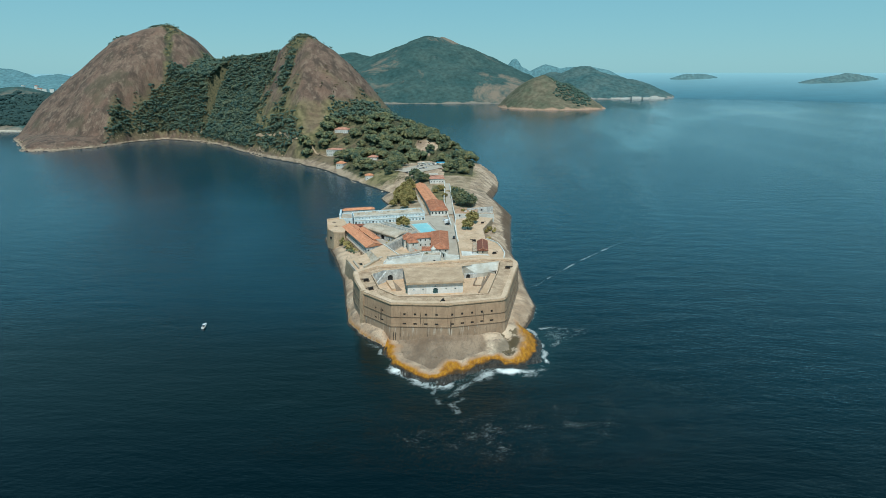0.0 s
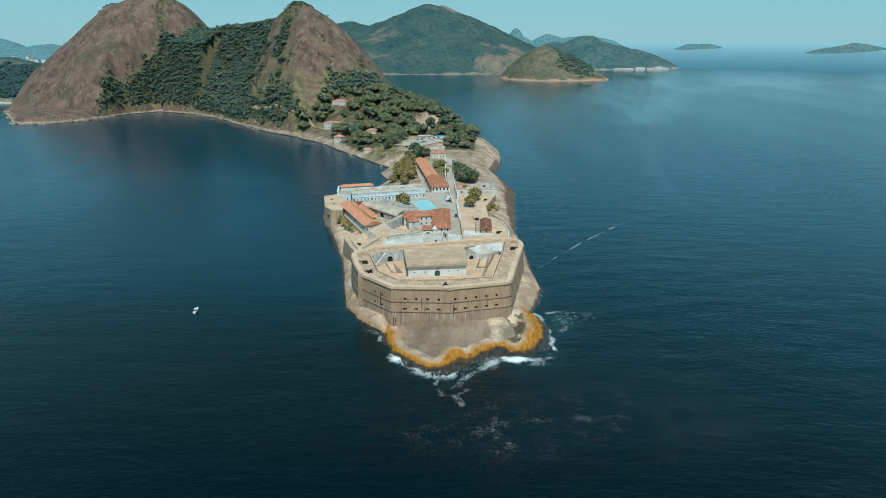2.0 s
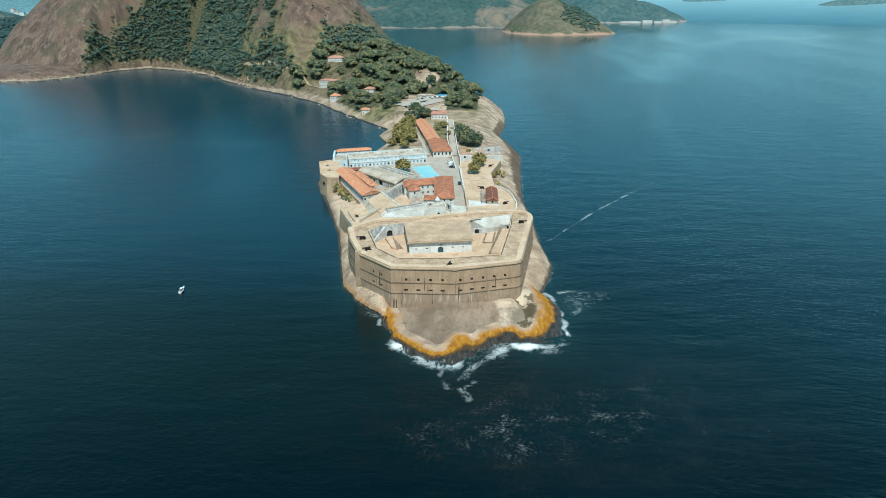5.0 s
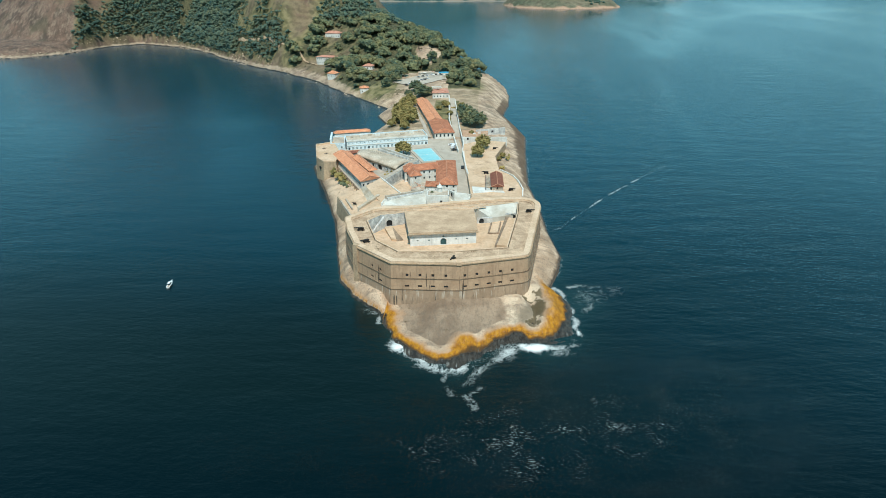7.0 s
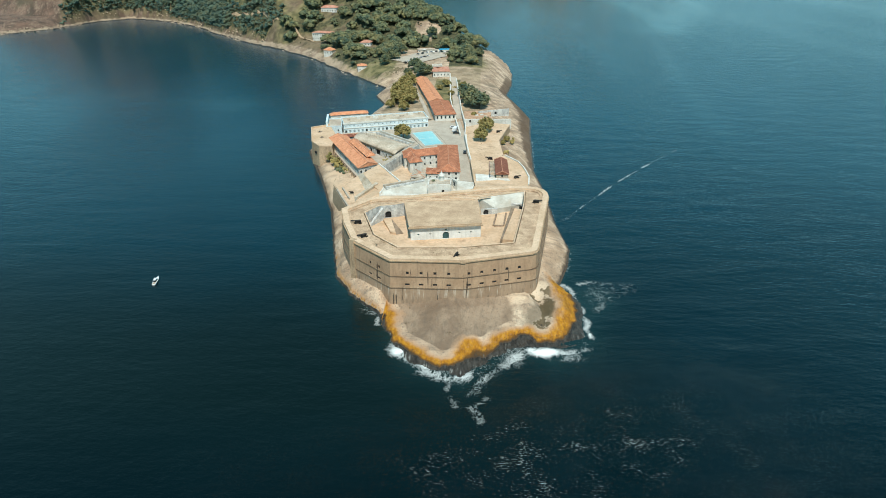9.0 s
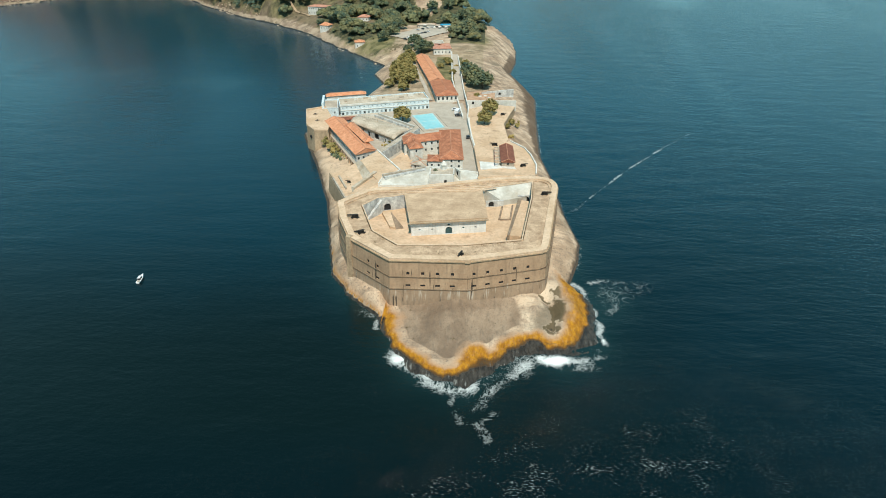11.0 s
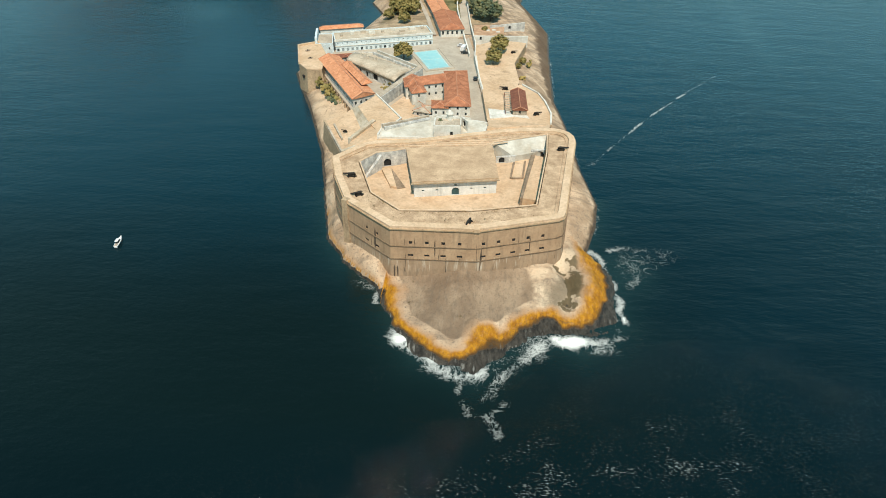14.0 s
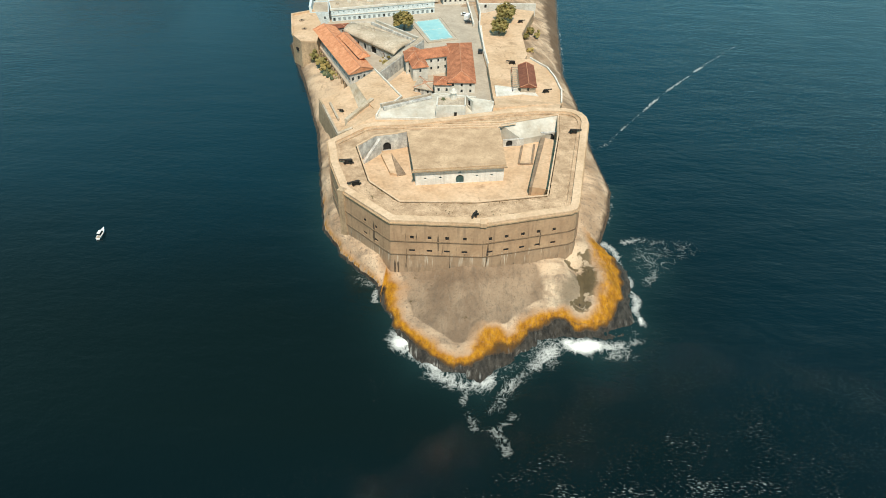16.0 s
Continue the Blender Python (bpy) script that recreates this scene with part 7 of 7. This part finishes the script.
prism(bm, [(-1.6, -0.85), (1.4, -0.8), (1.4, 0.8), (-1.6, 0.85)], 0.98, 2.2, [(-1.4, -0.7), (0.7, -0.65), (0.7, 0.65), (-1.4, 0.7)])
cab = part("cabin", bm, M_glass)
bm = bmesh.new()
box(bm, -1.7, -0.85, 2.2, 0.9, 0.85, 2.32)
top = part("canopy", bm, M_carwhite)
bm = bmesh.new()
box(bm, -3.3, -0.8, 0.92, -1.8, 0.8, 1.05)
deck = part("deck", bm, M_grey)
for o in (hull, cab, top, deck):
    o.parent = boat
boat.matrix_basis = pose(-143.6, 11.8, 0, 0, 0, 98) @ Matrix.Diagonal((0.85, 0.72, 0.8, 1))

# blue canopy and umbrellas at the forecourt
cnp = thing("blue_canopy", -38, 508, 17, "bright blue canopy on thin poles at the forecourt", "canopy")
M_tarp = surface("blue_tarp", (0.03, 0.22, 0.36), (0.05, 0.30, 0.46), 0.5, bump=0.1)
part("roof", solid([(-46, 503), (-29, 506), (-30, 514), (-47, 511)], 21.0, 21.7, [(-45, 505.5), (-30.5, 508), (-31, 511.5), (-45.5, 509)]), M_tarp, cnp)
for x, y in ((-45, 504), (-30, 507), (-31, 513), (-46, 510.5)):
    bm = bmesh.new()
    tube(bm, (x, y, 14), (x, y, 21.7), 0.12, 0.12, 6)
    part("pole", bm, M_grey, cnp)


def umbrella(x, y, z):
    u = thing("umbrella", x, y, z, "white market umbrella at the forecourt", "umbrella", "umbrellas")
    bm = bmesh.new()
    rim = [bm.verts.new((x + 2.2 * math.cos(k * math.pi / 4), y + 2.2 * math.sin(k * math.pi / 4), z + 2.3)) for k in range(8)]
    tip = bm.verts.new((x, y, z + 3.2))
    under = bm.verts.new((x, y, z + 3.0))
    for k in range(8):
        bm.faces.new((rim[k], rim[(k + 1) % 8], tip))
        bm.faces.new((rim[(k + 1) % 8], rim[k], under))
    part("canopy", bm, M_white, u)
    bm = bmesh.new()
    tube(bm, (x, y, z - 0.2), (x, y, z + 3.05), 0.06, 0.06, 6)
    part("pole", bm, M_grey, u)


for x, y in ((-46, 498), (-52, 494), (-39, 497), (-64, 506)):
    umbrella(x, y, ground_at(x, y) + 0.8)

# ---- far coasts and islands ----
def far_land(name, label, xr, yr, cell, bumps, low, shade, trees=0, tall=9.0, seed=61, base=0.0, power=1.5, grove=None):
    """A distant hill range: a height field of rounded bumps (x, y, height, half-width, half-depth) with a wooded skin."""
    xs, ys = np.arange(xr[0], xr[1] + cell, cell), np.arange(yr[0], yr[1] + cell, cell)

    def h(x, y):
        z = np.full(x.shape, -30.0)
        for bx, by, bh, wx, wy in bumps:
            r = np.hypot((x - bx) / wx, (y - by) / wy)
            z = np.maximum(z, bh * (1 - r ** power))
        z = z + waves(x, y, seed, 0.012, 4) * np.clip(z, 0, 150) * 0.14 + waves(x, y, seed + 1, 0.05, 3) * np.clip(z, 0, 30) * 0.10
        return z + base, z

    ob = grid_sheet(name, xs, ys, h, low, lambda z: z > -25)
    tagged(ob, label, "backdrop", kind="structure")
    if trees:
        rng = np.random.RandomState(seed)
        x, y = rng.uniform(*xr, trees * 3), rng.uniform(*yr, trees * 3)
        z, q = h(x, y)
        ok = (q > 12) & (waves(x, y, seed + 2, 0.006, 4) + 0.35 > rng.uniform(-0.4, 0.5, x.size))
        ok = ok & grove(x, y) if grove else ok
        x, y, z = x[ok][:trees], y[ok][:trees], z[ok][:trees]
        r = tall * rng.uniform(0.6, 1.3, len(x))
        v, f = clumps(np.stack([x, y, z + r * 0.2], -1), r, 1, rng, 0.7, 0.3)
        tagged(mesh_object(name + "_woods", v, f, shade), "blue-green distant woods on the far hills", "woods", kind="stuff")
    return ob


def far_material(name, c1, c2, scale=0.012, shore=None, bare=0.0):
    m = surface(name, c1, c2, scale, rough=0.95, bump=0.8, fine=5.0, spec=0.05, stain=bare, stain_colour=(0.215, 0.175, 0.135), stain_scale=0.0032, grain_range=(0.66, 1.28))
    n, ln = m.node_tree.nodes, m.node_tree.links
    n["Bump"].inputs["Distance"].default_value = 9.0
    if shore:
        b = n["Principled BSDF"]
        tc, xyz, t = n.new("ShaderNodeTexCoord"), n.new("ShaderNodeSeparateXYZ"), n.new("ShaderNodeTexNoise")
        t.inputs["Scale"].default_value = 0.02
        t.inputs["Detail"].default_value = 6
        ln.new(tc.outputs["Object"], xyz.inputs[0])
        ln.new(tc.outputs["Object"], t.inputs["Vector"])
        k, r, x = n.new("ShaderNodeMath"), n.new("ShaderNodeMapRange"), n.new("ShaderNodeMix")
        k.operation = 'MULTIPLY_ADD'
        ln.new(t.outputs[0], k.inputs[0])
        k.inputs[1].default_value = -34
        ln.new(xyz.outputs[2], k.inputs[2])
        r.inputs[1].default_value, r.inputs[2].default_value, r.inputs[3].default_value, r.inputs[4].default_value = -14, -9, 0.9, 0
        ln.new(k.outputs[0], r.inputs[0])
        x.data_type = 'RGBA'
        ln.new(r.outputs[0], x.inputs["Factor"])
        ln.new(b.inputs["Base Color"].links[0].from_socket, x.inputs[6])
        x.inputs[7].default_value = (*shore, 1)
        ln.new(x.outputs[2], b.inputs["Base Color"])
    return m


# distance haze is mixed into these far hill, wood and island colours
M_far = far_material("hazed_far_hill_rock_and_grass", (0.040, 0.082, 0.080), (0.068, 0.110, 0.100), 0.010, (0.24, 0.21, 0.17), 2.2)
M_farw = leaf_material("hazed_far_woods", (0.034, 0.070, 0.070), (0.050, 0.088, 0.080), 0.2)
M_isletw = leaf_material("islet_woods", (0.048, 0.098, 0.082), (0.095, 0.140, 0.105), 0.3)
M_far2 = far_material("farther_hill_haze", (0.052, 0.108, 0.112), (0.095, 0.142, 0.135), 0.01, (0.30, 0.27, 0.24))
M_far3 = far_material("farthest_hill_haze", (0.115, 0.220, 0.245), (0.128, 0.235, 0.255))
M_isle = far_material("hazed_island", (0.105, 0.190, 0.205), (0.125, 0.205, 0.212))
M_isle2 = far_material("hazed_island_rock", (0.092, 0.165, 0.175), (0.125, 0.190, 0.190))
M_islet = far_material("olive_islet", (0.095, 0.105, 0.070), (0.190, 0.158, 0.110), 0.012, (0.40, 0.26, 0.18))
M_beach = surface("pale_beach_sand", (0.55, 0.48, 0.38), (0.68, 0.61, 0.50), 0.05)
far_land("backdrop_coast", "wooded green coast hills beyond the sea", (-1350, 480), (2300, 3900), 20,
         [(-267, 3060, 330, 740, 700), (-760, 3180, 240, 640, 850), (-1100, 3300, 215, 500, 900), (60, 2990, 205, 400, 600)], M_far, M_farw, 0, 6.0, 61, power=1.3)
far_land("backdrop_islet", "rocky olive islet hill at the far shore", (70, 530), (1900, 2500), 10,
         [(270, 2190, 128, 190, 250), (350, 2150, 90, 160, 190), (430, 2080, 46, 75, 95)], M_islet, M_isletw, 5200, 5.0, 64, power=1.3, grove=lambda x, y: (x > 285 + 30 * waves(x, y, 65, 0.02, 3)) & (x < 440))
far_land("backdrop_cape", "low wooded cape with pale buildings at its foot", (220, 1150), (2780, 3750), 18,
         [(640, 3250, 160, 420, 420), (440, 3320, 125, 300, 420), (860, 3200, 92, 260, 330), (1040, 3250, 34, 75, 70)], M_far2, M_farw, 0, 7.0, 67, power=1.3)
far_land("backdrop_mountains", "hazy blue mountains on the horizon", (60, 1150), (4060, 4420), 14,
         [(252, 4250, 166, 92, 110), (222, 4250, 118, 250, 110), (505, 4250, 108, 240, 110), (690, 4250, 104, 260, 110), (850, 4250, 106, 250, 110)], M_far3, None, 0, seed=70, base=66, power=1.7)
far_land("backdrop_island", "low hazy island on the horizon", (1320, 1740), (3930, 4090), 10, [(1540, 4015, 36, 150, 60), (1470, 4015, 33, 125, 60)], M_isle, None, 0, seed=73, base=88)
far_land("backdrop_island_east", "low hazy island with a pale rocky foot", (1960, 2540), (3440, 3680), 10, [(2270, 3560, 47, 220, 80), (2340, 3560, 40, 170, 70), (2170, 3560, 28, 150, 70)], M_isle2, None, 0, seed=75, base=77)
far_land("backdrop_bay_coast", "dark green wooded coast across the bay", (-1850, -900), (1060, 1900), 14,
         [(-1330, 1330, 88, 330, 240), (-1200, 1290, 80, 240, 205), (-1480, 1480, 96, 330, 300)], M_far, M_farw, 9000, 7.0, 77, power=1.3)
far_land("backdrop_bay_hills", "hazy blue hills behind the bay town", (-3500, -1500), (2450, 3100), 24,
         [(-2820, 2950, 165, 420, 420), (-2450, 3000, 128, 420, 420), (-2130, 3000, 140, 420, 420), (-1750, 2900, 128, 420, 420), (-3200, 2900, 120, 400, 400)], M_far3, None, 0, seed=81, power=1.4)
bm = bmesh.new()
prism(bm, [(-1330, 1096), (-1200, 1072), (-1092, 1066), (-1096, 1084), (-1200, 1092), (-1330, 1112)], -1, 2.0)
bmesh.ops.recalc_face_normals(bm, faces=bm.faces)
tagged(link("ground_beach", bm, M_beach), "pale sand beach across the bay", "beach", kind="structure")
bm = bmesh.new()
for (ax, ay), (bx, by), top in (((690, 2838), (790, 2852), 7.0), ((800, 2854), (850, 2862), 11.0), ((860, 2864), (980, 2900), 7.5), ((905, 2874), (940, 2884), 14.0)):
    prism(bm, [(ax, ay), (bx, by), (bx - 4, by + 16), (ax - 4, ay + 16)], -1, top)
bmesh.ops.recalc_face_normals(bm, faces=bm.faces)
tagged(link("backdrop_quay", bm, M_white), "long pale quay walls at the foot of the cape", "quay", kind="structure")
# far town and the pale buildings on the cape
rng_ = np.random.RandomState(9)
for name, label, x0, x1, y0, y1, n, z, sc in (("far_house", "tiny pale far house by the water", 700, 1010, 2860, 2960, 16, 2, 1.0), ("far_house", "tiny pale far town house", -2750, -1700, 2570, 2760, 70, 4, 1.2)):
    for k in range(n):
        x, y = rng_.uniform(x0, x1), rng_.uniform(y0, y1)
        if x < 0:
            z = max(bh * (1 - math.hypot((x - bx) / 420, (y - by) / 420) ** 1.4) for bx, by, bh in ((-2820, 2950, 165), (-2450, 3000, 128), (-2130, 3000, 140), (-1750, 2900, 128)))
            if not 6 < z < 80:
                continue
        w, h = rng_.uniform(10, 26) * sc, rng_.uniform(6, 13) * sc
        e = thing(name, x, y, 0, label, "house", "far houses")
        q = rect(x, y, rng_.uniform(-20, 20), w, w * 0.6)
        part("wall", solid(q, z - 14, z + h), M_white, e)
        bm, ribs = hip_roof(q, z + h, z + h + 3, over=0.8)
        ribs.free()
        # two thirds of the far roofs take the painted haze colour
        part("roof", bm, M_far3 if k % 3 else M_tile, e)
